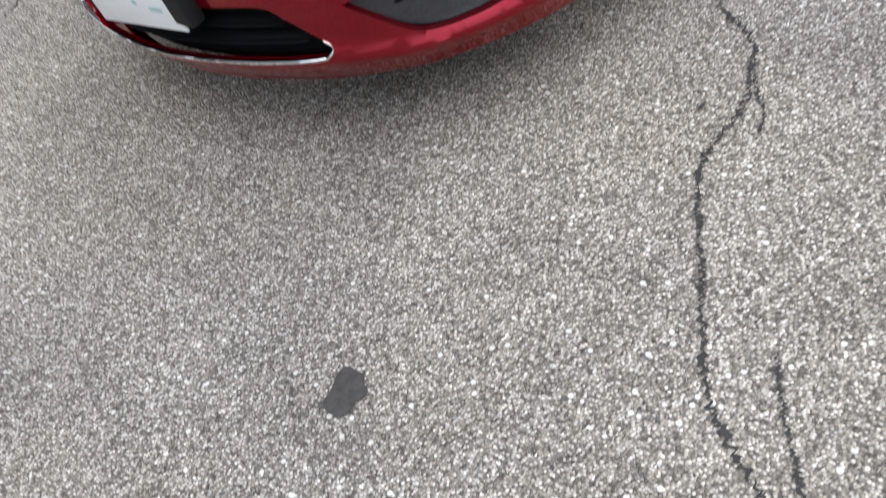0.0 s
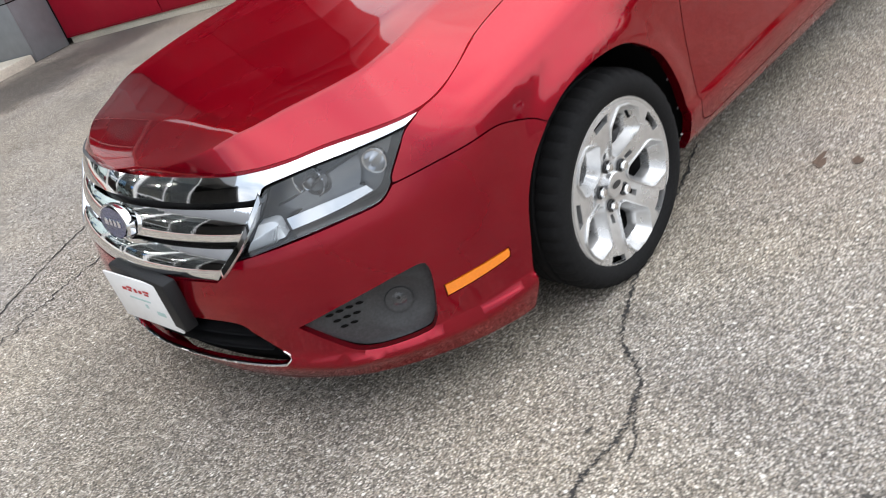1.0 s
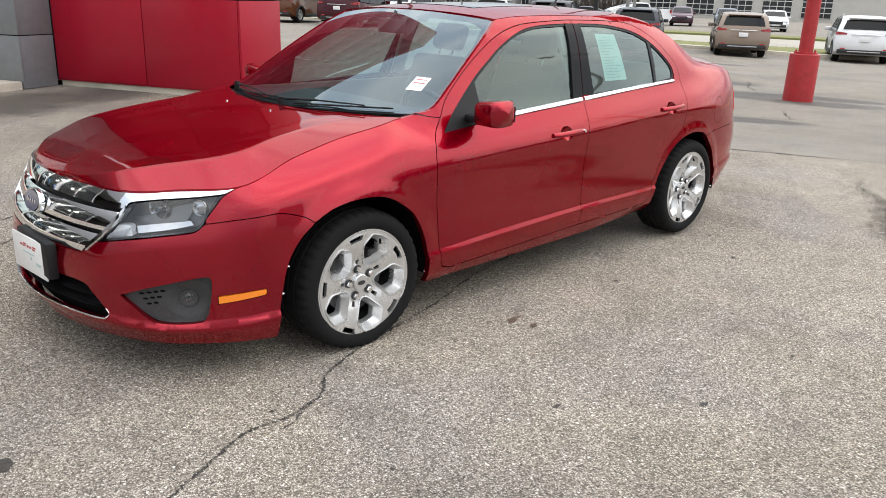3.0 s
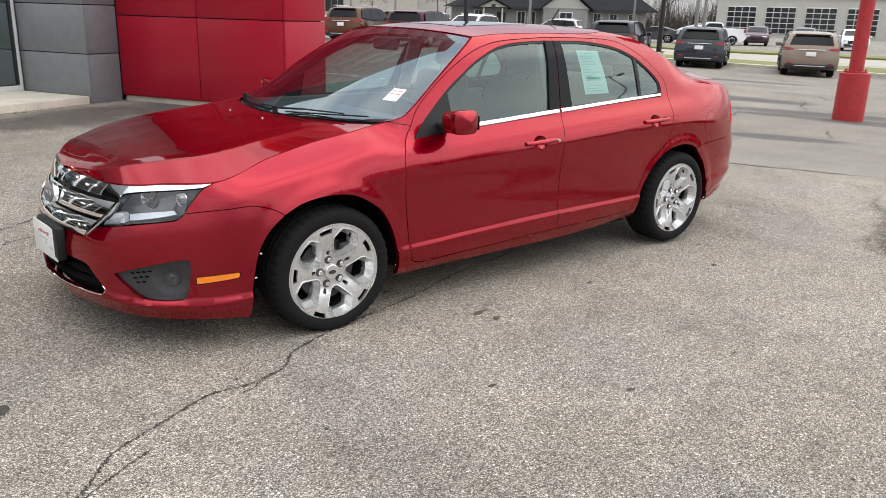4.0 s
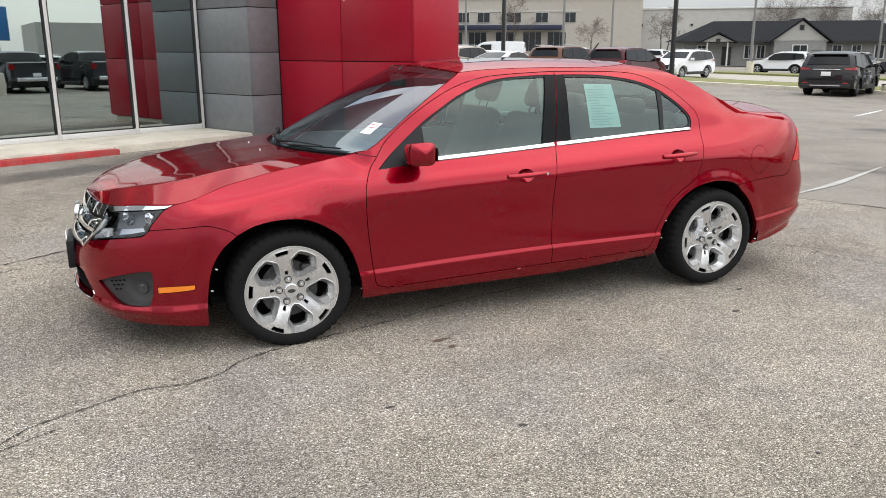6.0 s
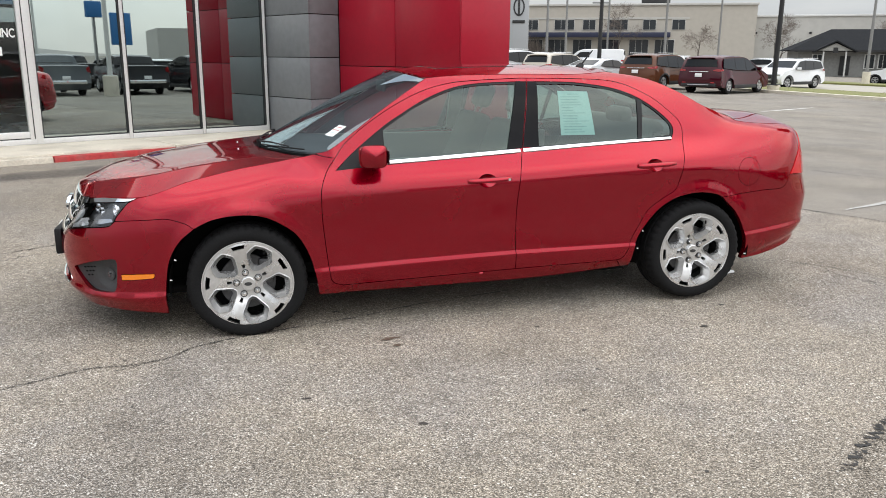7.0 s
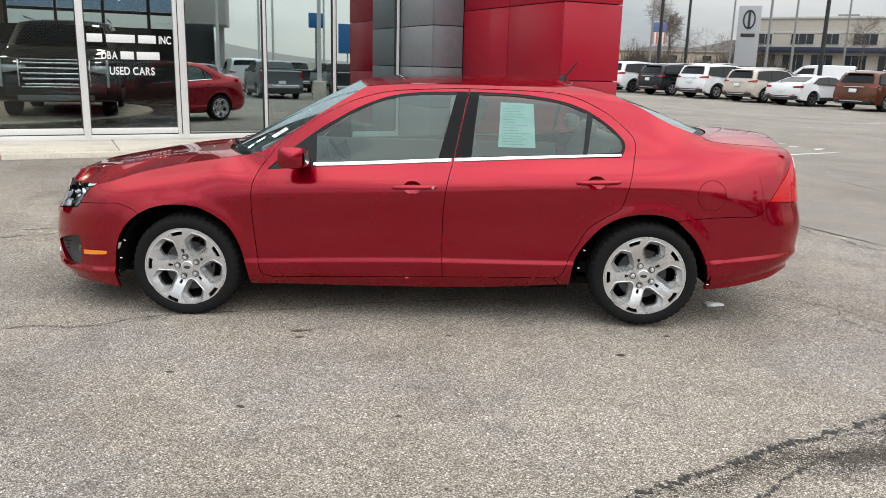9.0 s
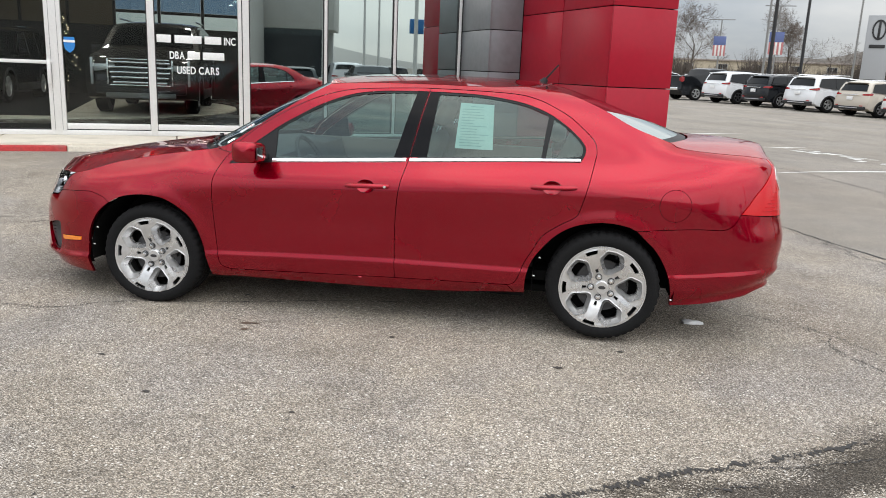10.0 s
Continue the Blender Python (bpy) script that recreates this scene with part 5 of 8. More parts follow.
def hood_centre(v):
    t = lerp(0.0, HOOD_EDGE[-1][0], v)
    x = curve([(0.0, -0.942), (0.25, -0.93), (0.55, -0.82), (0.85, -0.62), (1.06, -0.44), (1.4, -0.19), (HOOD_EDGE[-1][0], 0.085)], t)
    return (x, 0, curve([(-0.942, 0.757), (-0.90, 0.783), (-0.85, 0.804), (-0.775, 0.832), (-0.745, 0.838), (-0.6, 0.866), (-0.3, 0.915), (0.0, 0.950), (0.09, 0.958)], x))


def hood_ridge(u, v):
    return 0.003 * math.exp(-((abs(u) - 0.66) / 0.10) ** 2) * smoothstep(0.2, 0.6, v) * (1 - 0.4 * smoothstep(0.8, 1.0, v))


sheet("bonnet", crown_sheet(hood_left, hood_centre, -1.0, 100, 110, bump=hood_ridge), M_RED, car, rim=0.016)

_scr, _rf, _rr = edge_curve(SCREEN_EDGE), edge_curve(ROOF_EDGE), edge_curve(REAR_EDGE)


def screen_left(v):
    t, z = _scr(v)
    x, y, z = P(t, z, -0.006)
    return (x, y + 0.004, z)


def screen_centre(v):
    return (lerp(0.115, 0.955, v), 0, 0.962 + 0.445 * (v + 0.10 * v * (1 - v)))


ws = sheet("windscreen", crown_sheet(screen_left, screen_centre, 2.0, 40, 24, sink=0.004), M_WINDSCREEN, car)
ws.visible_shadow = False
for nm, v0, v1 in (("screen_border", 0.0, 0.045), ("screen_border", 0.94, 1.0)):
    rows = crown_sheet(lambda q, a=v0, b=v1: screen_left(lerp(a, b, q)), lambda q, a=v0, b=v1: screen_centre(lerp(a, b, q)), 2.0, 40, 3, sink=0.008)
    sheet(nm, rows, M_BLACKTRIM, car)


def roof_left(v):
    t, z = _rf(v)
    return P(t, z, 0.0)


def roof_centre(v):
    return (lerp(0.962, 2.36, v), 0, curve([(0, 1.408), (0.2, 1.436), (0.5, 1.449), (0.8, 1.443), (1.0, 1.426)], v))


sheet("roof", crown_sheet(roof_left, roof_centre, 2.4, 40, 40, sink=-0.001), M_RED, car, rim=0.012)
sr = crown_sheet(roof_left, roof_centre, 2.4, 40, 40, sink=-0.003)
sheet("sunroof", [row[9:32] for row in sr[6:22]], M_DARKGLASS, car, rim=0.002, label="dark tinted glass sunroof")


def rear_left(v):
    t, z = _rr(v)
    x, y, z = P(t, z, -0.006)
    return (x, y + 0.004, z)


def rear_centre(v):
    return (lerp(2.37, 3.21, v), 0, 1.424 - 0.288 * (v - 0.16 * v * (1 - v)))


rw = sheet("rear_window", crown_sheet(rear_left, rear_centre, 2.0, 32, 20, sink=0.003), M_REARGLASS, car)
rw.visible_shadow = False
rows = crown_sheet(lambda q: rear_left(lerp(0.94, 1.0, q)), lambda q: rear_centre(lerp(0.94, 1.0, q)), 2.0, 32, 3, sink=0.001)
sheet("window_seal", rows, M_BLACKTRIM, car)

BOOT_EDGE = BOOT_SEAM + [(5.60, 1.050), (5.75, 1.060), (T_END, 1.068)]


def boot_left(v):
    t = lerp(BOOT_EDGE[0][0], T_END, v)
    x, y, z = P(t, curve(BOOT_EDGE, t), 0.0)
    return (x, y + 0.003, z)


def boot_centre(v):
    x = curve([(0.0, 3.225), (0.35, 3.42), (0.7, 3.62), (1.0, 3.705)], v)
    return (x, 0, curve([(3.2, 1.138), (3.4, 1.136), (3.6, 1.124), (3.68, 1.108), (3.705, 1.07)], x))


sheet("boot_lid", crown_sheet(boot_left, boot_centre, 2.6, 40, 40), M_RED, car, rim=0.014)

# cowl and wipers
rows = []
for i in range(41):
    u = 2 * i / 40 - 1
    a = crown_sheet(hood_left, hood_centre, 2.3, 40, 1)[1][i]
    b = crown_sheet(screen_left, screen_centre, 2.0, 40, 1)[0][i]
    rows.append([Vector((a.x - 0.02, a.y, a.z - 0.022)), Vector((lerp(a.x, b.x, 0.5), lerp(a.y, b.y, 0.5), a.z - 0.026)), Vector((b.x + 0.03, b.y, b.z - 0.004))])
sheet("cowl", rows, M_BLACKTRIM, car)


def wiper(y0, y1, x0):
    def on_screen(y, v, up):
        L, C = Vector(screen_left(v)), Vector(screen_centre(v))
        u = abs(y / L.y)
        return Vector((lerp(C.x, L.x, u * u) - 0.5 * up, y, lerp(C.z, L.z, u * u) + up))
    bm = bmesh.new()
    pivot = on_screen(y0, 0.0, 0.01)
    tip = on_screen(y1, 0.022, 0.018)
    add_tube(bm, pivot + Vector((0, 0, -0.03)), pivot + Vector((0, 0, 0.022)), 0.014, n=12)
    mid = pivot.lerp(tip, 0.45) + Vector((0, 0, 0.012))
    add_tube(bm, pivot + Vector((0, 0, 0.012)), mid, 0.006, 0.005, n=8)
    add_tube(bm, mid, tip, 0.004, 0.0035, n=8)
    arm = part("wiper", bm, M_BLACKTRIM, car)
    bm = bmesh.new()
    line = [on_screen(lerp(y0 * 0.8 + y1 * 0.2, y1 + (y1 - y0) * 0.25, k / 8), 0.004 + 0.03 * k / 8, 0.008) for k in range(9)]
    for p, q in zip(line, line[1:]):
        add_tube(bm, p, q, 0.0042, n=6)
    part("wiper_blade", bm, M_BLACKTRIM, arm)


wiper(-0.10, -0.55, 0.0)
wiper(0.52, 0.06, 0.0)

for yn in (0.19, -0.2):
    bm = bmesh.new()
    v = 0.93
    C = Vector(hood_centre(v))
    z = C.z - 0.004
    add_tube(bm, (C.x - 0.03, yn, z - 0.01), (C.x - 0.03, yn, z + 0.005), 0.007, 0.005, n=10)
    part("washer_nozzle", bm, M_CHROME, car)

# antenna
bm = bmesh.new()
add_tube(bm, (2.29, 0, 1.425), (2.31, 0, 1.455), 0.03, 0.016, n=16)
an = part("antenna_base", bm, M_BLACKTRIM, car)
bm = bmesh.new()
add_tube(bm, (2.305, 0, 1.45), (2.385, 0, 1.545), 0.006, 0.0045, n=8)
part("antenna_rod", bm, M_BLACKTRIM, an)

# number plate on its bracket: bars only
bk = part("plate_bracket", box((-1.045, -0.085, 0.443), (0.04, 0.34, 0.15), 0.008, Matrix.Identity(4)), M_BLACKTRIM, car)
tilt = Matrix.Translation((-1.071, -0.068, 0.431)) @ Matrix.Rotation(radians(4), 4, "Z")
pl = part("number_plate", box((0, 0, 0), (0.006, 0.305, 0.152), 0.002, tilt), M_PLATE, car, "white dealer plate with faded red script")
for y, z, w, h, mt in ((-0.060, 0.042, 0.030, 0.006, M_REDINK), (-0.055, 0.032, 0.020, 0.006, M_REDINK), (-0.026, 0.036, 0.014, 0.009, M_REDINK), (0.0, 0.036, 0.012, 0.012, M_REDINK), (0.030, 0.042, 0.026, 0.006, M_REDINK), (0.034, 0.032, 0.018, 0.006, M_REDINK), (0.062, 0.034, 0.022, 0.008, M_REDINK), (0.0, 0.008, 0.11, 0.005, M_INK), (-0.02, -0.012, 0.012, 0.012, M_INK), (-0.085, -0.025, 0.04, 0.012, M_INK)):
    part("printed_bar", box((-0.0045, y, z), (0.001, w, h), 0, tilt), mt, pl)

# badge on the grille
bm = bmesh.new()
rings = []
for k, (s, x) in enumerate(((1.0, 0.0), (1.0, -0.014), (0.94, -0.020), (0.88, -0.018))):
    rings.append([(x, 0.094 * s * math.cos(2 * math.pi * i / 48), 0.050 * s * math.sin(2 * math.pi * i / 48)) for i in range(48)])
vs = add_grid(bm, rings, close=True)
bm.faces.new(vs[-1])
bmesh.ops.transform(bm, matrix=Matrix.Translation((-0.998, 0, 0.632)) @ Matrix.Rotation(radians(14), 4, "Y"), verts=bm.verts)
bmesh.ops.recalc_face_normals(bm, faces=bm.faces)
bd = part("badge", bm, M_CHROME, car, "oval blue badge in a chrome ring")
bm = bmesh.new()
vs = [bm.verts.new((-0.0205, 0.080 * math.cos(2 * math.pi * i / 48), 0.041 * math.sin(2 * math.pi * i / 48))) for i in range(48)]
bm.faces.new(vs)
bmesh.ops.transform(bm, matrix=Matrix.Translation((-0.998, 0, 0.632)) @ Matrix.Rotation(radians(14), 4, "Y"), verts=bm.verts)
part("badge_field", bm, M_BLUE, bd)
for y, w in ((0.038, 0.022), (0.010, 0.016), (-0.016, 0.014), (-0.042, 0.018)):
    part("badge_mark", box((0, 0, 0), (0.002, w, 0.018), 0.0005, Matrix.Translation((-0.998, 0, 0.632)) @ Matrix.Rotation(radians(14), 4, "Y") @ Matrix.Translation((-0.0215, y, 0))), M_CHROME, bd)

# stickers on the glass
bm = mesh_panel(outline(X([(1.850, 1.302), (2.045, 1.297)]), X([(2.045, 1.297), (2.058, 1.048)]), X([(2.058, 1.048), (1.838, 1.048)]), X([(1.838, 1.048), (1.850, 1.302)])), [], side_surf(1, -0.016), (0.05, 0.05), 0.0)
pp = part("paper_sticker", bm, M_PAPER, car, "pale green printed buyer's sheet inside the window")
random.seed(3)
for i in range(15):
    z = 1.285 - 0.0155 * i
    x0, x1 = 1.862, 1.862 + random.uniform(0.07, 0.165)
    if i == 0:
        x0, x1 = 1.91, 1.985
    part("print_line", mesh_panel(X([(x0, z), (x1, z), (x1, z - 0.0045), (x0, z - 0.0045)]), [], side_surf(1, -0.0145), (0.05, 0.01), 0.0), M_INK, pp)
bm = bmesh.new()


def on_glass(u, v, lift):
    L, C = Vector(screen_left(v)), Vector(screen_centre(v))
    return Vector((lerp(C.x, L.x, u * u), L.y * u, lerp(C.z, L.z, u * u) - 0.012 + lift))


add_grid(bm, [[on_glass(lerp(0.79, 0.88, i / 4), lerp(0.24, 0.36, j / 4), 0.010) for i in range(5)] for j in range(5)])
st = part("stock_sticker", bm, M_PLATE, car, "white stock sticker on the windscreen")
for k, mt in ((0.27, M_INK), (0.30, M_REDINK), (0.33, M_REDINK)):
    bm = bmesh.new()
    add_grid(bm, [[on_glass(lerp(0.80, 0.87, i / 4), k + 0.005 * j, 0.0125) for i in range(5)] for j in range(2)])
    part("printed_bar", bm, mt, st)


# ---- wheels ----
def hexagon(ang, r0, r1, w0, w1, w2, n=6):
    """A rounded window between two spokes, in the wheel's plane."""
    rm = r0 + (r1 - r0) * 0.55
    raw = [(r0, -w0), (rm, -w1), (r1, -w2), (r1 + 0.006, 0), (r1, w2), (rm, w1), (r0, w0), (r0 - 0.006, 0)]
    pts = []
    for r, w in raw:
        pts.append((r * math.cos(ang) - w * math.sin(ang), r * math.sin(ang) + w * math.cos(ang)))
    k = len(pts)
    out = []
    for i in range(k):
        a, b, c = pts[i - 1], pts[i], pts[(i + 1) % k]
        for f in (0.25, 0.5, 0.75):
            p = tuple(lerp(a[j], b[j], 0.72) for j in (0, 1))
            q = tuple(lerp(b[j], c[j], 0.28) for j in (0, 1))
            out.append(tuple((1 - f) ** 2 * p[j] + 2 * f * (1 - f) * b[j] + f * f * q[j] for j in (0, 1)))
    return out


def slot(ang, r, half_a, half_r, n=8):
    out = []
    for i in range(n + 1):
        a = ang - half_a + 2 * half_a * i / n
        out.append(((r + half_r) * math.cos(a), (r + half_r) * math.sin(a)))
    for i in range(n + 1):
        a = ang + half_a * 0.86 - 2 * half_a * 0.86 * i / n
        out.append(((r - half_r) * math.cos(a), (r - half_r) * math.sin(a)))
    return out


def face_depth(x, z, a0):
    r = math.hypot(x, z)
    a = math.atan2(z, x) - a0
    k = (a / radians(72)) % 1.0
    from_spoke = abs(k - 0.5) * 2
    dish = 0.030 * (1 - smoothstep(0.05, 0.20, r)) ** 1.0
    crown = 0.009 * (1 - from_spoke) * smoothstep(0.07, 0.12, r) * (1 - smoothstep(0.19, 0.225, r))
    lip = 0.008 * smoothstep(0.19, 0.215, r)
    return 0.028 - dish + crown + lip


def wheel(parent, x, z, sign, turn, radius=0.322):
    """A five-spoke alloy wheel; its face looks along -y when sign is 1."""
    hub = new("wheel")
    hub.parent = parent
    hub.location = (x, -0.852 * sign, z)
    grow = 1.06
    if sign < 0:
        hub.rotation_euler = (0, 0, math.pi)
    a0 = radians(turn)
    pockets = [hexagon(a0 + radians(72 * i), 0.074, 0.206, 0.018, 0.073, 0.047) for i in range(5)]
    holes = pockets + [slot(a0 + radians(72 * i + 36), 0.201, 0.165, 0.0105) for i in range(5)]
    holes += [slot(a0 + radians(72 * i + 36), 0.094, 0.085, 0.0115) for i in range(5)]

    def surf(px, pz, out):
        return Vector((px, -(face_depth(px, pz, a0) + out), pz))

    bm = mesh_panel(circle((0, 0), 0.222, 90), holes, surf, (0.009, 0.009), 0.03, 0.016)
    # each window: a raised lip, a sloping pocket and the wall of the opening
    for lp in pockets:
        cx, cz = sum(p[0] for p in lp) / len(lp), sum(p[1] for p in lp) / len(lp)
        rings = []
        for f, out in ((1.04, -0.001), (1.01, 0.005), (0.965, 0.006), (0.925, -0.003), (0.70, -0.027), (0.665, -0.031), (0.65, -0.06)):
            rings.append([surf(cx + (px - cx) * f, cz + (pz - cz) * f, out) for px, pz in lp])
        add_grid(bm, rings, close=True)
    bmesh.ops.scale(bm, vec=(grow, 1, grow), verts=bm.verts)
    bmesh.ops.recalc_face_normals(bm, faces=bm.faces)
    if sum((f.normal.y * f.calc_area() for f in bm.faces if abs(f.normal.y) > 0.7)) > 0:
        bmesh.ops.reverse_faces(bm, faces=bm.faces)
    part("spokes", bm, M_ALLOY, hub, "silver five-spoke alloy face", angle=28)
    bm = bmesh.new()
    add_lathe(bm, [(0.218, -0.022), (0.222, -0.034), (0.228, -0.038), (0.234, -0.036), (0.236, -0.028), (0.232, -0.01), (0.228, -0.002)], 96)
    bmesh.ops.scale(bm, vec=(grow, 1, grow), verts=bm.verts)
    part("rim", bm, M_ALLOY, hub, angle=60)
    # barrel coloured dark, the shade behind the spokes is in its colour
    bm = bmesh.new()
    add_lathe(bm, [(0.232, 0.0), (0.218, 0.03), (0.212, 0.10), (0.215, 0.16)], 64)
    part("barrel", bm, M_DARKMETAL, hub, angle=60)
    bm = bmesh.new()
    add_lathe(bm, [(0.001, 0.045), (0.15, 0.045), (0.152, 0.06), (0.001, 0.062)], 48)
    part("brake_disc", bm, M_DARKMETAL, hub)
    bm = bmesh.new()
    add_box(bm, (0.10, 0.05, 0.06), (0.08, 0.07, 0.14), 0.015)
    part("brake_caliper", bm, M_DARKMETAL, hub)
    # added black disc that keeps the wheel openings dark
    bm = bmesh.new()
    add_lathe(bm, [(0.2, 0.09), (0.19, 0.10), (0.001, 0.11)], 48)
    part("shade_disc", bm, M_LINER, hub)
    bm = bmesh.new()
    add_lathe(bm, [(0.038, 0.004), (0.037, -0.010), (0.033, -0.013), (0.001, -0.0135)], 36)
    cap = part("centre_cap", bm, M_ALLOY, hub)
    bm = bmesh.new()
    vs = [bm.verts.new((0.021 * math.cos(2 * math.pi * i / 32), -0.0145, 0.010 * math.sin(2 * math.pi * i / 32))) for i in range(32)]
    bm.faces.new(vs)
    part("cap_mark", bm, M_DARKMETAL, cap)
    for i in range(5):
        a = a0 + radians(72 * i + 36)
        cx, cz = 0.062 * math.cos(a), 0.062 * math.sin(a)
        bm = bmesh.new()
        add_lathe(bm, [(0.014, 0.012), (0.014, -0.012), (0.011, -0.018), (0.001, -0.02)], 6, centre=(cx, 0, cz))
        part("lug_nut", bm, M_CHROME, hub, angle=20)
        bm = bmesh.new()
        add_lathe(bm, [(0.019, 0.006), (0.019, -0.0045), (0.0155, -0.005)], 20, centre=(cx, 0, cz))
        part("lug_seat", bm, M_DARKMETAL, hub)
    bm = bmesh.new()
    va = a0 + radians(-4)
    add_tube(bm, (0.205 * math.cos(va), -0.02, 0.205 * math.sin(va)), (0.188 * math.cos(va), -0.032, 0.188 * math.sin(va)), 0.005, n=8)
    part("valve", bm, M_LINER, hub)
    # tyre: sidewall, shoulder blocks and grooved tread, flattened where it meets the ground
    n = 132
    prof = [(0.240, -0.032), (0.248, -0.041), (0.260, -0.047), (0.276, -0.050), (0.294, -0.047), (0.306, -0.040), (0.314, -0.030), (0.319, -0.016), (0.322, 0.004),
            (0.322, 0.018), (0.314, 0.020), (0.314, 0.028), (0.322, 0.030), (0.3225, 0.058), (0.314, 0.060), (0.314, 0.070), (0.3225, 0.072), (0.322, 0.10), (0.314, 0.102), (0.314, 0.112), (0.322, 0.114), (0.319, 0.15), (0.30, 0.175), (0.25, 0.18)]
    bm = bmesh.new()
    rows = []
    for k, (r, y) in enumerate(prof):
        row = []
        for i in range(n):
            a = 2 * math.pi * i / n
            rr = r
            if i % 3 == 0 and 5 <= k <= 9:
                rr -= 0.006
            rr *= radius / 0.322
            px, pz = rr * math.cos(a), rr * math.sin(a)
            low = -z + 0.002
            if pz < 0:
                pz *= 0.94 if z > 0.3 else 0.915
            py = y
            if pz < low + 0.03:
                py -= 0.006 * smoothstep(low + 0.03, low, pz) * (1 if y < 0.06 else -1)
            row.append((px, py, max(pz, low)))
        rows.append(row)
    add_grid(bm, rows, close=True)
    bmesh.ops.recalc_face_normals(bm, faces=bm.faces)
    part("tyre", bm, M_RUBBER, hub, "black road tyre", angle=30)
    return hub


wheel(car, -0.003, 0.288, 1, 66)
wheel(car, 2.730, 0.314, 1, 74)
wheel(car, -0.003, 0.288, -1, 20)
wheel(car, 2.730, 0.314, -1, 50)


# ---- cabin ----
def seat(x, y, w, rear=False):
    bm = bmesh.new()
    add_box(bm, (x - 0.02, y, 0.56), (0.52, w, 0.16), 0.05, seg=3)
    s = part("seat_cushion", bm, M_SEAT, car)
    lean = Matrix.Translation((x + 0.24, y, 0.58)) @ Matrix.Rotation(radians(22), 4, "Y")
    part("seat_back", box((0, 0, 0.28), (0.13, w, 0.58), 0.05, lean, 3), M_SEAT, car)
    if not rear:
        part("headrest", box((0.0, 0, 0.70), (0.09, 0.26, 0.17), 0.04, lean, 3), M_SEAT, car)
        bm = bmesh.new()
        for d in (-0.06, 0.06):
            add_tube(bm, lean @ Vector((0, d, 0.55)), lean @ Vector((0, d, 0.66)), 0.006, n=8)
        part("headrest_post", bm, M_CHROME, car)


seat(1.22, -0.37, 0.48)
seat(1.22, 0.37, 0.48)
seat(2.12, 0.0, 1.26, True)
for y in (-0.36, 0.36):
    part("headrest", box((2.42, y, 1.14), (0.09, 0.24, 0.10), 0.035, None, 3), M_SEAT, car)
rows = []
for i in range(25):
    u = 2 * i / 24 - 1
    b = on_glass(abs(u) * 0.98, 0.02, 0)
    yy = 0.70 * u
    rows.append([Vector((b.x + 0.02, yy, 0.952)), Vector((0.62, yy, 0.965 - 0.03 * u * u)), Vector((0.74, yy, 0.93)), Vector((0.78, yy, 0.78)), Vector((0.72, yy, 0.60))])
sheet("dashboard", rows, M_DASH, car, angle=60)
bm = bmesh.new()
tor = Matrix.Translation((0.86, -0.37, 0.86)) @ Matrix.Rotation(radians(62), 4, "Y")
ringpts = []
for i in range(36):
    a = 2 * math.pi * i / 36
    ringpts.append([tor @ Vector(((0.185 + 0.014 * math.cos(b)) * math.cos(a), (0.185 + 0.014 * math.cos(b)) * math.sin(a), 0.014 * math.sin(b))) for b in [2 * math.pi * k / 10 for k in range(10)]])
add_grid(bm, ringpts + [ringpts[0]], close=True)
add_box(bm, (0, 0, -0.01), (0.12, 0.14, 0.05), 0.02, tor)
add_box(bm, (0, 0, 0), (0.05, 0.36, 0.02), 0.008, tor)
part("steering_wheel", bm, M_DASH, car, angle=60)
bm = bmesh.new()
add_box(bm, (0.905, 0.0, 1.315), (0.03, 0.23, 0.075), 0.012, None, 3)
add_tube(bm, (0.90, 0, 1.34), (0.93, 0, 1.39), 0.012, n=8)
part("rear_view_mirror", bm, M_DASH, car)
sheet("headliner", crown_sheet(roof_left, roof_centre, 2.4, 20, 16, sink=0.035), M_HEADLINER, car)
part("cabin_floor", box((1.35, 0, 0.33), (2.9, 1.5, 0.06)), M_LINER, car)
part("underbody", box((1.2, 0, 0.24), (3.7, 1.42, 0.05), 0.02), M_LINER, car)
part("firewall", box((0.42, 0, 0.62), (0.04, 1.46, 0.5)), M_LINER, car)
part("parcel_shelf", box((2.83, 0, 1.02), (0.62, 1.3, 0.04), 0.015), M_DASH, car)
for s in (1, -1):
    part("door_card", box((1.42, -0.765 * s, 0.72), (1.9, 0.04, 0.44), 0.015), M_SEAT, car)
    part("pillar_lining", box((0, 0, 0), (0.10, 0.03, 0.42), 0.01, Matrix.Translation((1.60, -0.68 * s, 1.17)) @ Matrix.Rotation(radians(-22 * s), 4, "X")), M_HEADLINER, car)


# ---- parked vehicles ----
M_VGLASS = material("dark_vehicle_glass", (0.005, 0.006, 0.007), rough=0.08, coat=0.0, spec=0.25, rough_spread=0.02)
M_CLADDING = material("dark_cladding", (0.016, 0.016, 0.017), rough=0.6, spread=0.15, grain=60)
M_TAIL = material("tail_lamp_red", (0.45, 0.012, 0.014), rough=0.2, coat=1.0, spread=0.1)
M_HEAD = material("headlamp_clear", (0.62, 0.64, 0.66), rough=0.15, coat=1.0, metal=0.4)
M_VRIM = material("bright_wheel", (0.55, 0.55, 0.55), rough=0.35, metal=0.6)
M_DRIM = material("dark_wheel", (0.10, 0.10, 0.105), rough=0.4, metal=0.5)
_paints = {}


def vehicle_paint(rgb):
    if rgb not in _paints:
        _paints[rgb] = paint("vehicle_paint", rgb, metal=0.2, rough=0.38)
    return _paints[rgb]


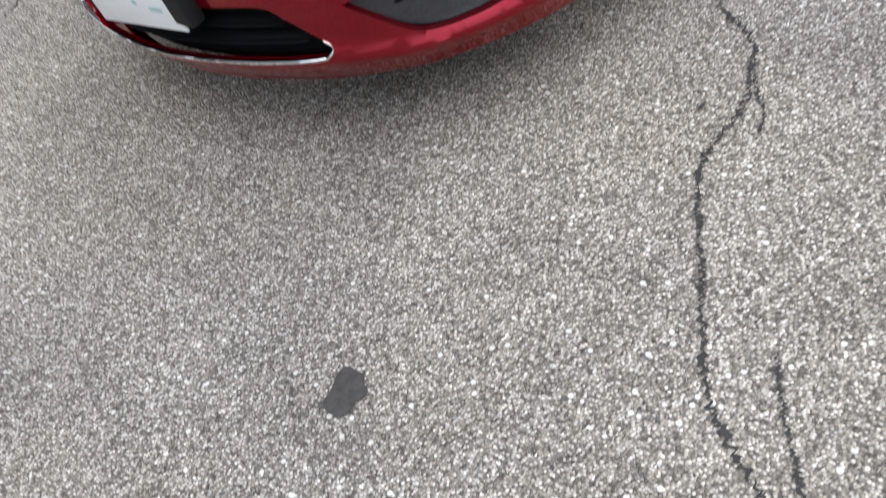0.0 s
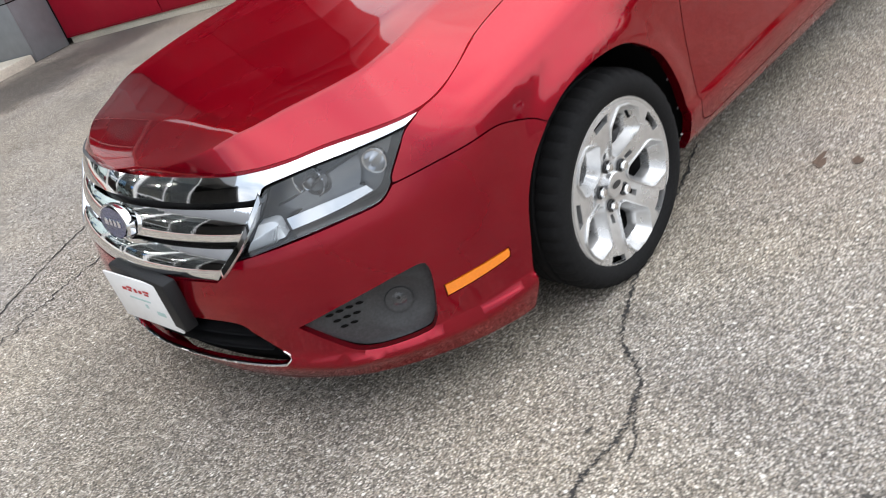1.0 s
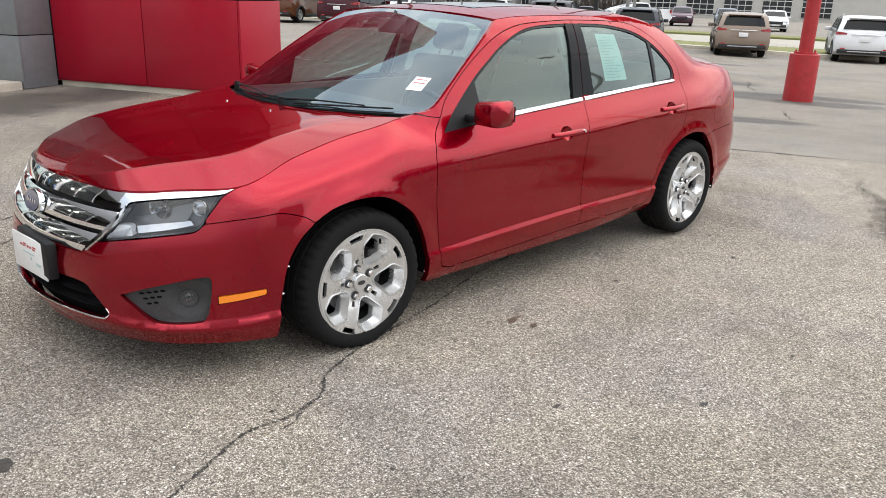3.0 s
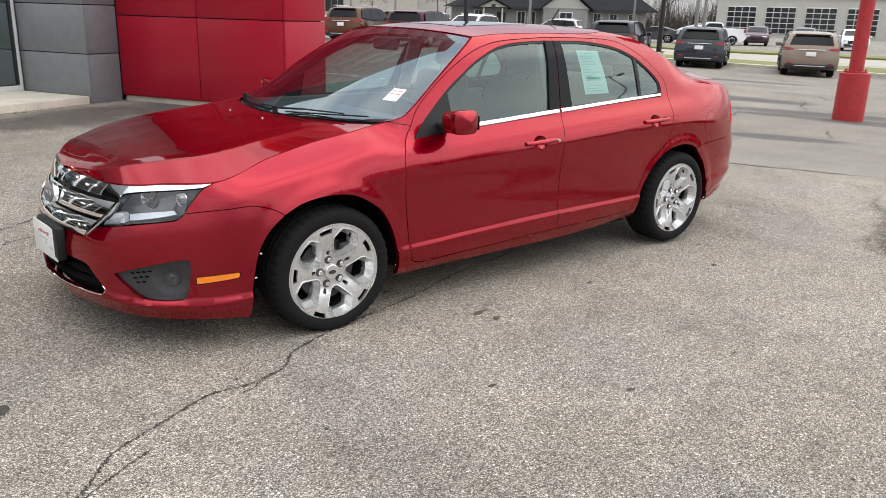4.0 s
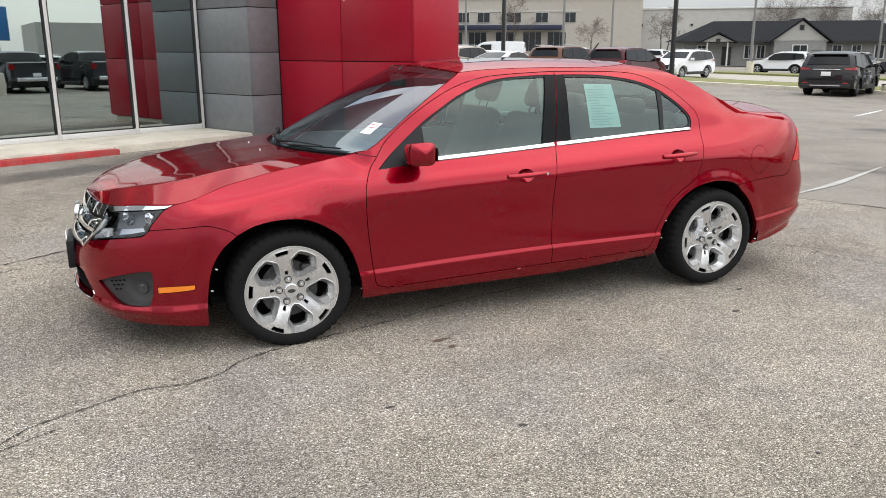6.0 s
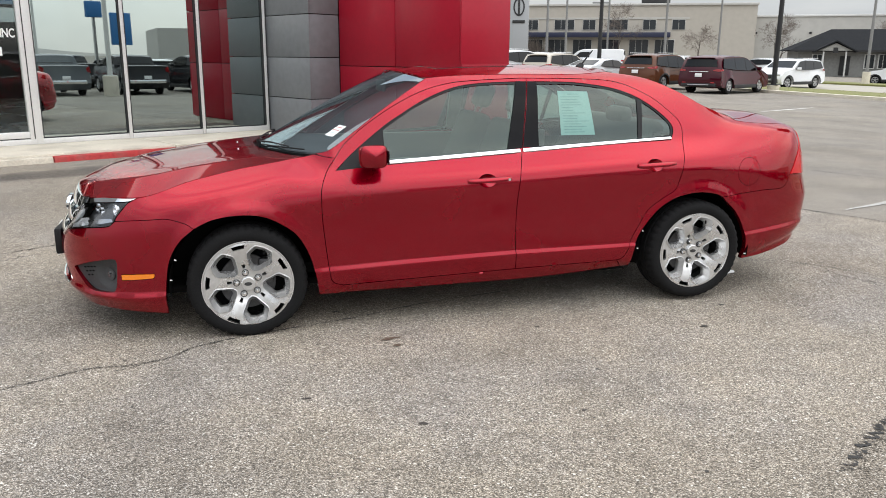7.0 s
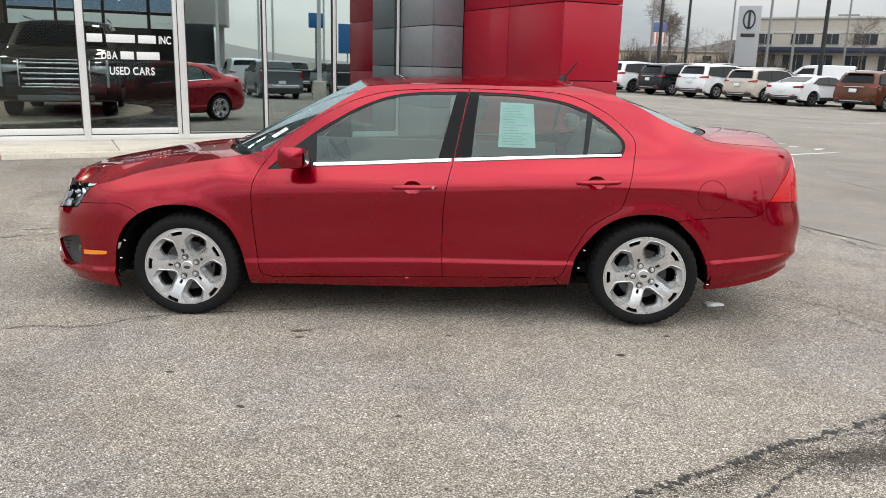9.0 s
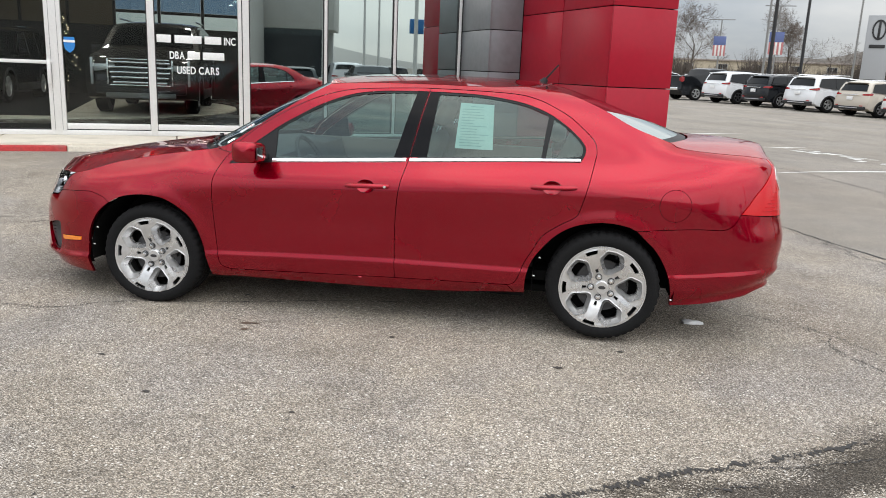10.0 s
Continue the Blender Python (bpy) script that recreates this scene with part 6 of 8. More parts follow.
KINDS = {
    # rear overhang to front overhang outline over the top, window base line, belt, width
    "suv": dict(top=[(-0.93, 0.40), (-0.96, 0.58), (-0.94, 0.74), (-0.90, 0.98), (-0.83, 1.16), (-0.64, 1.56), (-0.50, 1.64), (-0.1, 1.69), (0.7, 1.70), (1.35, 1.66), (1.62, 1.60), (2.25, 1.16), (2.50, 1.09), (3.15, 1.00), (3.42, 0.90), (3.54, 0.72), (3.57, 0.50), (3.50, 0.30)], wb=2.70, belt=1.02, side=[[(-0.62, 1.16), (-0.46, 1.53), (0.30, 1.58), (0.30, 1.08)], [(0.36, 1.08), (0.36, 1.58), (1.08, 1.59), (1.14, 1.05)], [(1.20, 1.05), (1.14, 1.58), (1.55, 1.53), (2.05, 1.14), (2.02, 1.07)]], rear=(5, 4, 0.62), screen=(10, 11, 0.66), wide=1.86),
    "minivan": dict(top=[(-0.98, 0.38), (-1.03, 0.55), (-1.0, 0.75), (-0.98, 1.05), (-0.93, 1.20), (-0.80, 1.62), (-0.62, 1.71), (0.1, 1.77), (1.1, 1.77), (1.65, 1.72), (1.95, 1.62), (2.85, 1.12), (3.05, 1.05), (3.65, 0.93), (3.92, 0.80), (4.02, 0.62), (4.04, 0.45), (3.96, 0.27)], wb=3.08, belt=1.04, side=[[(-0.66, 1.18), (-0.52, 1.60), (0.45, 1.64), (0.45, 1.10)], [(0.51, 1.10), (0.51, 1.64), (1.42, 1.65), (1.48, 1.07)], [(1.54, 1.07), (1.48, 1.64), (1.88, 1.57), (2.62, 1.13), (2.58, 1.06)]], rear=(5, 4, 0.68), screen=(10, 11, 0.72), wide=2.0),
    "sedan": dict(top=[(-0.98, 0.34), (-1.04, 0.55), (-1.02, 0.75), (-0.98, 0.98), (-0.92, 1.05), (-0.45, 1.09), (0.30, 1.37), (0.65, 1.43), (1.2, 1.44), (1.45, 1.41), (1.62, 1.36), (2.30, 1.02), (2.5, 0.98), (3.2, 0.86), (3.50, 0.74), (3.62, 0.58), (3.64, 0.42), (3.55, 0.24)], wb=2.80, belt=0.95, side=[[(-0.05, 1.06), (0.38, 1.31), (0.95, 1.36), (0.95, 1.02)], [(1.01, 1.02), (1.01, 1.36), (1.52, 1.32), (2.05, 1.02), (2.02, 0.98)]], rear=(6, 5, 0.58), screen=(10, 11, 0.62), wide=1.82),
    "pickup": dict(top=[(-1.18, 0.55), (-1.22, 0.62), (-1.18, 0.75), (-1.18, 1.40), (-1.14, 1.43), (-0.40, 1.44), (0.70, 1.46), (0.84, 1.86), (1.00, 1.92), (1.6, 1.94), (2.10, 1.90), (2.55, 1.48), (2.75, 1.42), (3.95, 1.36), (4.20, 1.22), (4.26, 0.90), (4.26, 0.62), (4.18, 0.45)], wb=3.55, belt=1.30, side=[[(0.86, 1.44), (0.96, 1.80), (1.42, 1.82), (1.42, 1.40)], [(1.48, 1.40), (1.48, 1.82), (2.02, 1.81), (2.40, 1.48), (2.36, 1.38)]], rear=(8, 6, 0.66), screen=(10, 11, 0.70), wide=2.03),
    "van": dict(top=[(-0.98, 0.45), (-1.02, 0.6), (-1.0, 0.9), (-0.98, 1.4), (-0.96, 1.6), (-0.92, 1.95), (-0.80, 2.05), (0.5, 2.08), (1.6, 2.07), (2.1, 2.03), (2.4, 1.92), (3.05, 1.25), (3.2, 1.18), (3.75, 1.02), (3.95, 0.85), (4.0, 0.65), (4.0, 0.5), (3.92, 0.32)], wb=3.3, belt=1.2, side=[[(1.55, 1.25), (1.5, 1.85), (2.2, 1.82), (2.8, 1.27), (2.76, 1.2)]], rear=(5, 4, 0.7), screen=(10, 11, 0.75), wide=2.0),
}


def vehicle_wheel(parent, x, y, r, sign, dark):
    w = new("wheel")
    w.parent, w.location = parent, (x, y, r)
    if sign > 0:
        w.rotation_euler = (0, 0, math.pi)
    bm = bmesh.new()
    add_lathe(bm, [(0.62 * r, -0.04), (0.72 * r, -0.055), (0.9 * r, -0.05), (r, -0.02), (r, 0.16), (0.7 * r, 0.19)], 36)
    part("tyre", bm, M_RUBBER, w)
    bm = bmesh.new()
    add_lathe(bm, [(0.64 * r, -0.045), (0.60 * r, -0.05), (0.56 * r, -0.02), (0.55 * r, 0.12)], 32)
    for i in range(5):
        a = 2 * math.pi * i / 5 + 0.3
        for d in (-0.12, 0.12):
            m = Matrix.Translation((0, -0.025, 0)) @ Matrix.Rotation(-(a + d), 4, "Y")
            add_box(bm, (0.32 * r, 0, 0), (0.58 * r, 0.03, 0.07 * r), 0.0, m)
    add_lathe(bm, [(0.16 * r, 0.01), (0.15 * r, -0.045), (0.001, -0.05)], 16)
    part("rim", bm, M_DRIM if dark else M_VRIM, w)
    # black disc stands in for the shade behind the spokes
    bm = bmesh.new()
    add_lathe(bm, [(0.56 * r, 0.04), (0.001, 0.05)], 24)
    part("brake_shadow", bm, M_LINER, w)


def vehicle(kind, rgb, x, y, heading, label, name="parked_suv", category="car", scale=1.0, dark_rims=False, group="parked cars", detail=True):
    k = KINDS[kind]
    v = thing(name, label, category, Matrix.Translation((x, y, ground_z(x, y))) @ Matrix.Rotation(radians(heading), 4, "Z") @ Matrix.Diagonal((scale, scale * 1.04, scale * 0.955, 1)), group)
    wb, r = k["wb"], 0.36 if kind != "pickup" else 0.42
    top, W = k["top"], k["wide"] / 2
    n_top = len(top)
    ar = r + 0.065
    x0, x1 = top[0][0], top[-1][0]
    bottom = [(x1 - 0.12, 0.26)]
    bottom += [(wb + ar * math.cos(a), r * 0.86 + ar * math.sin(a)) for a in np.linspace(-0.12, math.pi + 0.12, 13)]
    bottom += [(wb - ar - 0.06, 0.25), (ar + 0.06, 0.25)]
    bottom += [(ar * math.cos(a), r * 0.86 + ar * math.sin(a)) for a in np.linspace(-0.12, math.pi + 0.12, 13)]
    bottom += [(x0 + 0.2, 0.30)]
    loop = list(top) + bottom
    roof = max(p[1] for p in top)

    def half(z):
        b = k["belt"]
        if z > b:
            return W * (0.975 - 0.17 * ((z - b) / (roof - b)) ** 1.15)
        return W * (1.0 - 0.035 * ((b - z) / b) ** 2 - 0.025 * smoothstep(b - 0.25, b, z))

    mid_x = (x0 + x1) / 2

    def skin(px, pz, u):
        h = half(pz)
        e = abs(u)
        lo = x1 if px > mid_x else x0
        near = 1 - min(1.0, abs(px - lo) / 0.55)
        fx = px - (0.16 if px > mid_x else -0.11) * (e ** 3.2) * max(0, near)
        fz = pz - (0.055 if pz > k["belt"] + 0.3 else 0.02) * e ** 3.5 * (1 if pz > k["belt"] else 0)
        return Vector((fx, h * u, fz))

    us = [-1, -0.985, -0.93, -0.75, -0.5, -0.25, 0, 0.25, 0.5, 0.75, 0.93, 0.985, 1]
    bm = bmesh.new()
    rows = []
    for u in us:
        row = []
        for px, pz in loop:
            p = skin(px, pz, u)
            row.append(p)
        rows.append(row)
    vs = add_grid(bm, rows, close=True)
    for side in (vs[0], vs[-1]):
        f = bm.faces.new(side if side is vs[-1] else side[::-1])
    bmesh.ops.triangulate(bm, faces=[f for f in bm.faces if len(f.verts) > 4])
    bmesh.ops.recalc_face_normals(bm, faces=bm.faces)
    M = vehicle_paint(rgb)
    part("body", bm, M, v, angle=40)

    def plate_on(nm, pts3, mat, lab=""):
        bm = bmesh.new()
        f = bm.faces.new([bm.verts.new(p) for p in pts3])
        r_ = bmesh.ops.extrude_face_region(bm, geom=[f])
        f.normal_update()
        nrm = f.normal.copy()
        bmesh.ops.translate(bm, vec=-nrm * 0.02, verts=[q for q in r_["geom"] if isinstance(q, bmesh.types.BMVert)])
        bmesh.ops.recalc_face_normals(bm, faces=bm.faces)
        return part(nm, bm, mat, v, lab)

    def rear_x(z):
        return float(np.interp(z, [p[1] for p in top[1:5]], [p[0] for p in top[1:5]]))

    for s in (1, -1):
        first, last = k["side"][0], k["side"][-1]
        band = [first[0]] + [p for w in k["side"] for p in w[1:3]] + ([last[3]] if len(last) > 4 else []) + [last[-1]] + [p for w in k["side"][::-1][1:] for p in (w[-1], w[0])][:-1]
        plate_on("window_band", [(px, s * (half(pz) + 0.002), pz) for px, pz in band], M_BLACKTRIM)
        for w in k["side"]:
            plate_on("side_window", [(px, s * (half(pz) + 0.006), pz) for px, pz in w], M_VGLASS)
        for nm, (a, b, hw), shift in (("rear_window", k["rear"], -0.012), ("windscreen", k["screen"], 0.012)):
            if s == 1:
                pa, pb = top[a], top[b]
                bm = bmesh.new()
                rows = []
                for f in (0.08, 0.36, 0.64, 0.92):
                    px, pz = lerp(pa[0], pb[0], f), lerp(pa[1], pb[1], f)
                    w = (hw + 0.10 * f) / half(pz)
                    rows.append([skin(px, pz, w * c) + Vector((shift * 1.3, 0, 0.012)) for c in (-1, -0.8, -0.5, 0, 0.5, 0.8, 1)])
                add_grid(bm, rows)
                part(nm, bm, M_VGLASS, v)
        if kind in ("suv", "minivan", "van", "sedan", "pickup"):
            zt = {"suv": 1.04, "minivan": 1.08, "sedan": 0.88, "pickup": 1.22, "van": 1.2}[kind]
            tall = 0.34 if kind == "pickup" else 0.13
            wide_ = 0.16 if kind == "pickup" else 0.34
            bm = bmesh.new()
            rows = []
            for f in np.linspace(0, 1, 5):
                row = []
                for g in np.linspace(0, 1, 7):
                    z = zt + tall * (f - 0.5) * (0.45 + 0.55 * g) + 0.02 * g
                    row.append(skin(rear_x(z), z, s * lerp(1 - wide_ / W, 1.0, g)) + Vector((-0.014, 0, 0)))
                for back in (0.05, 0.16):
                    z = zt + tall * (f - 0.5) * (1.0 - 2.2 * back) + 0.02
                    p = skin(rear_x(z), z, s)
                    row.append(Vector((p.x + back, s * (half(z) + 0.012), z)))
                rows.append(row)
            add_grid(bm, rows)
            bmesh.ops.solidify(bm, geom=bm.faces[:], thickness=0.02)
            part("tail_lamp", bm, M_TAIL, v)
            zh = top[n_top - 4][1] - 0.10
            part("headlamp", box((top[n_top - 4][0] - 0.05, s * (W - 0.30), zh), (0.2, 0.40, 0.14), 0.03), M_HEAD, v)
        part("door_mirror", box((k["screen"] and top[11][0] - 0.28, s * (W + 0.09), k["belt"] + 0.12), (0.12, 0.2, 0.15), 0.03), M, v)
        part("sill_cladding", box((wb / 2, s * (half(0.36) - 0.01), 0.33), (wb - 2 * ar - 0.02, 0.06, 0.17), 0.012), M_CLADDING, v)
        if kind == "suv":
            part("roof_rail", box((0.45, s * (half(1.62) - 0.05), roof + 0.015), (1.5, 0.03, 0.03), 0.01), M_CHROME if not dark_rims else M_BLACKTRIM, v)
        for wx in (0, wb):
            if kind == "suv":
                bm = bmesh.new()
                rows = []
                for a in np.linspace(-0.1, math.pi + 0.1, 19):
                    ring = []
                    for q, o in ((ar - 0.012, 0.0), (ar - 0.012, 0.014), (ar + 0.05, 0.014), (ar + 0.055, 0.0)):
                        pz = r * 0.86 + q * math.sin(a)
                        ring.append((wx + q * math.cos(a), s * (half(pz) + o), pz))
                    rows.append(ring)
                add_grid(bm, rows)
                part("arch_trim", bm, M_CLADDING, v)
            vehicle_wheel(v, wx, s * (W - 0.10), r, s, dark_rims)
    part("rear_bumper", box((x0 + 0.02, 0, 0.41 if kind != "pickup" else 0.66), (0.15, 1.62, 0.15 if kind != "pickup" else 0.18), 0.03), M_CHROME if kind == "pickup" else M_CLADDING, v)
    if kind != "pickup":
        part("skid_strip", box((x0 - 0.06, 0, 0.42), (0.03, 1.0, 0.035), 0.01), M_VRIM, v)
        for s in (1, -1):
            part("rear_reflector", box((x0 - 0.045, s * 0.66, 0.52), (0.03, 0.16, 0.04), 0.008), M_TAIL, v)
    part("front_bumper", box((x1 - 0.02, 0, 0.46), (0.16, 1.5, 0.2), 0.03), M_CLADDING, v)
    part("grille", box((top[n_top - 3][0] - 0.01, 0, 0.70), (0.08, 1.0, 0.24), 0.02), M_CLADDING, v)
    part("number_plate", box((top[2][0] - 0.03, 0, 0.86 if kind != "sedan" else 0.74), (0.03, 0.32, 0.16), 0.004), M_PLATE, v)
    if kind in ("suv", "minivan"):
        part("rear_trim", box((top[3][0] - 0.03, 0, 1.02), (0.03, 0.9, 0.03), 0.008), M_CHROME, v)
        part("roof_spoiler", box((top[5][0] - 0.02, 0, top[5][1] + 0.03), (0.2, 1.15, 0.03), 0.012), M, v)
    bm = box((wb / 2, 0, 0.36), (wb + 0.9, W * 1.5, 0.2))
    part("underbody", bm, M_LINER, v)
    return v


WHITE, SILVER, BLACK = (0.75, 0.76, 0.77), (0.5, 0.5, 0.5), (0.01, 0.011, 0.013)
HEAD = 28
vehicle("suv", (0.24, 0.185, 0.145), 26.6, 10.2, 30, "small tan crossover parked at the kerb", dark_rims=True, scale=0.96)
vehicle("suv", (0.035, 0.040, 0.048), 25.6, 14.0, HEAD, "slate grey compact crossover parked at the kerb", scale=0.94, dark_rims=True)
vehicle("suv", (0.022, 0.021, 0.022), 24.3, 17.2, HEAD, "dark grey crossover beside a black lamp post", dark_rims=True)
vehicle("minivan", (0.050, 0.004, 0.010), 20.8, 26.3, 29, "dark maroon minivan with chrome trim", "parked_minivan", "van", 0.98)
vehicle("suv", (0.10, 0.034, 0.014), 19.3, 29.2, HEAD, "copper brown large crossover with roof rails", scale=1.03)
vehicle("sedan", WHITE, 17.2, 31.4, HEAD, "white sports saloon with dark wheels", "parked_saloon", "car", 1.0, True)
vehicle("suv", (0.52, 0.47, 0.40), 15.7, 33.1, HEAD, "pale champagne crossover parked in the row", scale=0.98)
vehicle("suv", WHITE, 14.1, 35.3, HEAD, "large white crossover parked in the row", scale=1.05)
vehicle("suv", BLACK, 12.5, 37.4, HEAD, "black crossover parked in the row", scale=1.0)
vehicle("suv", WHITE, 10.9, 39.6, HEAD, "white crossover with red tail lamps", scale=1.04, dark_rims=True)
vehicle("pickup", BLACK, 9.2, 43.0, HEAD, "black pickup truck parked in the row", "pickup_truck", "truck")
for kind, rgb, x, y, label, nm in (("suv", WHITE, 17.0, 47.5, "white crossover in the second row", "parked_suv"), ("suv", BLACK, 15.2, 50.0, "black crossover in the second row", "parked_suv"), ("sedan", WHITE, 13.4, 52.4, "white saloon in the second row", "parked_saloon"), ("suv", (0.52, 0.47, 0.40), 18.8, 45.2, "champagne crossover in the second row", "parked_suv"), ("suv", WHITE, 11.6, 54.8, "white crossover at the end of the second row", "parked_suv")):
    vehicle(kind, rgb, x, y, HEAD, label, nm, "car", dark_rims=True)
vehicle("suv", (0.70, 0.71, 0.72), 29.6, 7.0, 24, "white luxury crossover near the red sign post", scale=1.02)


# ---- marks on the asphalt ----
def ground_ribbon(name, line, width, mat, label, category, seed=1, jitter=0.35, wander=0.012, lift=0.004, smooth=True):
    rnd = random.Random(seed)
    pts = catmull(line, 30 if category == "crack" else 14) if len(line) > 2 else [tuple(lerp(a, b, i / 30) for a, b in zip(*line)) for i in range(31)]
    bm = bmesh.new()
    rows = []
    for i, (x, y) in enumerate(pts):
        a, b = pts[max(0, i - 1)], pts[min(len(pts) - 1, i + 1)]
        d = Vector((b[0] - a[0], b[1] - a[1], 0)).normalized()
        nrm = Vector((-d.y, d.x, 0))
        end = min(1.0, 0.25 + 0.06 * min(i, len(pts) - 1 - i))
        w = width * end * (1 + rnd.uniform(-jitter, jitter))
        if category == "crack":
            w *= 0.25 + 0.75 * abs(math.sin(0.23 * i + seed) * math.cos(0.091 * i + 2.0 * seed)) ** 0.6
        c = Vector((x, y, 0)) + nrm * rnd.uniform(-wander, wander)
        p, q = c + nrm * w / 2, c - nrm * w / 2
        rows.append([(p.x, p.y, ground_z(p.x, p.y) + lift), (q.x, q.y, ground_z(q.x, q.y) + lift)])
    add_grid(bm, rows)
    return tagged(finish(name, bm, mat), label, category, kind="structure")


CRACK = [(1.75, -0.40), (1.47, -0.47), (1.0, -0.58), (0.6, -0.73), (0.22, -0.83), (-0.10, -0.92), (-0.30, -1.01), (-0.40, -1.12), (-0.52, -1.17), (-0.62, -1.19), (-0.75, -1.18), (-0.86, -1.22), (-0.96, -1.27), (-1.06, -1.32), (-1.20, -1.39), (-1.28, -1.48), (-1.36, -1.58), (-1.48, -1.68), (-1.7, -1.85), (-2.1, -2.05)]
ground_ribbon("crack", CRACK, 0.0105, M_TAR, "dark winding crack in the asphalt", "crack", 2, 0.7, 0.007)
ground_ribbon("crack", [(-0.5, -1.17), (-0.56, -1.2), (-0.61, -1.235), (-0.68, -1.25)], 0.007, M_TAR, "thin branch of the asphalt crack", "crack", 3, 0.5, 0.004)
ground_ribbon("crack", [(-1.09, -1.45), (-1.15, -1.48), (-1.21, -1.515), (-1.28, -1.56), (-1.4, -1.64)], 0.008, M_TAR, "thin branch of the asphalt crack", "crack", 4, 0.5, 0.004)
ground_ribbon("joint", [(-6.0, -1.35), (-2.32, 0.74), (-1.45, 1.22), (-0.63, 1.80), (0.4, 2.4), (1.6, 3.0)], 0.014, M_TAR, "dark sealed joint across the asphalt", "crack", 5, 0.45, 0.012)
ground_ribbon("joint", [(-5.0, -1.1), (-2.4, 0.45), (-1.29, 1.13), (-0.79, 1.37), (0.2, 1.9)], 0.010, M_TAR, "dark crack beside the joint", "crack", 6, 0.5, 0.02)
for k, (x, y, w) in enumerate(((5.1, 2.55, 0.03), (8.55, 2.3, 0.016), (11.9, 4.2, 0.016), (15.5, 5.6, 0.02))):
    ground_ribbon("joint", [(x - 0.43 * s, y + 0.90 * s) for s in (12, 8, 4, 2, 0, -2, -4, -9)], w, M_TAR, "dark sealed joint across the asphalt", "crack", 10 + k, 0.4, 0.012)
ground_ribbon("crack", [(11.69, 3.97), (11.13, 3.63), (10.51, 3.36), (9.97, 3.12), (9.37, 2.93), (9.09, 2.78), (8.76, 2.54)], 0.022, M_TAR, "thin crack between two joints", "crack", 20, 0.5, 0.04)
ground_ribbon("crack", [(15.08, 4.65), (14.77, 4.24), (13.77, 3.82), (13.21, 3.45), (12.88, 3.25)], 0.03, M_TAR, "forked crack near the sign post", "crack", 24, 0.5, 0.03)
ground_ribbon("crack", [(17.45, 5.26), (16.97, 4.94), (16.15, 4.44)], 0.025, M_TAR, "short crack near the sign post", "crack", 25, 0.5, 0.03)
ground_ribbon("crack", [(10.11, 1.55), (9.46, 1.21), (9.16, 1.0)], 0.02, M_TAR, "short crack off a joint", "crack", 26, 0.5, 0.03)
ground_ribbon("crack", [(5.05, 2.7), (5.0, 2.5), (5.12, 2.32), (5.08, 2.1), (5.25, 1.9), (5.3, 1.6), (5.45, 1.4)], 0.02, M_TAR, "crumbled edge of the joint", "crack", 27, 0.6, 0.03)
ground_ribbon("crack", [(5.6, 9.0), (5.93, 8.21), (6.2, 7.4), (6.54, 6.58), (7.2, 5.6)], 0.013, M_TAR, "thin crack in the car park", "crack", 21, 0.5, 0.03)
ground_ribbon("crack", [(3.5, 0.11), (3.65, -0.08), (3.81, -0.15), (3.96, -0.23), (4.15, -0.4), (4.21, -0.49), (4.34, -0.74), (4.5, -1.1)], 0.009, M_TAR, "thin crack behind the car", "crack", 22, 0.5, 0.012)
ground_ribbon("crack", [(4.15, -0.4), (4.09, -0.59), (4.13, -0.75), (4.25, -0.98), (4.4, -1.3)], 0.008, M_TAR, "thin branching crack behind the car", "crack", 23, 0.5, 0.012)
ground_ribbon("crack", [(4.02, -0.25), (4.06, -0.5), (4.09, -0.71), (4.2, -1.0)], 0.006, M_TAR, "hairline crack behind the car", "crack", 28, 0.5, 0.012)

M_OIL = material("oil_stain", (0.042, 0.037, 0.032), rough=0.7, spread=0.35, grain=60, bump=0.6, bump_scale=125)
M_RUST = material("rusty_spot", (0.10, 0.066, 0.045), rough=0.9, spread=0.3, grain=90)


def blot(name, x, y, rx, ry, mat, label, seed, n=40, lift=0.004, rough=0.22):
    rnd = random.Random(seed)
    ph = [rnd.uniform(0, 6.28) for _ in range(6)]
    bm = bmesh.new()
    vs = []
    for i in range(n):
        a = 2 * math.pi * i / n
        r = 1 + rough * sum(math.sin((k + 2) * a + ph[k]) / (k + 1.5) for k in range(6))
        px, py = x + rx * r * math.cos(a), y + ry * r * math.sin(a)
        vs.append(bm.verts.new((px, py, ground_z(px, py) + lift)))
    bm.faces.new(vs)
    return tagged(finish(name, bm, mat), label, "stain", kind="structure")


blot("stain", -1.468, -0.858, 0.042, 0.040, M_OIL, "dark round oil spot on the asphalt", 1)
blot("stain", 0.742, -1.238, 0.022, 0.017, M_RUST, "small brown spot on the asphalt", 2)
blot("stain", 0.72, -1.13, 0.045, 0.018, M_RUST, "faint rusty mark on the asphalt", 22, rough=0.5)
blot("stain", 2.512, -1.37, 0.022, 0.014, M_OIL, "small dark spot on the asphalt", 3)
blot("stain", 2.85, -1.04, 0.018, 0.012, M_OIL, "small dark spot on the asphalt", 4)
for i, (px, py, r) in enumerate(((0.21, -1.79, 0.018), (0.66, -2.16, 0.02), (1.37, -2.21, 0.014), (1.58, -1.14, 0.018), (0.5, -0.6, 0.02))):
    blot("stain", px, py, r, r * 0.5, M_OIL, "small dark pit in the asphalt", 60 + i, 18, rough=0.35)
rnd = random.Random(9)
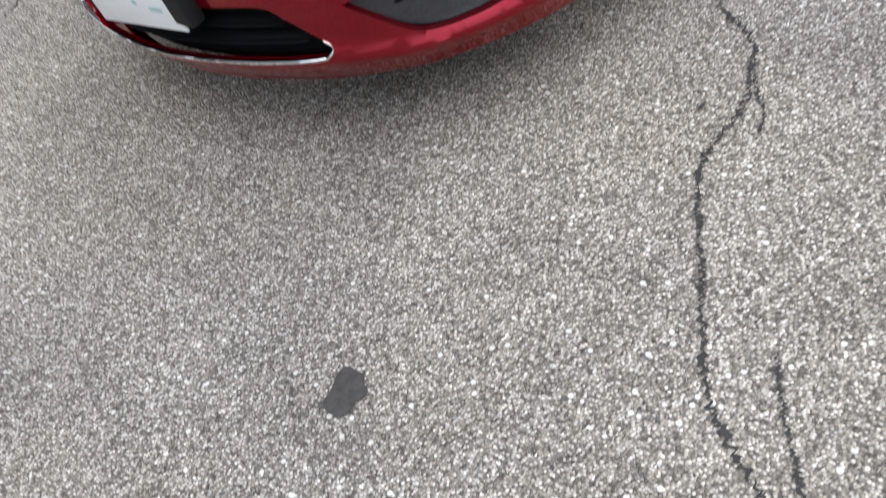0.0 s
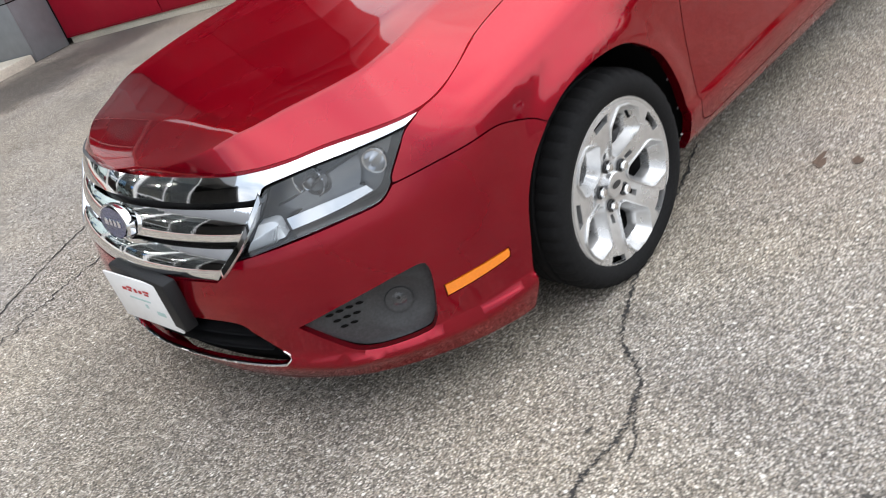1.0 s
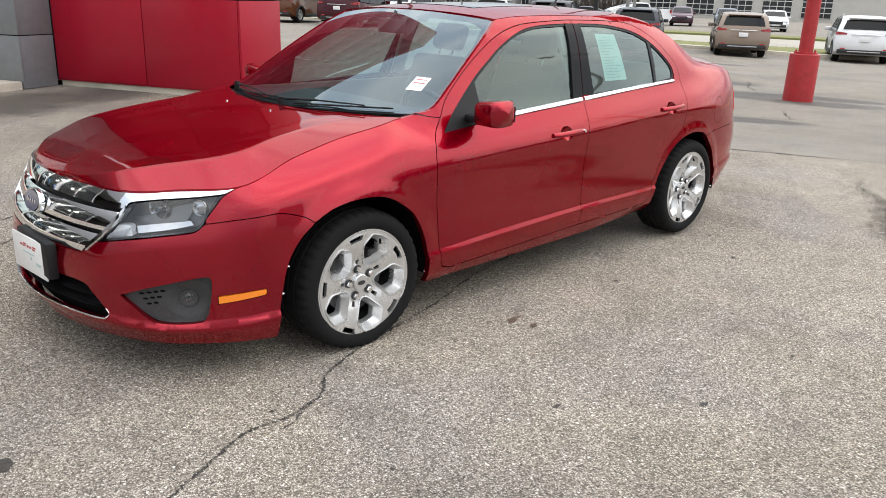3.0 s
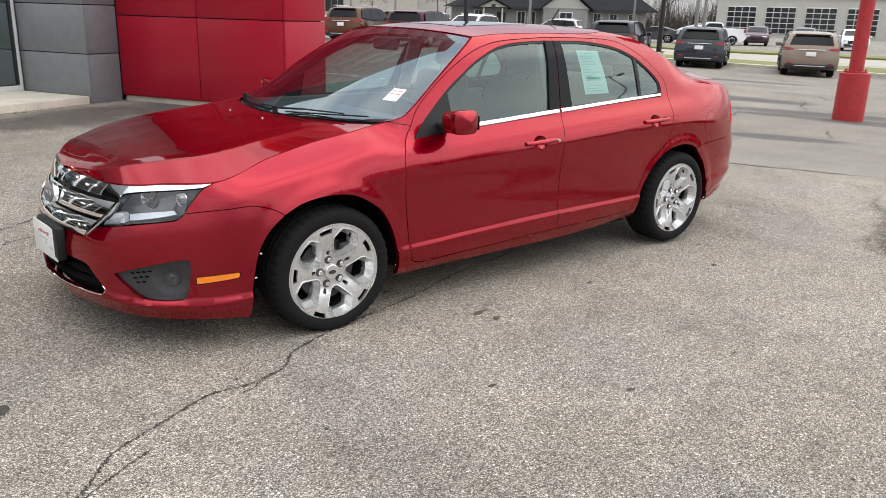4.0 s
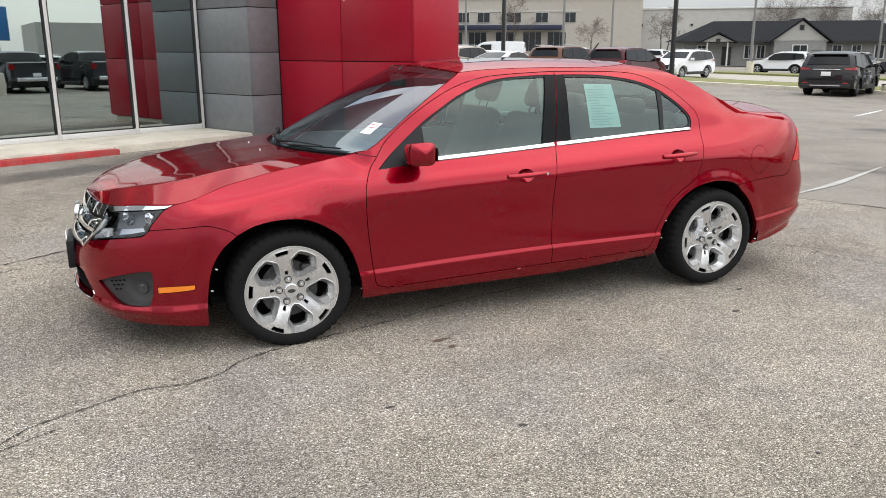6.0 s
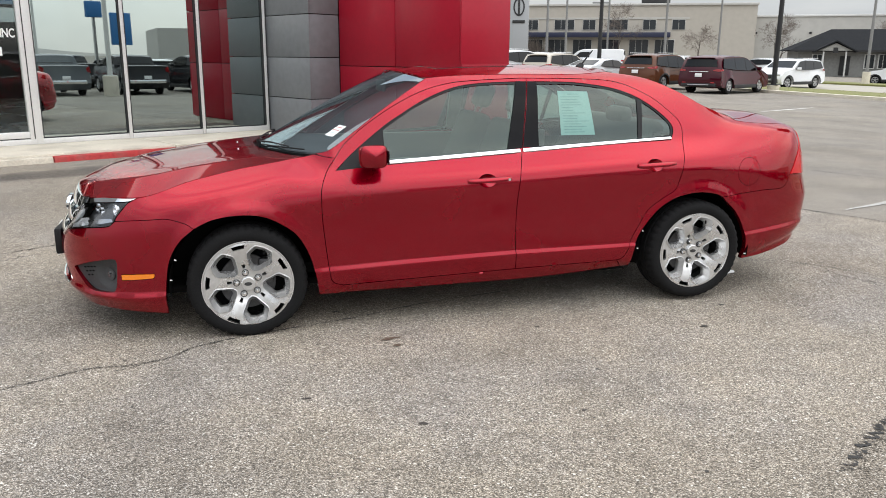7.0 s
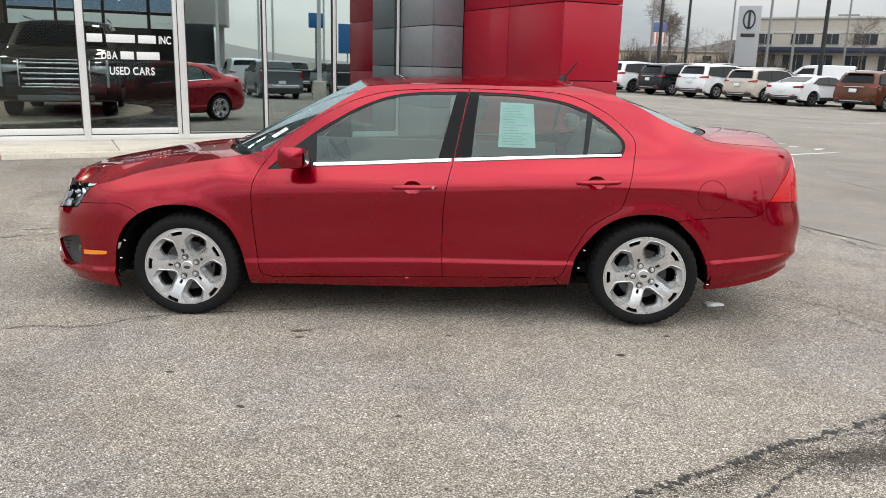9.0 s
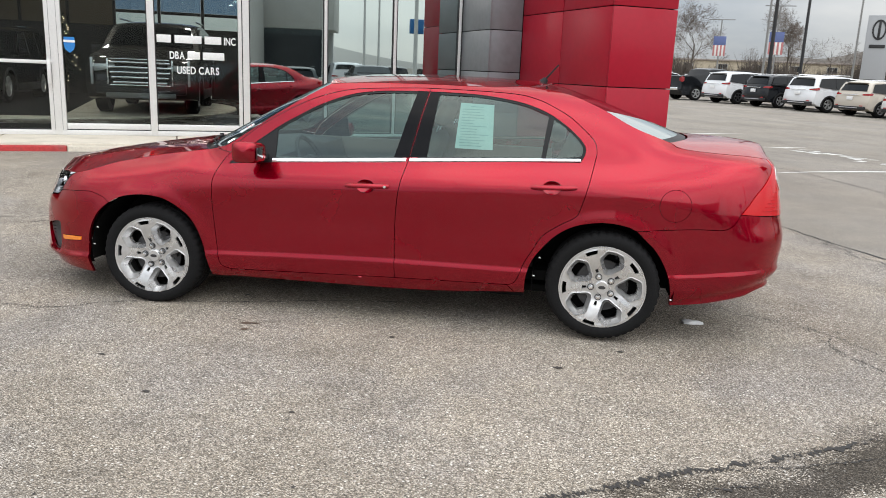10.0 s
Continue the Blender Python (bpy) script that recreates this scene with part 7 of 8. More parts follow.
for i in range(26):
    px, py = rnd.uniform(-2.5, 4.5), rnd.uniform(-4.2, -1.1)
    blot("stain", px, py, rnd.uniform(0.005, 0.012), rnd.uniform(0.004, 0.009), M_OIL, "small dark pit in the asphalt", 30 + i, 14)
ground_ribbon("crack", [(2.07, -2.94), (2.29, -2.8), (2.52, -2.66), (2.76, -2.52), (2.98, -2.37), (3.23, -2.25), (3.52, -2.09), (3.9, -1.86)], 0.03, M_TAR, "crumbled crack along the dark patch", "crack", 32, 0.9, 0.02)
ground_ribbon("crack", [(2.46, -2.91), (2.74, -2.78), (2.92, -2.62), (3.1, -2.48), (3.34, -2.38)], 0.014, M_TAR, "branching crack in the dark patch", "crack", 33, 0.8, 0.015)
ground_ribbon("crack", [(3.05, -2.36), (3.3, -2.26), (3.5, -2.2), (3.9, -2.02), (4.3, -1.8)], 0.009, M_TAR, "crack in the dark crumbled patch", "crack", 31, 0.6, 0.01)

bm = bmesh.new()
vs = []
rnd = random.Random(5)
lump = bmesh.ops.create_icosphere(bm, subdivisions=2, radius=1.0)["verts"]
for q in lump:
    q.co = Vector((q.co.x * 0.07, q.co.y * 0.035, max(0, q.co.z) * 0.022)) * rnd.uniform(0.75, 1.2)
bmesh.ops.translate(bm, vec=(3.325, -0.385, 0.003), verts=bm.verts)
tagged(finish("litter", bm, M_PLATE), "crumpled piece of white paper litter", "litter")

# ---- markings of the bays ----
for a, b in (((5.62, 7.09), (9.4, 10.6)), ((6.9, 13.35), (8.0, 14.1)), ((4.9, 15.6), (7.2, 17.2)), ((16.4, 9.5), (19.6, 11.2)), ((15.5, 15.5), (19.0, 17.4)), ((14.0, 20.0), (17.4, 21.8))):
    ground_ribbon("parking_line", [a, b], 0.10, M_WHITE, "faded white parking bay line", "line", 40, 0.06, 0.004)
ground_ribbon("parking_line", [(5.98, 1.42), (6.9, 1.74), (8.6, 2.5)], 0.09, M_FADED, "faded white parking bay line", "line", 62, 0.08, 0.004, 0.006)
rnd = random.Random(12)
for i in range(26):
    f = rnd.random()
    px, py = lerp(7.2, 8.6, f) + rnd.uniform(-0.1, 0.7), lerp(13.2, 10.9, f) + rnd.uniform(-0.35, 0.35)
    ground_ribbon("parking_line", [(px, py), (px + rnd.uniform(0.15, 0.4), py + rnd.uniform(0.05, 0.25))], rnd.uniform(0.05, 0.14), M_WHITE, "worn white lettering stroke painted on the ground", "marking", 50 + i, 0.3, 0.01)

# ---- kerb, verge and road beyond the bays ----
KERB = [(38.0, -12.0), (33.4, 0.0), (30.6, 8.0), (28.6, 14.0), (26.4, 20.0), (25.0, 25.0), (23.6, 30.5), (20.4, 37.0), (16.0, 46.0), (11.0, 58.0), (6.0, 72.0)]
K = catmull(KERB, 10)


def offset_line(line, d):
    out = []
    for i, (x, y) in enumerate(line):
        a, b = line[max(0, i - 1)], line[min(len(line) - 1, i + 1)]
        t = Vector((b[0] - a[0], b[1] - a[1])).normalized()
        out.append((x + t.y * d, y - t.x * d))
    return out


def verge(name, d0, d1, h, mat, label, category, span=(0.0, 1.0)):
    n = len(K)
    k0, k1 = int(span[0] * (n - 1)), int(span[1] * (n - 1)) + 1
    bm = bmesh.new()
    rows = []
    for (ax, ay), (bx, by) in list(zip(offset_line(K, d0), offset_line(K, d1)))[k0:k1]:
        za, zb = ground_z(ax, ay), ground_z(bx, by)
        rows.append([(ax, ay, za - 0.05), (ax, ay, za + h), (lerp(ax, bx, 0.5), lerp(ay, by, 0.5), lerp(za, zb, 0.5) + h + 0.02), (bx, by, zb + h), (bx, by, zb - 0.05)])
    add_grid(bm, rows)
    bmesh.ops.recalc_face_normals(bm, faces=bm.faces)
    return tagged(finish(name, bm, mat), label, category, kind="structure")


verge("kerb", 0.0, 0.18, 0.13, M_CONCRETE, "dark weathered concrete kerb", "kerb")
verge("grass", 0.19, 5.2, 0.12, M_GRASS, "strip of thin winter grass", "grass")
verge("road", 5.4, 17.5, 0.015, M_PALE, "pale concrete service road", "road")
verge("grass", 17.7, 21.5, 0.12, M_GRASS, "strip of winter grass beyond the road", "grass")
bm = bmesh.new()
rnd = random.Random(4)
for (ax, ay), (bx, by) in zip(offset_line(K, 0.3), offset_line(K, 5.0)):
    for _ in range(26):
        f = rnd.random()
        x, y = lerp(ax, bx, f) + rnd.uniform(-0.9, 0.9), lerp(ay, by, f) + rnd.uniform(-0.9, 0.9)
        z = ground_z(x, y) + 0.12
        a = rnd.uniform(0, 6.28)
        h = rnd.uniform(0.015, 0.035)
        p = Vector((x, y, z))
        bm.faces.new([bm.verts.new(p + Vector((0.03 * math.cos(a), 0.03 * math.sin(a), 0))), bm.verts.new(p - Vector((0.03 * math.cos(a), 0.03 * math.sin(a), 0))), bm.verts.new(p + Vector((rnd.uniform(-0.03, 0.03), rnd.uniform(-0.03, 0.03), h)))])
tagged(finish("grass_tufts", bm, M_GRASS, smooth=False), "short uneven grass tufts on the verge", "grass", kind="stuff")


# ---- posts ----
def lamp_post(x, y, h, r, mat, label, name="lamp_post", arm=0.9, base=0.35, base_r=0.28, base_mat=None, heading=28, group="car park lamp posts"):
    z = ground_z(x, y)
    p = thing(name, label, "lamp post", Matrix.Translation((x, y, z)) @ Matrix.Rotation(radians(heading), 4, "Z"), group)
    if base:
        bm = bmesh.new()
        add_lathe(bm, [(base_r, -0.1), (base_r, base - 0.03), (base_r - 0.03, base), (0.001, base)], 28, axis="Z")
        part("footing", bm, base_mat or M_CONCRETE, p)
    bm = bmesh.new()
    add_tube(bm, (0, 0, base), (0, 0, h), r, r * 0.62, n=14)
    add_box(bm, (0, 0, base + 0.015), (r * 4, r * 4, 0.03), 0.004)
    part("pole", bm, mat, p)
    bm = bmesh.new()
    add_box(bm, (0, 0, h + 0.03), (2 * arm, 0.06, 0.05), 0.01)
    part("arm", bm, mat, p)
    for s in (1, -1):
        part("luminaire", box((s * arm, 0, h + 0.02), (0.62, 0.34, 0.12), 0.03), mat, p)
    return p


lamp_post(28.3, 17.9, 9.0, 0.12, M_BLACKPOLE, "tall black square-headed lamp post on the verge")
lamp_post(25.2, 27.6, 9.0, 0.13, M_BLACKPOLE, "tall black square-headed lamp post on the verge")
lamp_post(21.2, 38.2, 9.0, 0.13, M_BLACKPOLE, "tall black square-headed lamp post behind the parked cars")
lamp_post(17.9, 52.3, 9.5, 0.12, M_BLACKPOLE, "tall black square-headed lamp post behind the parked cars")
lamp_post(14.2, 39.2 + 6, 9.0, 0.13, M_BLACKPOLE, "tall black square-headed lamp post behind the parked cars")
for x, y, h in ((22.9, 50.4, 11), (28.2, 59.0, 11), (35.9, 66.5, 11), (30.5, 46.7, 11), (42.0, 57.2, 11), (40.7, 38.5, 10), (61.5, 45.2, 10), (35.6, 21.0, 10), (38.6, 22.5, 10), (27.0, 70.0, 11), (17.2, 60.0, 10)):
    lamp_post(x, y, h, 0.10, M_GREYPOLE, "slender grey galvanised lamp post", base=0.9, base_r=0.25, arm=0.7)

# red sign post with its thick base
rp = thing("sign_post", "thick red steel sign post on a wide red footing", "post", Matrix.Translation((11.95, 2.08, ground_z(11.95, 2.08))))
bm = bmesh.new()
add_lathe(bm, [(0.245, -0.1), (0.24, 0.74), (0.238, 0.78), (0.228, 0.787), (0.2, 0.79), (0.001, 0.79)], 48, axis="Z")
part("footing", bm, M_REDPOLE, rp)
bm = bmesh.new()
add_lathe(bm, [(0.115, 0.79), (0.115, 5.2), (0.001, 5.2)], 32, axis="Z")
part("post", bm, M_REDPOLE, rp)
bm = bmesh.new()
add_lathe(bm, [(0.185, 0.785), (0.185, 0.82), (0.001, 0.82)], 32, axis="Z")
part("flange", bm, M_REDPOLE, rp)
for i in range(8):
    bm = bmesh.new()
    a = 2 * math.pi * i / 8
    add_tube(bm, (0.16 * math.cos(a), 0.16 * math.sin(a), 0.81), (0.16 * math.cos(a), 0.16 * math.sin(a), 0.85), 0.016, n=6)
    part("anchor_bolt", bm, M_REDPOLE, rp)
part("sign_box", box((0, 0.0, 6.2), (0.5, 2.6, 2.2), 0.05), M_REDPOLE, rp)

# ---- far buildings ----
M_BEIGE = material("beige_render", (0.42, 0.39, 0.34), rough=0.9, spread=0.05, grain=1.2, stains=0.2, stain_color=(0.33, 0.3, 0.26), stain_scale=0.15)
M_PALEWALL = material("pale_grey_wall", (0.46, 0.45, 0.42), rough=0.9, spread=0.05, grain=1.0, stains=0.2, stain_color=(0.36, 0.35, 0.33), stain_scale=0.12)
M_FARGLASS = material("far_window_glass", (0.02, 0.024, 0.028), rough=0.12, coat=0.15)
M_NAVY = material("navy_awning", (0.012, 0.016, 0.045), rough=0.5)
M_SHINGLE = material("dark_roof_shingle", (0.022, 0.023, 0.025), rough=0.95, spec=0.05, spread=0.25, grain=14, bump=0.5, bump_scale=30)
M_SIDING = material("grey_house_siding", (0.22, 0.22, 0.21), rough=0.85, spread=0.12, grain=5)
M_GABLE = material("pale_gable_board", (0.36, 0.355, 0.33), rough=0.8, spread=0.08, grain=6)
M_WHITETRIM = material("white_trim", (0.62, 0.62, 0.6), rough=0.6)
M_BRICKFAR = material("distant_brick", (0.30, 0.265, 0.235), rough=0.95, spread=0.2, grain=3)


def wall_frame(p0, p1, z=0.0):
    """A frame with x along the wall from p0 to p1 and y away from the viewer."""
    d = Vector((p1[0] - p0[0], p1[1] - p0[1], 0))
    return Matrix.Translation((p0[0], p0[1], z)) @ Matrix.Rotation(math.atan2(d.y, d.x), 4, "Z"), d.length


def far_window(parent, x, z, w, h, panes=2, y=0.0):
    f = part("window", box((x, y - 0.03, z), (w + 0.16, 0.12, h + 0.16), 0.01), M_WHITETRIM if parent.name.startswith("house") else M_PALEWALL, parent)
    for i in range(panes):
        pw = w / panes
        part("pane", box((x - w / 2 + pw * (i + 0.5), y - 0.07, z), (pw - 0.06, 0.08, h)), M_FARGLASS, f)


m, L = wall_frame((47.2, 121.4), (80.0, 104.0), 0.0)
db = thing("dealership", "two-storey beige car dealership with a navy awning", "building", m)
part("wall", box((L / 2, 10, 4.6), (L, 20, 10.4)), M_BEIGE, db)
part("parapet", box((L / 2, 9.9, 9.85), (L + 0.3, 20.3, 0.35), 0.05), M_PALEWALL, db)
part("string_course", box((L / 2 - 5, -0.06, 7.75), (L - 10, 0.12, 0.25)), M_PALEWALL, db)
part("awning", box((11.5, -0.9, 5.15), (25.5, 1.9, 0.75), 0.05), M_NAVY, db)
part("roof_plant", box((22.0, 9, 10.7), (4.6, 4, 1.6), 0.1), M_CLADDING, db)
part("roof_plant", box((13.0, 10, 10.4), (3.0, 3, 1.0), 0.1), M_GREYPOLE, db)
for i, x in enumerate((2.2, 7.5, 11.5, 16.0, 21.0, 25.5)):
    far_window(db, x, 6.75, 3.2 if i in (1, 3) else 2.0, 1.5, 3 if i in (1, 3) else 2)
for x in (2.5, 6.5, 10.5, 15.0, 19.5, 23.5):
    far_window(db, x, 2.9, 3.0, 3.0, 3)
m, L = wall_frame((79.5, 110.0), (108.0, 88.0), 0.0)
wh = thing("warehouse", "plain pale grey warehouse behind the dealership", "building", m)
part("wall", box((L / 2, 9, 3.9), (L, 18, 8.6)), M_PALEWALL, wh)
part("parapet", box((L / 2, 8.9, 8.2), (L + 0.2, 18.2, 0.3), 0.04), M_WHITETRIM, wh)
for x in (4, 12, 20):
    part("wall_lamp", box((x, -0.12, 5.6), (0.4, 0.25, 0.3), 0.05), M_CLADDING, wh)

# brand pylon: plain shapes only
M_PYLON = material("pale_pylon_panel", (0.33, 0.34, 0.35), rough=0.5, spread=0.05)
sg = thing("pylon_sign", "tall white pylon sign with a dark oval mark", "sign", Matrix.Translation((38.5, 98.2, 0)) @ Matrix.Rotation(radians(-22), 4, "Z"))
part("panel", box((0, 0, 4.75), (2.7, 0.6, 10.1), 0.08), M_PYLON, sg)
bm = bmesh.new()
for r0, r1 in (((0.95, 1.25), (0.72, 1.0)),):
    a = [bm.verts.new((r0[0] * 0.8 * math.cos(2 * math.pi * i / 32), -0.36, 8.1 + r0[1] * 0.95 * math.sin(2 * math.pi * i / 32))) for i in range(32)]
    b = [bm.verts.new((r1[0] * 0.8 * math.cos(2 * math.pi * i / 32), -0.36, 8.1 + r1[1] * 0.95 * math.sin(2 * math.pi * i / 32))) for i in range(32)]
    for i in range(32):
        bm.faces.new((a[i], a[(i + 1) % 32], b[(i + 1) % 32], b[i]))
part("oval_mark", bm, M_CLADDING, sg)
part("oval_bar", box((0, -0.34, 8.1), (0.28, 0.08, 1.9), 0.03), M_CLADDING, sg)
part("name_bar", box((0, -0.34, 6.2), (1.7, 0.08, 0.4), 0.03), M_CLADDING, sg)

# low house with a dark hipped roof and a gabled porch
m, L = wall_frame((53.6, 64.6), (75.5, 51.2), -0.3)
m = m @ Matrix.Translation((0.07 * L, 0, 0.2)) @ Matrix.Scale(0.85, 4)
hs = thing("house", "long low grey house with a dark shingle roof", "house", m)
part("wall", box((L / 2, 5.5, 1.5), (L - 1.0, 10, 3.1)), M_SIDING, hs)
bm = bmesh.new()
e = [(-0.6, -0.6, 2.95), (L + 0.6, -0.6, 2.95), (L + 0.6, 11.6, 2.95), (-0.6, 11.6, 2.95), (4.6, 5.5, 5.5), (L - 1.0, 5.5, 5.5)]
vs = [bm.verts.new(q) for q in e]
for f in ((0, 1, 5, 4), (1, 2, 5), (2, 3, 4, 5), (3, 0, 4), (3, 2, 1, 0)):
    bm.faces.new([vs[i] for i in f])
bmesh.ops.recalc_face_normals(bm, faces=bm.faces)
part("roof", bm, M_SHINGLE, hs, smooth=False)
part("fascia", box((L / 2, -0.58, 2.9), (L + 1.2, 0.1, 0.22)), M_CLADDING, hs)
for gx, gw, gh, gy in ((13.6, 6.4, 5.45, -1.5), (4.2, 3.6, 3.9, -1.2)):
    bm = bmesh.new()
    add_prism(bm, [(gx - gw / 2, 2.9), (gx + gw / 2, 2.9), (gx, gh - 0.15)], gy, 4.0)
    part("gable", bm, M_GABLE, hs, smooth=False)
    bm = bmesh.new()
    for s in (1, -1):
        a, b = Vector((gx + s * (gw / 2 + 0.45), gy - 0.35, 2.72)), Vector((gx, gy - 0.35, gh))
        c = b + Vector((0, 5.6 if gx > 9 else 4, 0))
        d = a + Vector((0, 5.6 if gx > 9 else 4, 0))
        up = Vector((0, 0, 0.16))
        vv = [bm.verts.new(q) for q in (a, b, c, d, a + up, b + up, c + up, d + up)]
        for f in ((0, 1, 2, 3), (7, 6, 5, 4), (0, 4, 5, 1), (1, 5, 6, 2), (2, 6, 7, 3), (3, 7, 4, 0)):
            bm.faces.new([vv[i] for i in f])
    bmesh.ops.recalc_face_normals(bm, faces=bm.faces)
    part("gable_roof", bm, M_SHINGLE, hs, smooth=False)
    part("gable_vent", box((gx, gy - 0.04, gh - 0.95), (0.5, 0.08, 0.6)), M_CLADDING, hs)
part("gable_wall", box((13.6, -0.6, 1.5), (5.9, 1.8, 3.0)), M_SIDING, hs)
for x in (2.6, 8.2, 18.4, 20.6, 23.2):
    far_window(hs, x, 1.7, 1.0, 1.5, 2, 0.47)
far_window(hs, 9.6, 1.7, 0.9, 1.5, 2, 0.47)
far_window(hs, 13.6, 1.7, 1.6, 1.5, 2, -1.5)
part("door", box((5.6, 0.45, 1.2), (1.1, 0.1, 2.2), 0.02), M_CLADDING, hs)
for x in (3.0, 5.4):
    bm = bmesh.new()
    add_tube(bm, (x, -1.0, 0), (x, -1.0, 2.8), 0.09, n=10)
    part("porch_post", bm, M_WHITETRIM, hs)

# service building with glazed lifting doors
m, L = wall_frame((103.8, 63.2), (119.8, 32.0), -0.4)
sb = thing("service_building", "pale service building with glazed lifting doors", "building", m)
part("wall", box((L / 2, 8, 2.7), (L, 16, 5.6)), M_PALEWALL, sb)
part("parapet", box((L / 2, 7.9, 5.55), (L + 0.3, 16.2, 0.35), 0.04), M_WHITETRIM, sb)
for i in range(5):
    x = 3.43 + 5.2 * i
    d = part("lifting_door", box((x, -0.04, 2.35), (3.9, 0.12, 3.7), 0.02), M_WHITETRIM, sb)
    for r_ in range(5):
        for c_ in range(4):
            part("pane", box((x - 1.95 + 0.4875 + 0.975 * c_, -0.1, 0.90 + 0.72 * r_), (0.88, 0.06, 0.60)), M_FARGLASS, d)
m, L = wall_frame((8.0, 150.0), (60.0, 140.0), 0.0)
fb_ = thing("distant_building", "long low tan building on the horizon", "building", m)
M_TANFAR = material("distant_tan_wall", (0.46, 0.40, 0.30), rough=0.95, spread=0.15, grain=3)
part("wall", box((L / 2, 6, 2.2), (L, 12, 5.4)), M_TANFAR, fb_)
part("roof", box((L / 2, 6, 5.05), (L + 0.6, 12.6, 0.3), 0.06), M_BRICKFAR, fb_)
for i in range(8):
    far_window(fb_, 4 + 6 * i, 3.9, 1.6, 0.9, 2)
# low hill behind it
M_HILL = material("wooded_hill", (0.10, 0.088, 0.075), rough=1.0, spread=0.3, grain=0.25)
bm = bmesh.new()
rnd = random.Random(77)
rows_ = []
for k in range(9):
    g = k / 8
    rows_.append([Vector((lerp(-30, 130, i / 60), 205 + 60 * g + 12 * math.sin(i * 0.21), -1 + math.sin(math.pi * min(1, g * 1.6) / 2) * (9.4 + 2.6 * math.sin(i * 0.16 + 0.4) + 1.1 * math.sin(i * 0.57) + rnd.uniform(-0.35, 0.35)))) for i in range(61)])
add_grid(bm, rows_)
bmesh.ops.recalc_face_normals(bm, faces=bm.faces)
tagged(finish("hill", bm, M_HILL, smooth=False), "low brown wooded hill on the horizon", "hill", kind="structure")

# banners on poles
M_BANNER_BLUE = material("banner_blue", (0.10, 0.13, 0.28), rough=0.8, spread=0.1)
M_SIGNBLUE = material("sign_blue", (0.03, 0.16, 0.40), rough=0.4, spread=0.1)
M_BANNER_RED = material("banner_red", (0.42, 0.15, 0.15), rough=0.8, spread=0.1)
for x, y, h in ((17.8, 83.4, 7.4), (20.9, 72.6, 8.0)):
    fl = thing("banner_pole", "grey pole with a striped blue and red banner", "banner", Matrix.Translation((x, y, 0.3)) @ Matrix.Rotation(radians(-12), 4, "Z"), "banner poles")
    bm = bmesh.new()
    add_tube(bm, (0, 0, 0), (0, 0, h), 0.09, 0.06, n=10)
    add_box(bm, (0, 0, h), (2.6, 0.08, 0.08), 0.01)
    part("pole", bm, M_GREYPOLE, fl)
    part("banner_top", box((0, -0.12, 5.25), (1.25, 0.03, 0.9), 0.005), M_BANNER_BLUE, fl)
    for i in range(7):
        part("stripe", box((-0.53 + 0.178 * i, -0.12, 4.25), (0.17, 0.03, 1.1), 0.004), M_BANNER_RED if i % 2 == 0 else M_WHITETRIM, fl)


# ---- bare winter trees ----
M_BARK = material("bark", (0.085, 0.07, 0.058), rough=0.95, spread=0.3, grain=12, bump=0.5, bump_scale=40)
M_TWIG = material("twigs", (0.12, 0.095, 0.078), rough=0.95, spread=0.25, grain=6)


def tree(x, y, h, spread, seed, label, levels=5, trunk=0.16, low=0.28, z=None):
    rnd = random.Random(seed)
    t = thing("tree", label, "tree", Matrix.Translation((x, y, ground_z(x, y) if z is None else z)), "bare trees")
    limbs, twigs = bmesh.new(), bmesh.new()

    def grow(p, d, length, r, level):
        q, segs = p, 3 if level > 1 else 2
        for s in range(segs):
            dd = (d + Vector((rnd.gauss(0, 0.10), rnd.gauss(0, 0.10), rnd.gauss(0.05, 0.07)))).normalized()
            e = q + dd * length / segs
            r2 = r * (1 - 0.22)
            add_tube(limbs if level > 2 else twigs, q, e, r, r2, n=7 if level > 2 else 3, cap=False)
            q, d, r = e, dd, r2
            if level > 0:
                for _ in range(1 if s < segs - 1 else 2 if level > 1 else 3):
                    a = rnd.uniform(0, 6.28)
                    side = d.orthogonal().normalized()
                    side.rotate(Matrix.Rotation(a, 3, d))
                    nd = (d * rnd.uniform(0.55, 0.95) + side * rnd.uniform(0.55, 0.95) * spread).normalized()
                    grow(q, nd, length * rnd.uniform(0.58, 0.78), max(0.009, r * rnd.uniform(0.55, 0.72)), level - 1)

    add_tube(limbs, (0, 0, -0.2), (0, 0, h * low), trunk, trunk * 0.85, n=10, cap=False)
    grow(Vector((0, 0, h * low)), Vector((0, 0, 1)), h * 0.30, trunk * 0.8, levels)
    part("trunk", limbs, M_BARK, t)
    part("crown", twigs, M_TWIG, t)
    return t


tree(51.4, 74.9, 5.6, 1.25, 1, "small round-crowned bare street tree", 5, 0.11)
tree(61.5, 73.9, 5.8, 1.25, 2, "small round-crowned bare street tree", 5, 0.11)
tree(46.1, 83.7, 7.0, 0.9, 3, "slim bare tree before the dealership", 5, 0.12)
tree(70.0, 86.0, 7.2, 1.0, 4, "slim bare tree before the dealership", 5, 0.12)
tree(27.0, 91.7, 9.0, 0.85, 5, "tall bare tree behind the parked cars", 6, 0.16)
tree(16.6, 93.8, 9.0, 0.95, 6, "tall bare tree behind the parked cars", 6, 0.18)
tree(32.3, 110.6, 8.0, 1.0, 7, "bare tree at the edge of the far lot", 5, 0.14)
tree(36.8, 104.0, 6.5, 1.1, 8, "bare tree at the edge of the far lot", 5, 0.12)
tree(44.0, 112.0, 6.5, 1.1, 9, "bare tree beside the dealership", 5, 0.12)
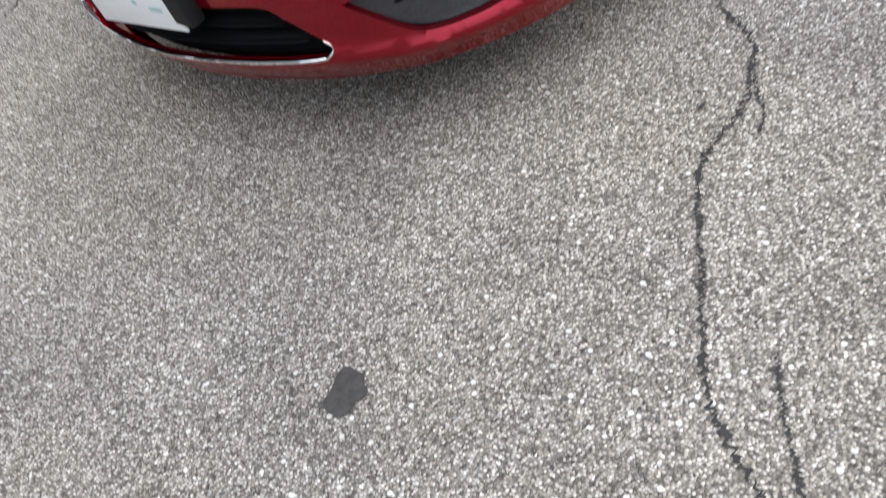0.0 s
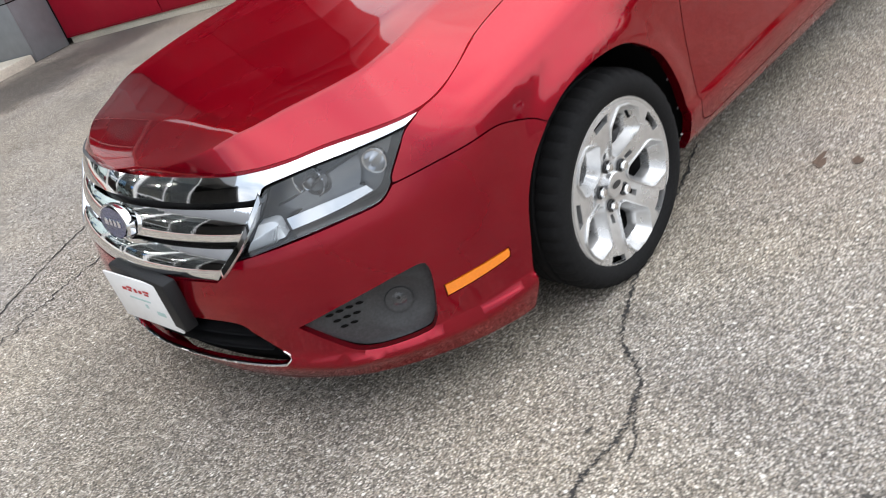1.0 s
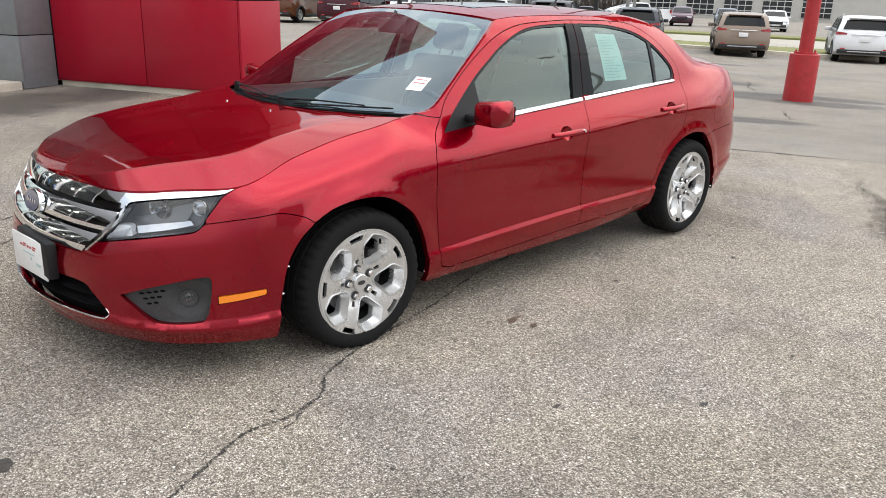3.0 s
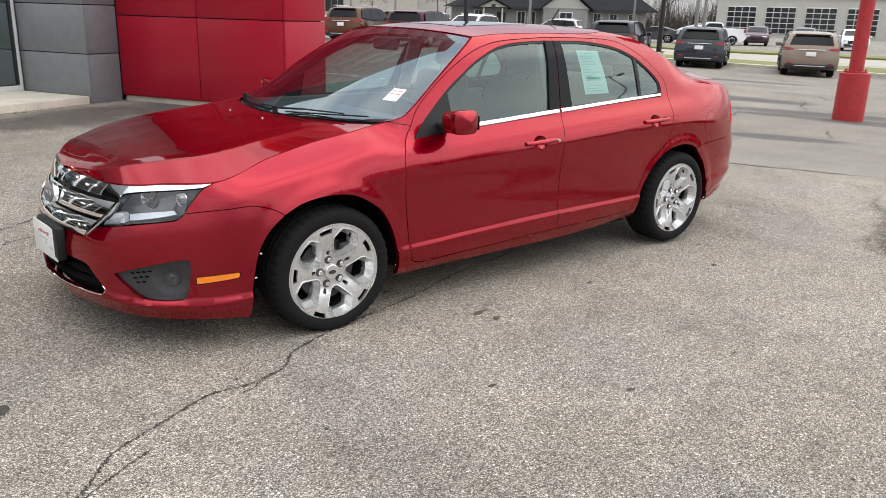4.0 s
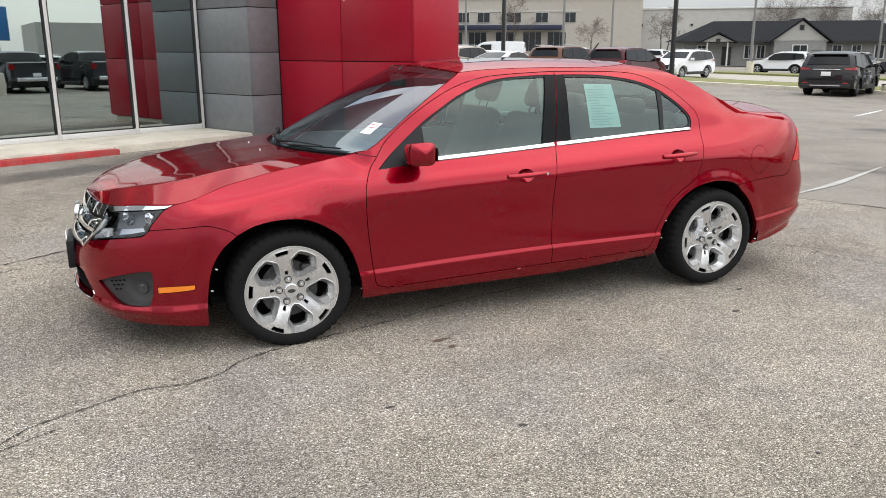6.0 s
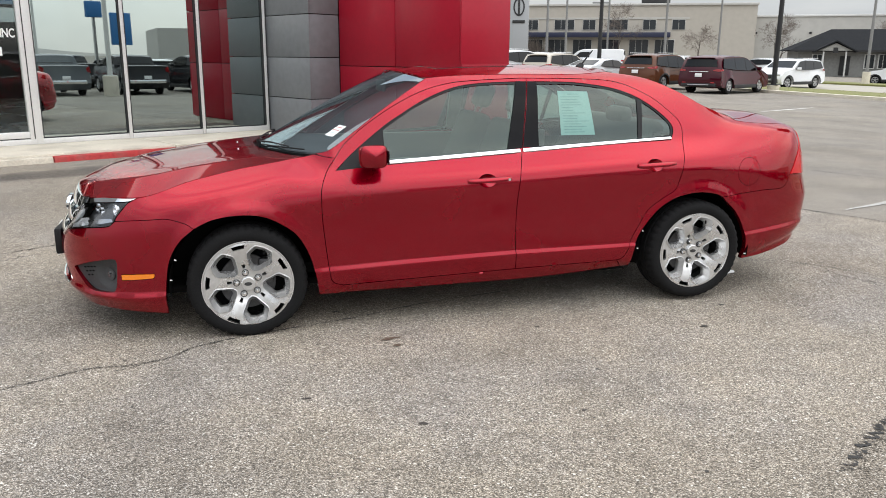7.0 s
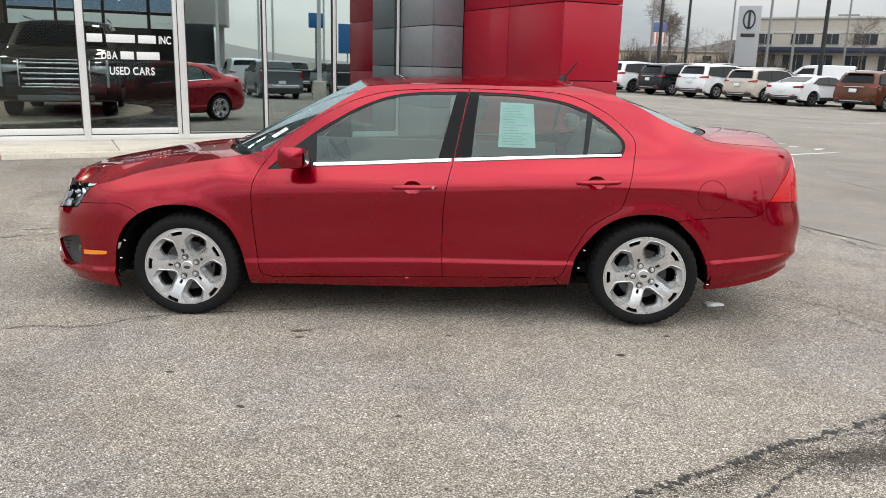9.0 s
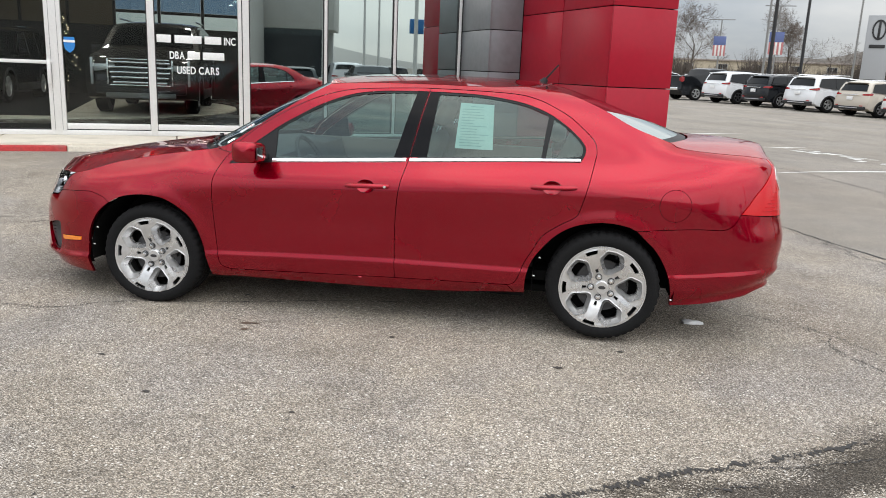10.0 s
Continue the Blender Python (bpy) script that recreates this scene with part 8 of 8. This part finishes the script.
for i in range(13):
    f = i / 12
    tree(lerp(94, 113, f) + (i % 3) * 2, lerp(90, 70, f) + (i % 3) * 4, 9 + (i * 7) % 4, 0.9, 20 + i, "tall bare tree in the wood behind the house", 5, 0.18, 0.2, z=-0.3)
# thicket of bare brush beside the service building
bm = bmesh.new()
rnd = random.Random(31)
for _ in range(2600):
    f = rnd.random()
    x, y = lerp(96, 114, f) + rnd.uniform(-1, 5), lerp(88, 68, f) + rnd.uniform(-1, 5)
    h, w = rnd.uniform(2.0, 8.5) * rnd.uniform(0.5, 1), rnd.uniform(0.02, 0.06)
    lean = Vector((rnd.gauss(0, 0.16) * h, rnd.gauss(0, 0.16) * h, h))
    p = Vector((x, y, -0.4))
    a = rnd.uniform(0, 3.14)
    side = Vector((math.cos(a) * w, math.sin(a) * w, 0))
    q = [bm.verts.new(p + side), bm.verts.new(p - side), bm.verts.new(p + lean)]
    bm.faces.new(q)
    mid = p + lean * rnd.uniform(0.35, 0.7)
    tip = mid + Vector((rnd.gauss(0, 0.5), rnd.gauss(0, 0.5), rnd.uniform(0.5, 1.6)))
    bm.faces.new([bm.verts.new(mid + side * 0.6), bm.verts.new(mid - side * 0.6), bm.verts.new(tip)])
tagged(finish("thicket", bm, M_BARK, smooth=False), "dense brown thicket of bare winter brush", "bushes", kind="stuff")
# hedge of bare brush along the far edge of the lot
bm = bmesh.new()
rnd = random.Random(47)
for _ in range(5200):
    x = rnd.uniform(4, 52)
    y = 126 - 0.16 * x + rnd.uniform(-2, 2)
    h, w = (4.6 + 1.2 * math.sin(x * 0.45) + 0.8 * math.sin(x * 1.3 + 1)) * rnd.uniform(0.4, 1.0), rnd.uniform(0.05, 0.11)
    lean = Vector((rnd.gauss(0, 0.2) * h, rnd.gauss(0, 0.2) * h, h))
    p, a = Vector((x, y, 0.1)), rnd.uniform(-0.5, 0.5)
    side = Vector((math.cos(a) * w, math.sin(a) * w, 0))
    bm.faces.new([bm.verts.new(p + side), bm.verts.new(p - side), bm.verts.new(p + lean)])
    mid = p + lean * rnd.uniform(0.3, 0.6)
    tip = mid + Vector((rnd.gauss(0, 0.6), rnd.gauss(0, 0.6), rnd.uniform(0.5, 1.8)))
    bm.faces.new([bm.verts.new(mid + side * 0.6), bm.verts.new(mid - side * 0.6), bm.verts.new(tip)])
tagged(finish("far_brush", bm, M_BARK, smooth=False), "brown bare brush along the far lot edge", "bushes", kind="stuff")
for i in range(9):
    tree(lerp(4, 50, i / 8), 128 + (i % 3) * 6, 7 + (i * 5) % 4, 1.0, 50 + i, "bare tree on the horizon", 4, 0.16, 0.2, z=0.2)

# ---- cars on the far side of the street and behind the row ----
FAR = [
    ("suv", WHITE, 46.5, 39.7, 118, "white small crossover across the street", "parked_suv"),
    ("suv", (0.10, 0.10, 0.11), 52.0, 39.0, 110, "dark grey crossover across the street", "parked_suv"),
    ("pickup", WHITE, 60.0, 34.0, 140, "white pickup truck across the street", "pickup_truck"),
    ("sedan", (0.05, 0.05, 0.06), 58.0, 38.5, 118, "dark saloon across the street", "parked_saloon"),
    ("suv", (0.06, 0.012, 0.03), 64.3, 33.8, 208, "dark red crossover by the service doors", "parked_suv"),
    ("suv", (0.07, 0.09, 0.12), 66.2, 30.6, 208, "blue-grey crossover by the service doors", "parked_suv"),
    ("suv", (0.72, 0.73, 0.74), 63.4, 25.2, 208, "silver crossover by the service doors", "parked_suv"),
    ("suv", (0.11, 0.11, 0.10), 47.0, 63.0, 118, "grey large crossover in the far lot", "parked_suv"),
    ("suv", WHITE, 50.0, 60.5, 118, "white large crossover in the far lot", "parked_suv"),
    ("van", WHITE, 27.0, 48.0, 150, "white delivery van behind the row", "delivery_van"),
    ("suv", SILVER, 34.0, 50.0, 118, "silver crossover behind the row", "parked_suv"),
    ("sedan", WHITE, 24.0, 44.0, 118, "white saloon behind the row", "parked_saloon"),
    ("suv", WHITE, 31.5, 33.5, 200, "white large crossover on the service road", "parked_suv"),
    ("suv", BLACK, 15.5, 52.0, 30, "black crossover in the second row", "parked_suv"),
    ("suv", SILVER, 12.5, 55.0, 30, "silver crossover in the second row", "parked_suv"),
    ("suv", WHITE, 18.5, 49.0, 30, "white crossover in the second row", "parked_suv"),
    ("suv", (0.3, 0.3, 0.3), 21.5, 47.0, 30, "grey crossover in the second row", "parked_suv"),
    ("suv", WHITE, 7.5, 47.5, 30, "white crossover beside the pickup", "parked_suv"),
    ("suv", SILVER, 20.0, 62.0, 30, "silver crossover in a back row", "parked_suv"),
    ("suv", BLACK, 25.0, 60.0, 30, "black crossover in a back row", "parked_suv"),
    ("suv", WHITE, 15.0, 66.0, 30, "white crossover in a back row", "parked_suv"),
    # on the camera's side of the lot, mirrored in the shop windows
    ("pickup", (0.11, 0.12, 0.13), 17.2, -12.9, -58, "dark grey pickup truck with a chrome bumper", "pickup_truck"),
    ("pickup", (0.02, 0.02, 0.022), 20.4, -11.2, -58, "black pickup truck with a chrome bumper", "pickup_truck"),
    ("pickup", (0.02, 0.02, 0.022), 23.4, -9.3, -58, "second black pickup truck in the customer bays", "pickup_truck"),
    ("suv", (0.06, 0.07, 0.07), 14.0, -15.0, -58, "dark green crossover in the customer bays", "parked_suv"),
    ("suv", WHITE, 11.0, -17.0, -58, "white crossover in the customer bays", "parked_suv"),
    ("van", WHITE, 22.0, -21.0, -58, "white van in the back bays", "delivery_van"),
    ("suv", (0.30, 0.31, 0.32), 18.6, -23.2, -58, "silver crossover in the back bays", "parked_suv"),
    ("pickup", (0.03, 0.03, 0.032), 24.6, -19.4, -58, "charcoal pickup truck in the back bays", "pickup_truck"),
    ("suv", WHITE, 28.4, -16.6, -58, "white crossover in the back bays", "parked_suv"),
    ("pickup", (0.06, 0.07, 0.09), 33.2, -13.2, -58, "slate pickup truck in the back bays", "pickup_truck"),
    ("suv", (0.02, 0.02, 0.022), 36.5, -11.0, -58, "black crossover in the back bays", "parked_suv"),
    ("suv", (0.09, 0.09, 0.10), 26.5, -18.0, -58, "grey crossover in the back bays", "parked_suv"),
    ("sedan", (0.05, 0.05, 0.06), 30.0, -15.0, -58, "dark saloon in the back bays", "parked_saloon"),
]
for kind, rgb, x, y, hd, label, nm in FAR:
    vehicle(kind, rgb, x, y, hd, label, nm, "truck" if kind == "pickup" else "van" if kind == "van" else "car")
for x, y in ((17.8, -10.6), (31.0, -30.0), (36.0, -34.0), (24.0, -26.0), (42.0, -34.0), (20.0, -40.0)):
    lamp_post(x, y, 9.5, 0.11, M_WHITETRIM, "tall white lamp post on a concrete footing", base=0.9, base_r=0.33)
for x, y, w, h, z in ((24.5, -17.5, 0.85, 0.85, 3.9), (44.0, -33.0, 1.7, 2.6, 3.6)):
    bs = thing("blue_sign", "blue dealership sign on posts, plain face", "sign", Matrix.Translation((x, y, 0)) @ Matrix.Rotation(radians(28), 4, "Z"))
    part("sign_face", box((0, 0, z), (w, 0.3, h), 0.05), M_SIGNBLUE, bs)
    part("post", box((0, 0, z / 2 - 0.3), (0.1, 0.1, z - 0.2), 0.02), M_GREYPOLE, bs)
m, L = wall_frame((37.9, -41.8), (20.0, -58.0), -0.3)
bb = thing("showroom_across", "low pale showroom across the lot", "building", m)
part("wall", box((L / 2 + 3, -7, 4.4), (L - 6, 14, 9.6)), M_PALEWALL, bb)
part("canopy", box((3.5, -3, 6.9), (7.0, 6, 4.6), 0.1), M_PALEWALL, bb)
for cx in (0.8, 3.0):
    part("column", box((cx, -0.6, 2.3), (0.7, 0.7, 4.8), 0.03), M_WHITETRIM, bb)
part("recess", box((4.0, -5.6, 2.3), (6.0, 0.6, 4.7)), M_FARGLASS, bb)
for i in range(4):
    part("glazing", box((8.5 + 3.6 * i, 0.02, 2.0), (3.2, 0.3, 3.0), 0.02), M_FARGLASS, bb)
m, L = wall_frame((96.0, -30.0), (72.0, -54.0), -0.3)
bl = thing("low_building_across", "low distant glazed building behind the lot", "building", m)
part("wall", box((L / 2, -7, 2.2), (L, 14, 5.0)), M_PALEWALL, bl)
for i in range(7):
    part("glazing", box((3 + L / 7.6 * i, 0.02, 2.0), (L / 9, 0.3, 2.6), 0.02), M_FARGLASS, bl)
for i in range(9):
    tree(-30 + i * 13.0, -95 - (i % 4) * 6, 6 + i % 3, 1.0, 80 + i, "bare tree on the far side of the lot", 4, 0.18, 0.2, z=0)

# ---- showroom contents and lettering ----
inside_suv = vehicle("suv", (0.040, 0.037, 0.035), 0.0, 0.0, 0, "dark bronze luxury crossover inside the showroom", "showroom_suv", scale=1.1, group="")
inside_suv.matrix_basis = BUILD @ Matrix.Translation((-5.35, 12.0, 0.335)) @ Matrix.Rotation(radians(-97), 4, "Z") @ Matrix.Scale(1.14, 4)
for i in range(5):
    part("grille_slat", box((3.585 - 0.004 * i, 0, 0.56 + 0.085 * i), (0.06, 1.04 - 0.05 * abs(i - 3), 0.034), 0.008), M_CHROME, inside_suv)
for z, w in ((0.515, 1.0), (0.955, 0.98)):
    part("grille_frame", box((3.56, 0, z), (0.07, w, 0.022), 0.008), M_CHROME, inside_suv)
part("skid_plate", box((3.55, 0, 0.34), (0.10, 1.15, 0.09), 0.02), M_GREYPOLE, inside_suv)
for s in (1, -1):
    part("light_strip", box((3.47, s * 0.80, 0.74), (0.14, 0.045, 0.46), 0.015), M_HEAD, inside_suv)
    part("grille_frame", box((3.56, s * 0.53, 0.735), (0.07, 0.025, 0.44), 0.008), M_CHROME, inside_suv)
    part("fog_trim", box((3.50, s * 0.62, 0.42), (0.08, 0.22, 0.03), 0.01, Matrix.Identity(4)), M_CHROME, inside_suv)
M_CARPET = material("dark_showroom_carpet", (0.018, 0.018, 0.020), rough=0.95, spec=0.1, spread=0.2, grain=40)
tagged(finish("carpet", box((-10.2, 12.1, 0.341), (5.9, 9.4, 0.010)), M_CARPET), "dark grey carpet inside the showroom", "carpet").matrix_basis = BUILD
tagged(finish("door_mat", box((-7.65, 5.35, 0.304), (1.3, 1.1, 0.012), 0.004), M_CARPET), "black entrance mat inside the glass door", "mat").matrix_basis = BUILD
second = vehicle("suv", (0.015, 0.015, 0.017), 0.0, 0.0, 0, "black crossover beside the lit fir tree", "showroom_suv", scale=0.95, group="")
second.matrix_basis = BUILD @ Matrix.Translation((-9.3, 14.0, 0.346)) @ Matrix.Rotation(radians(-97), 4, "Z")
# a small lit fir tree beside it
M_FIR = material("fir_needles", (0.008, 0.016, 0.008), rough=0.9, spread=0.4, grain=30)
M_FAIRY = emitting("fairy_light", (1.0, 0.78, 0.45), 6.0)
fir = thing("christmas_tree", "small dark fir tree with warm fairy lights", "tree", BUILD @ Matrix.Translation((-7.64, 12.0, 0.30)))
bm = bmesh.new()
rnd = random.Random(71)
for k in range(420):
    f = rnd.random()
    a, z = rnd.uniform(0, 6.28), 0.45 + 1.65 * f
    r = 0.46 * (1 - f) + 0.03
    d = Vector((math.cos(a), math.sin(a), -0.25))
    side = Vector((-d.y, d.x, 0)) * 0.03
    p = Vector((0, 0, z))
    bm.faces.new([bm.verts.new(p + d * r * 0.2 + side), bm.verts.new(p + d * r * 0.2 - side), bm.verts.new(p + d * r + Vector((0, 0, rnd.uniform(-0.03, 0.05))))])
part("branches", bm, M_FIR, fir, smooth=False)
bm = bmesh.new()
add_tube(bm, (0, 0, 0.0), (0, 0, 2.1), 0.03, 0.008, n=8)
part("stem", bm, M_BARK, fir)
for k in range(34):
    f = k / 34
    a, r = rnd.uniform(0, 6.28), 0.40 * (1 - f) * rnd.uniform(0.5, 1.1) + 0.03
    bm = bmesh.new()
    bmesh.ops.create_icosphere(bm, subdivisions=1, radius=0.009, matrix=Matrix.Translation((r * math.cos(a), r * math.sin(a), 0.42 + 1.65 * f)))
    part("bulb", bm, M_FAIRY, fir)
bm = bmesh.new()
add_lathe(bm, [(0.001, 0.0), (4.6, 0.0), (4.62, -0.03)], 64, axis="Z")
disc = finish("display_disc", bm, M_CONCRETE)
disc.matrix_basis = BUILD @ Matrix.Translation((-8.4, 11.4, 0.335))
tagged(disc, "round pale display floor in the showroom", "platform")
M_LETTER = material("white_vinyl", (0.78, 0.79, 0.78), rough=0.5)
M_SPOT = emitting("ceiling_spot", (1.0, 0.93, 0.82), 140.0)
rnd = random.Random(8)
for i in range(4):
    for j in range(3):
        sp = finish("ceiling_spot", box((-9.9 + 2.6 * i, 6.4 + 3.0 * j, 4.47), (0.2, 0.2, 0.03), 0.01), M_SPOT)
        sp.matrix_basis = BUILD
        tagged(sp, "small lit recessed spotlight in the showroom ceiling", "lamp", "ceiling spots")


def lettering(words, x0, x1, z, high, label=""):
    """Bold vinyl letters on the glass between x0 and x1, each a part."""
    made, at = [], 0.0
    for ch in words:
        if ch == " ":
            at += 0.30
            continue
        cu = bpy.data.curves.new("letter", "FONT")
        cu.body, cu.size, cu.extrude, cu.offset = ch, 1.0, 0.006, 0.022
        tmp = bpy.data.objects.new("tmp", cu)
        scene.collection.objects.link(tmp)
        me = bpy.data.meshes.new_from_object(tmp.evaluated_get(bpy.context.evaluated_depsgraph_get()))
        bpy.data.objects.remove(tmp)
        xs = [q.co.x for q in me.vertices]
        me.transform(Matrix.Translation((at - min(xs), 0, 0)))
        at += max(xs) - min(xs) + 0.08
        made.append(me)
    holder = thing("window_lettering", label, "lettering", BUILD @ Matrix.Translation((x0, 3.995, z)) @ Matrix.Rotation(radians(90), 4, "X"))
    fit = Matrix.Diagonal(((x1 - x0) / (at - 0.08), high / 0.73, 0.2, 1))
    for me in made:
        me.transform(fit)
        me.materials.append(M_LETTER)
        new("letter", me).parent = holder
    return holder


def letter_bar(x0, x1, z, h, label):
    ob = finish("window_lettering", box(((x0 + x1) / 2, 3.998, z), (x1 - x0, 0.003, h), 0.001), M_LETTER)
    ob.matrix_basis = BUILD
    tagged(ob, label, "lettering")


for x0, x1 in ((-5.441, -5.235), (-5.183, -4.792), (-4.747, -4.50)):
    letter_bar(x0, x1, 1.765, 0.115, "white vinyl bar of a name on the shop glass")
lettering("INC", -4.46, -4.286, 1.708, 0.115, "white vinyl letters INC on the shop glass")
lettering("DBA", -5.262, -5.044, 1.473, 0.112, "white vinyl letters DBA on the shop glass")
for x0, x1 in ((-5.003, -4.82), (-4.779, -4.46)):
    letter_bar(x0, x1, 1.528, 0.112, "white vinyl bar of a name on the shop glass")
lettering("USED CARS", -5.163, -4.542, 1.252, 0.115, "white vinyl words USED CARS on the shop glass")
M_SHIELD = material("sticker_blue", (0.02, 0.2, 0.55), rough=0.4)
bm = bmesh.new()
add_prism(bm, [(-0.07, 0.10), (-0.075, -0.02), (-0.055, -0.08), (0.0, -0.125), (0.055, -0.08), (0.075, -0.02), (0.07, 0.10)], -0.002, 0.002)
ob = finish("window_sticker", bm, M_SHIELD)
ob.matrix_basis = BUILD @ Matrix.Translation((-6.645, 3.997, 1.62))
tagged(ob, "blue shield-shaped sticker on the door glass", "sticker")
bm = box((0, -0.002, 0), (0.15, 0.004, 0.035), 0.001)
ob = finish("window_sticker", bm, M_LETTER)
ob.matrix_basis = BUILD @ Matrix.Translation((-6.645, 3.992, 1.66))
tagged(ob, "white band across the blue shield sticker", "sticker")

# a weed in the crack before the walkway
M_WEED = material("weed_leaf", (0.10, 0.13, 0.04), rough=0.8, spread=0.3, grain=40)
bm = bmesh.new()
rnd = random.Random(17)
for _ in range(60):
    a, h = rnd.uniform(0, 6.28), rnd.uniform(0.03, 0.10)
    p = Vector((rnd.gauss(-1.75, 0.09), 2.60 + rnd.uniform(-0.03, 0.03), 0.15))
    d = Vector((math.cos(a), math.sin(a), 0))
    s_ = Vector((-d.y, d.x, 0)) * 0.008
    bm.faces.new([bm.verts.new(p + s_), bm.verts.new(p - s_), bm.verts.new(p + d * 0.04 + Vector((0, 0, h)))])
wd = finish("weed", bm, M_WEED, smooth=False)
wd.matrix_basis = BUILD
tagged(wd, "small green weed growing along the walkway edge", "plant", kind="stuff")
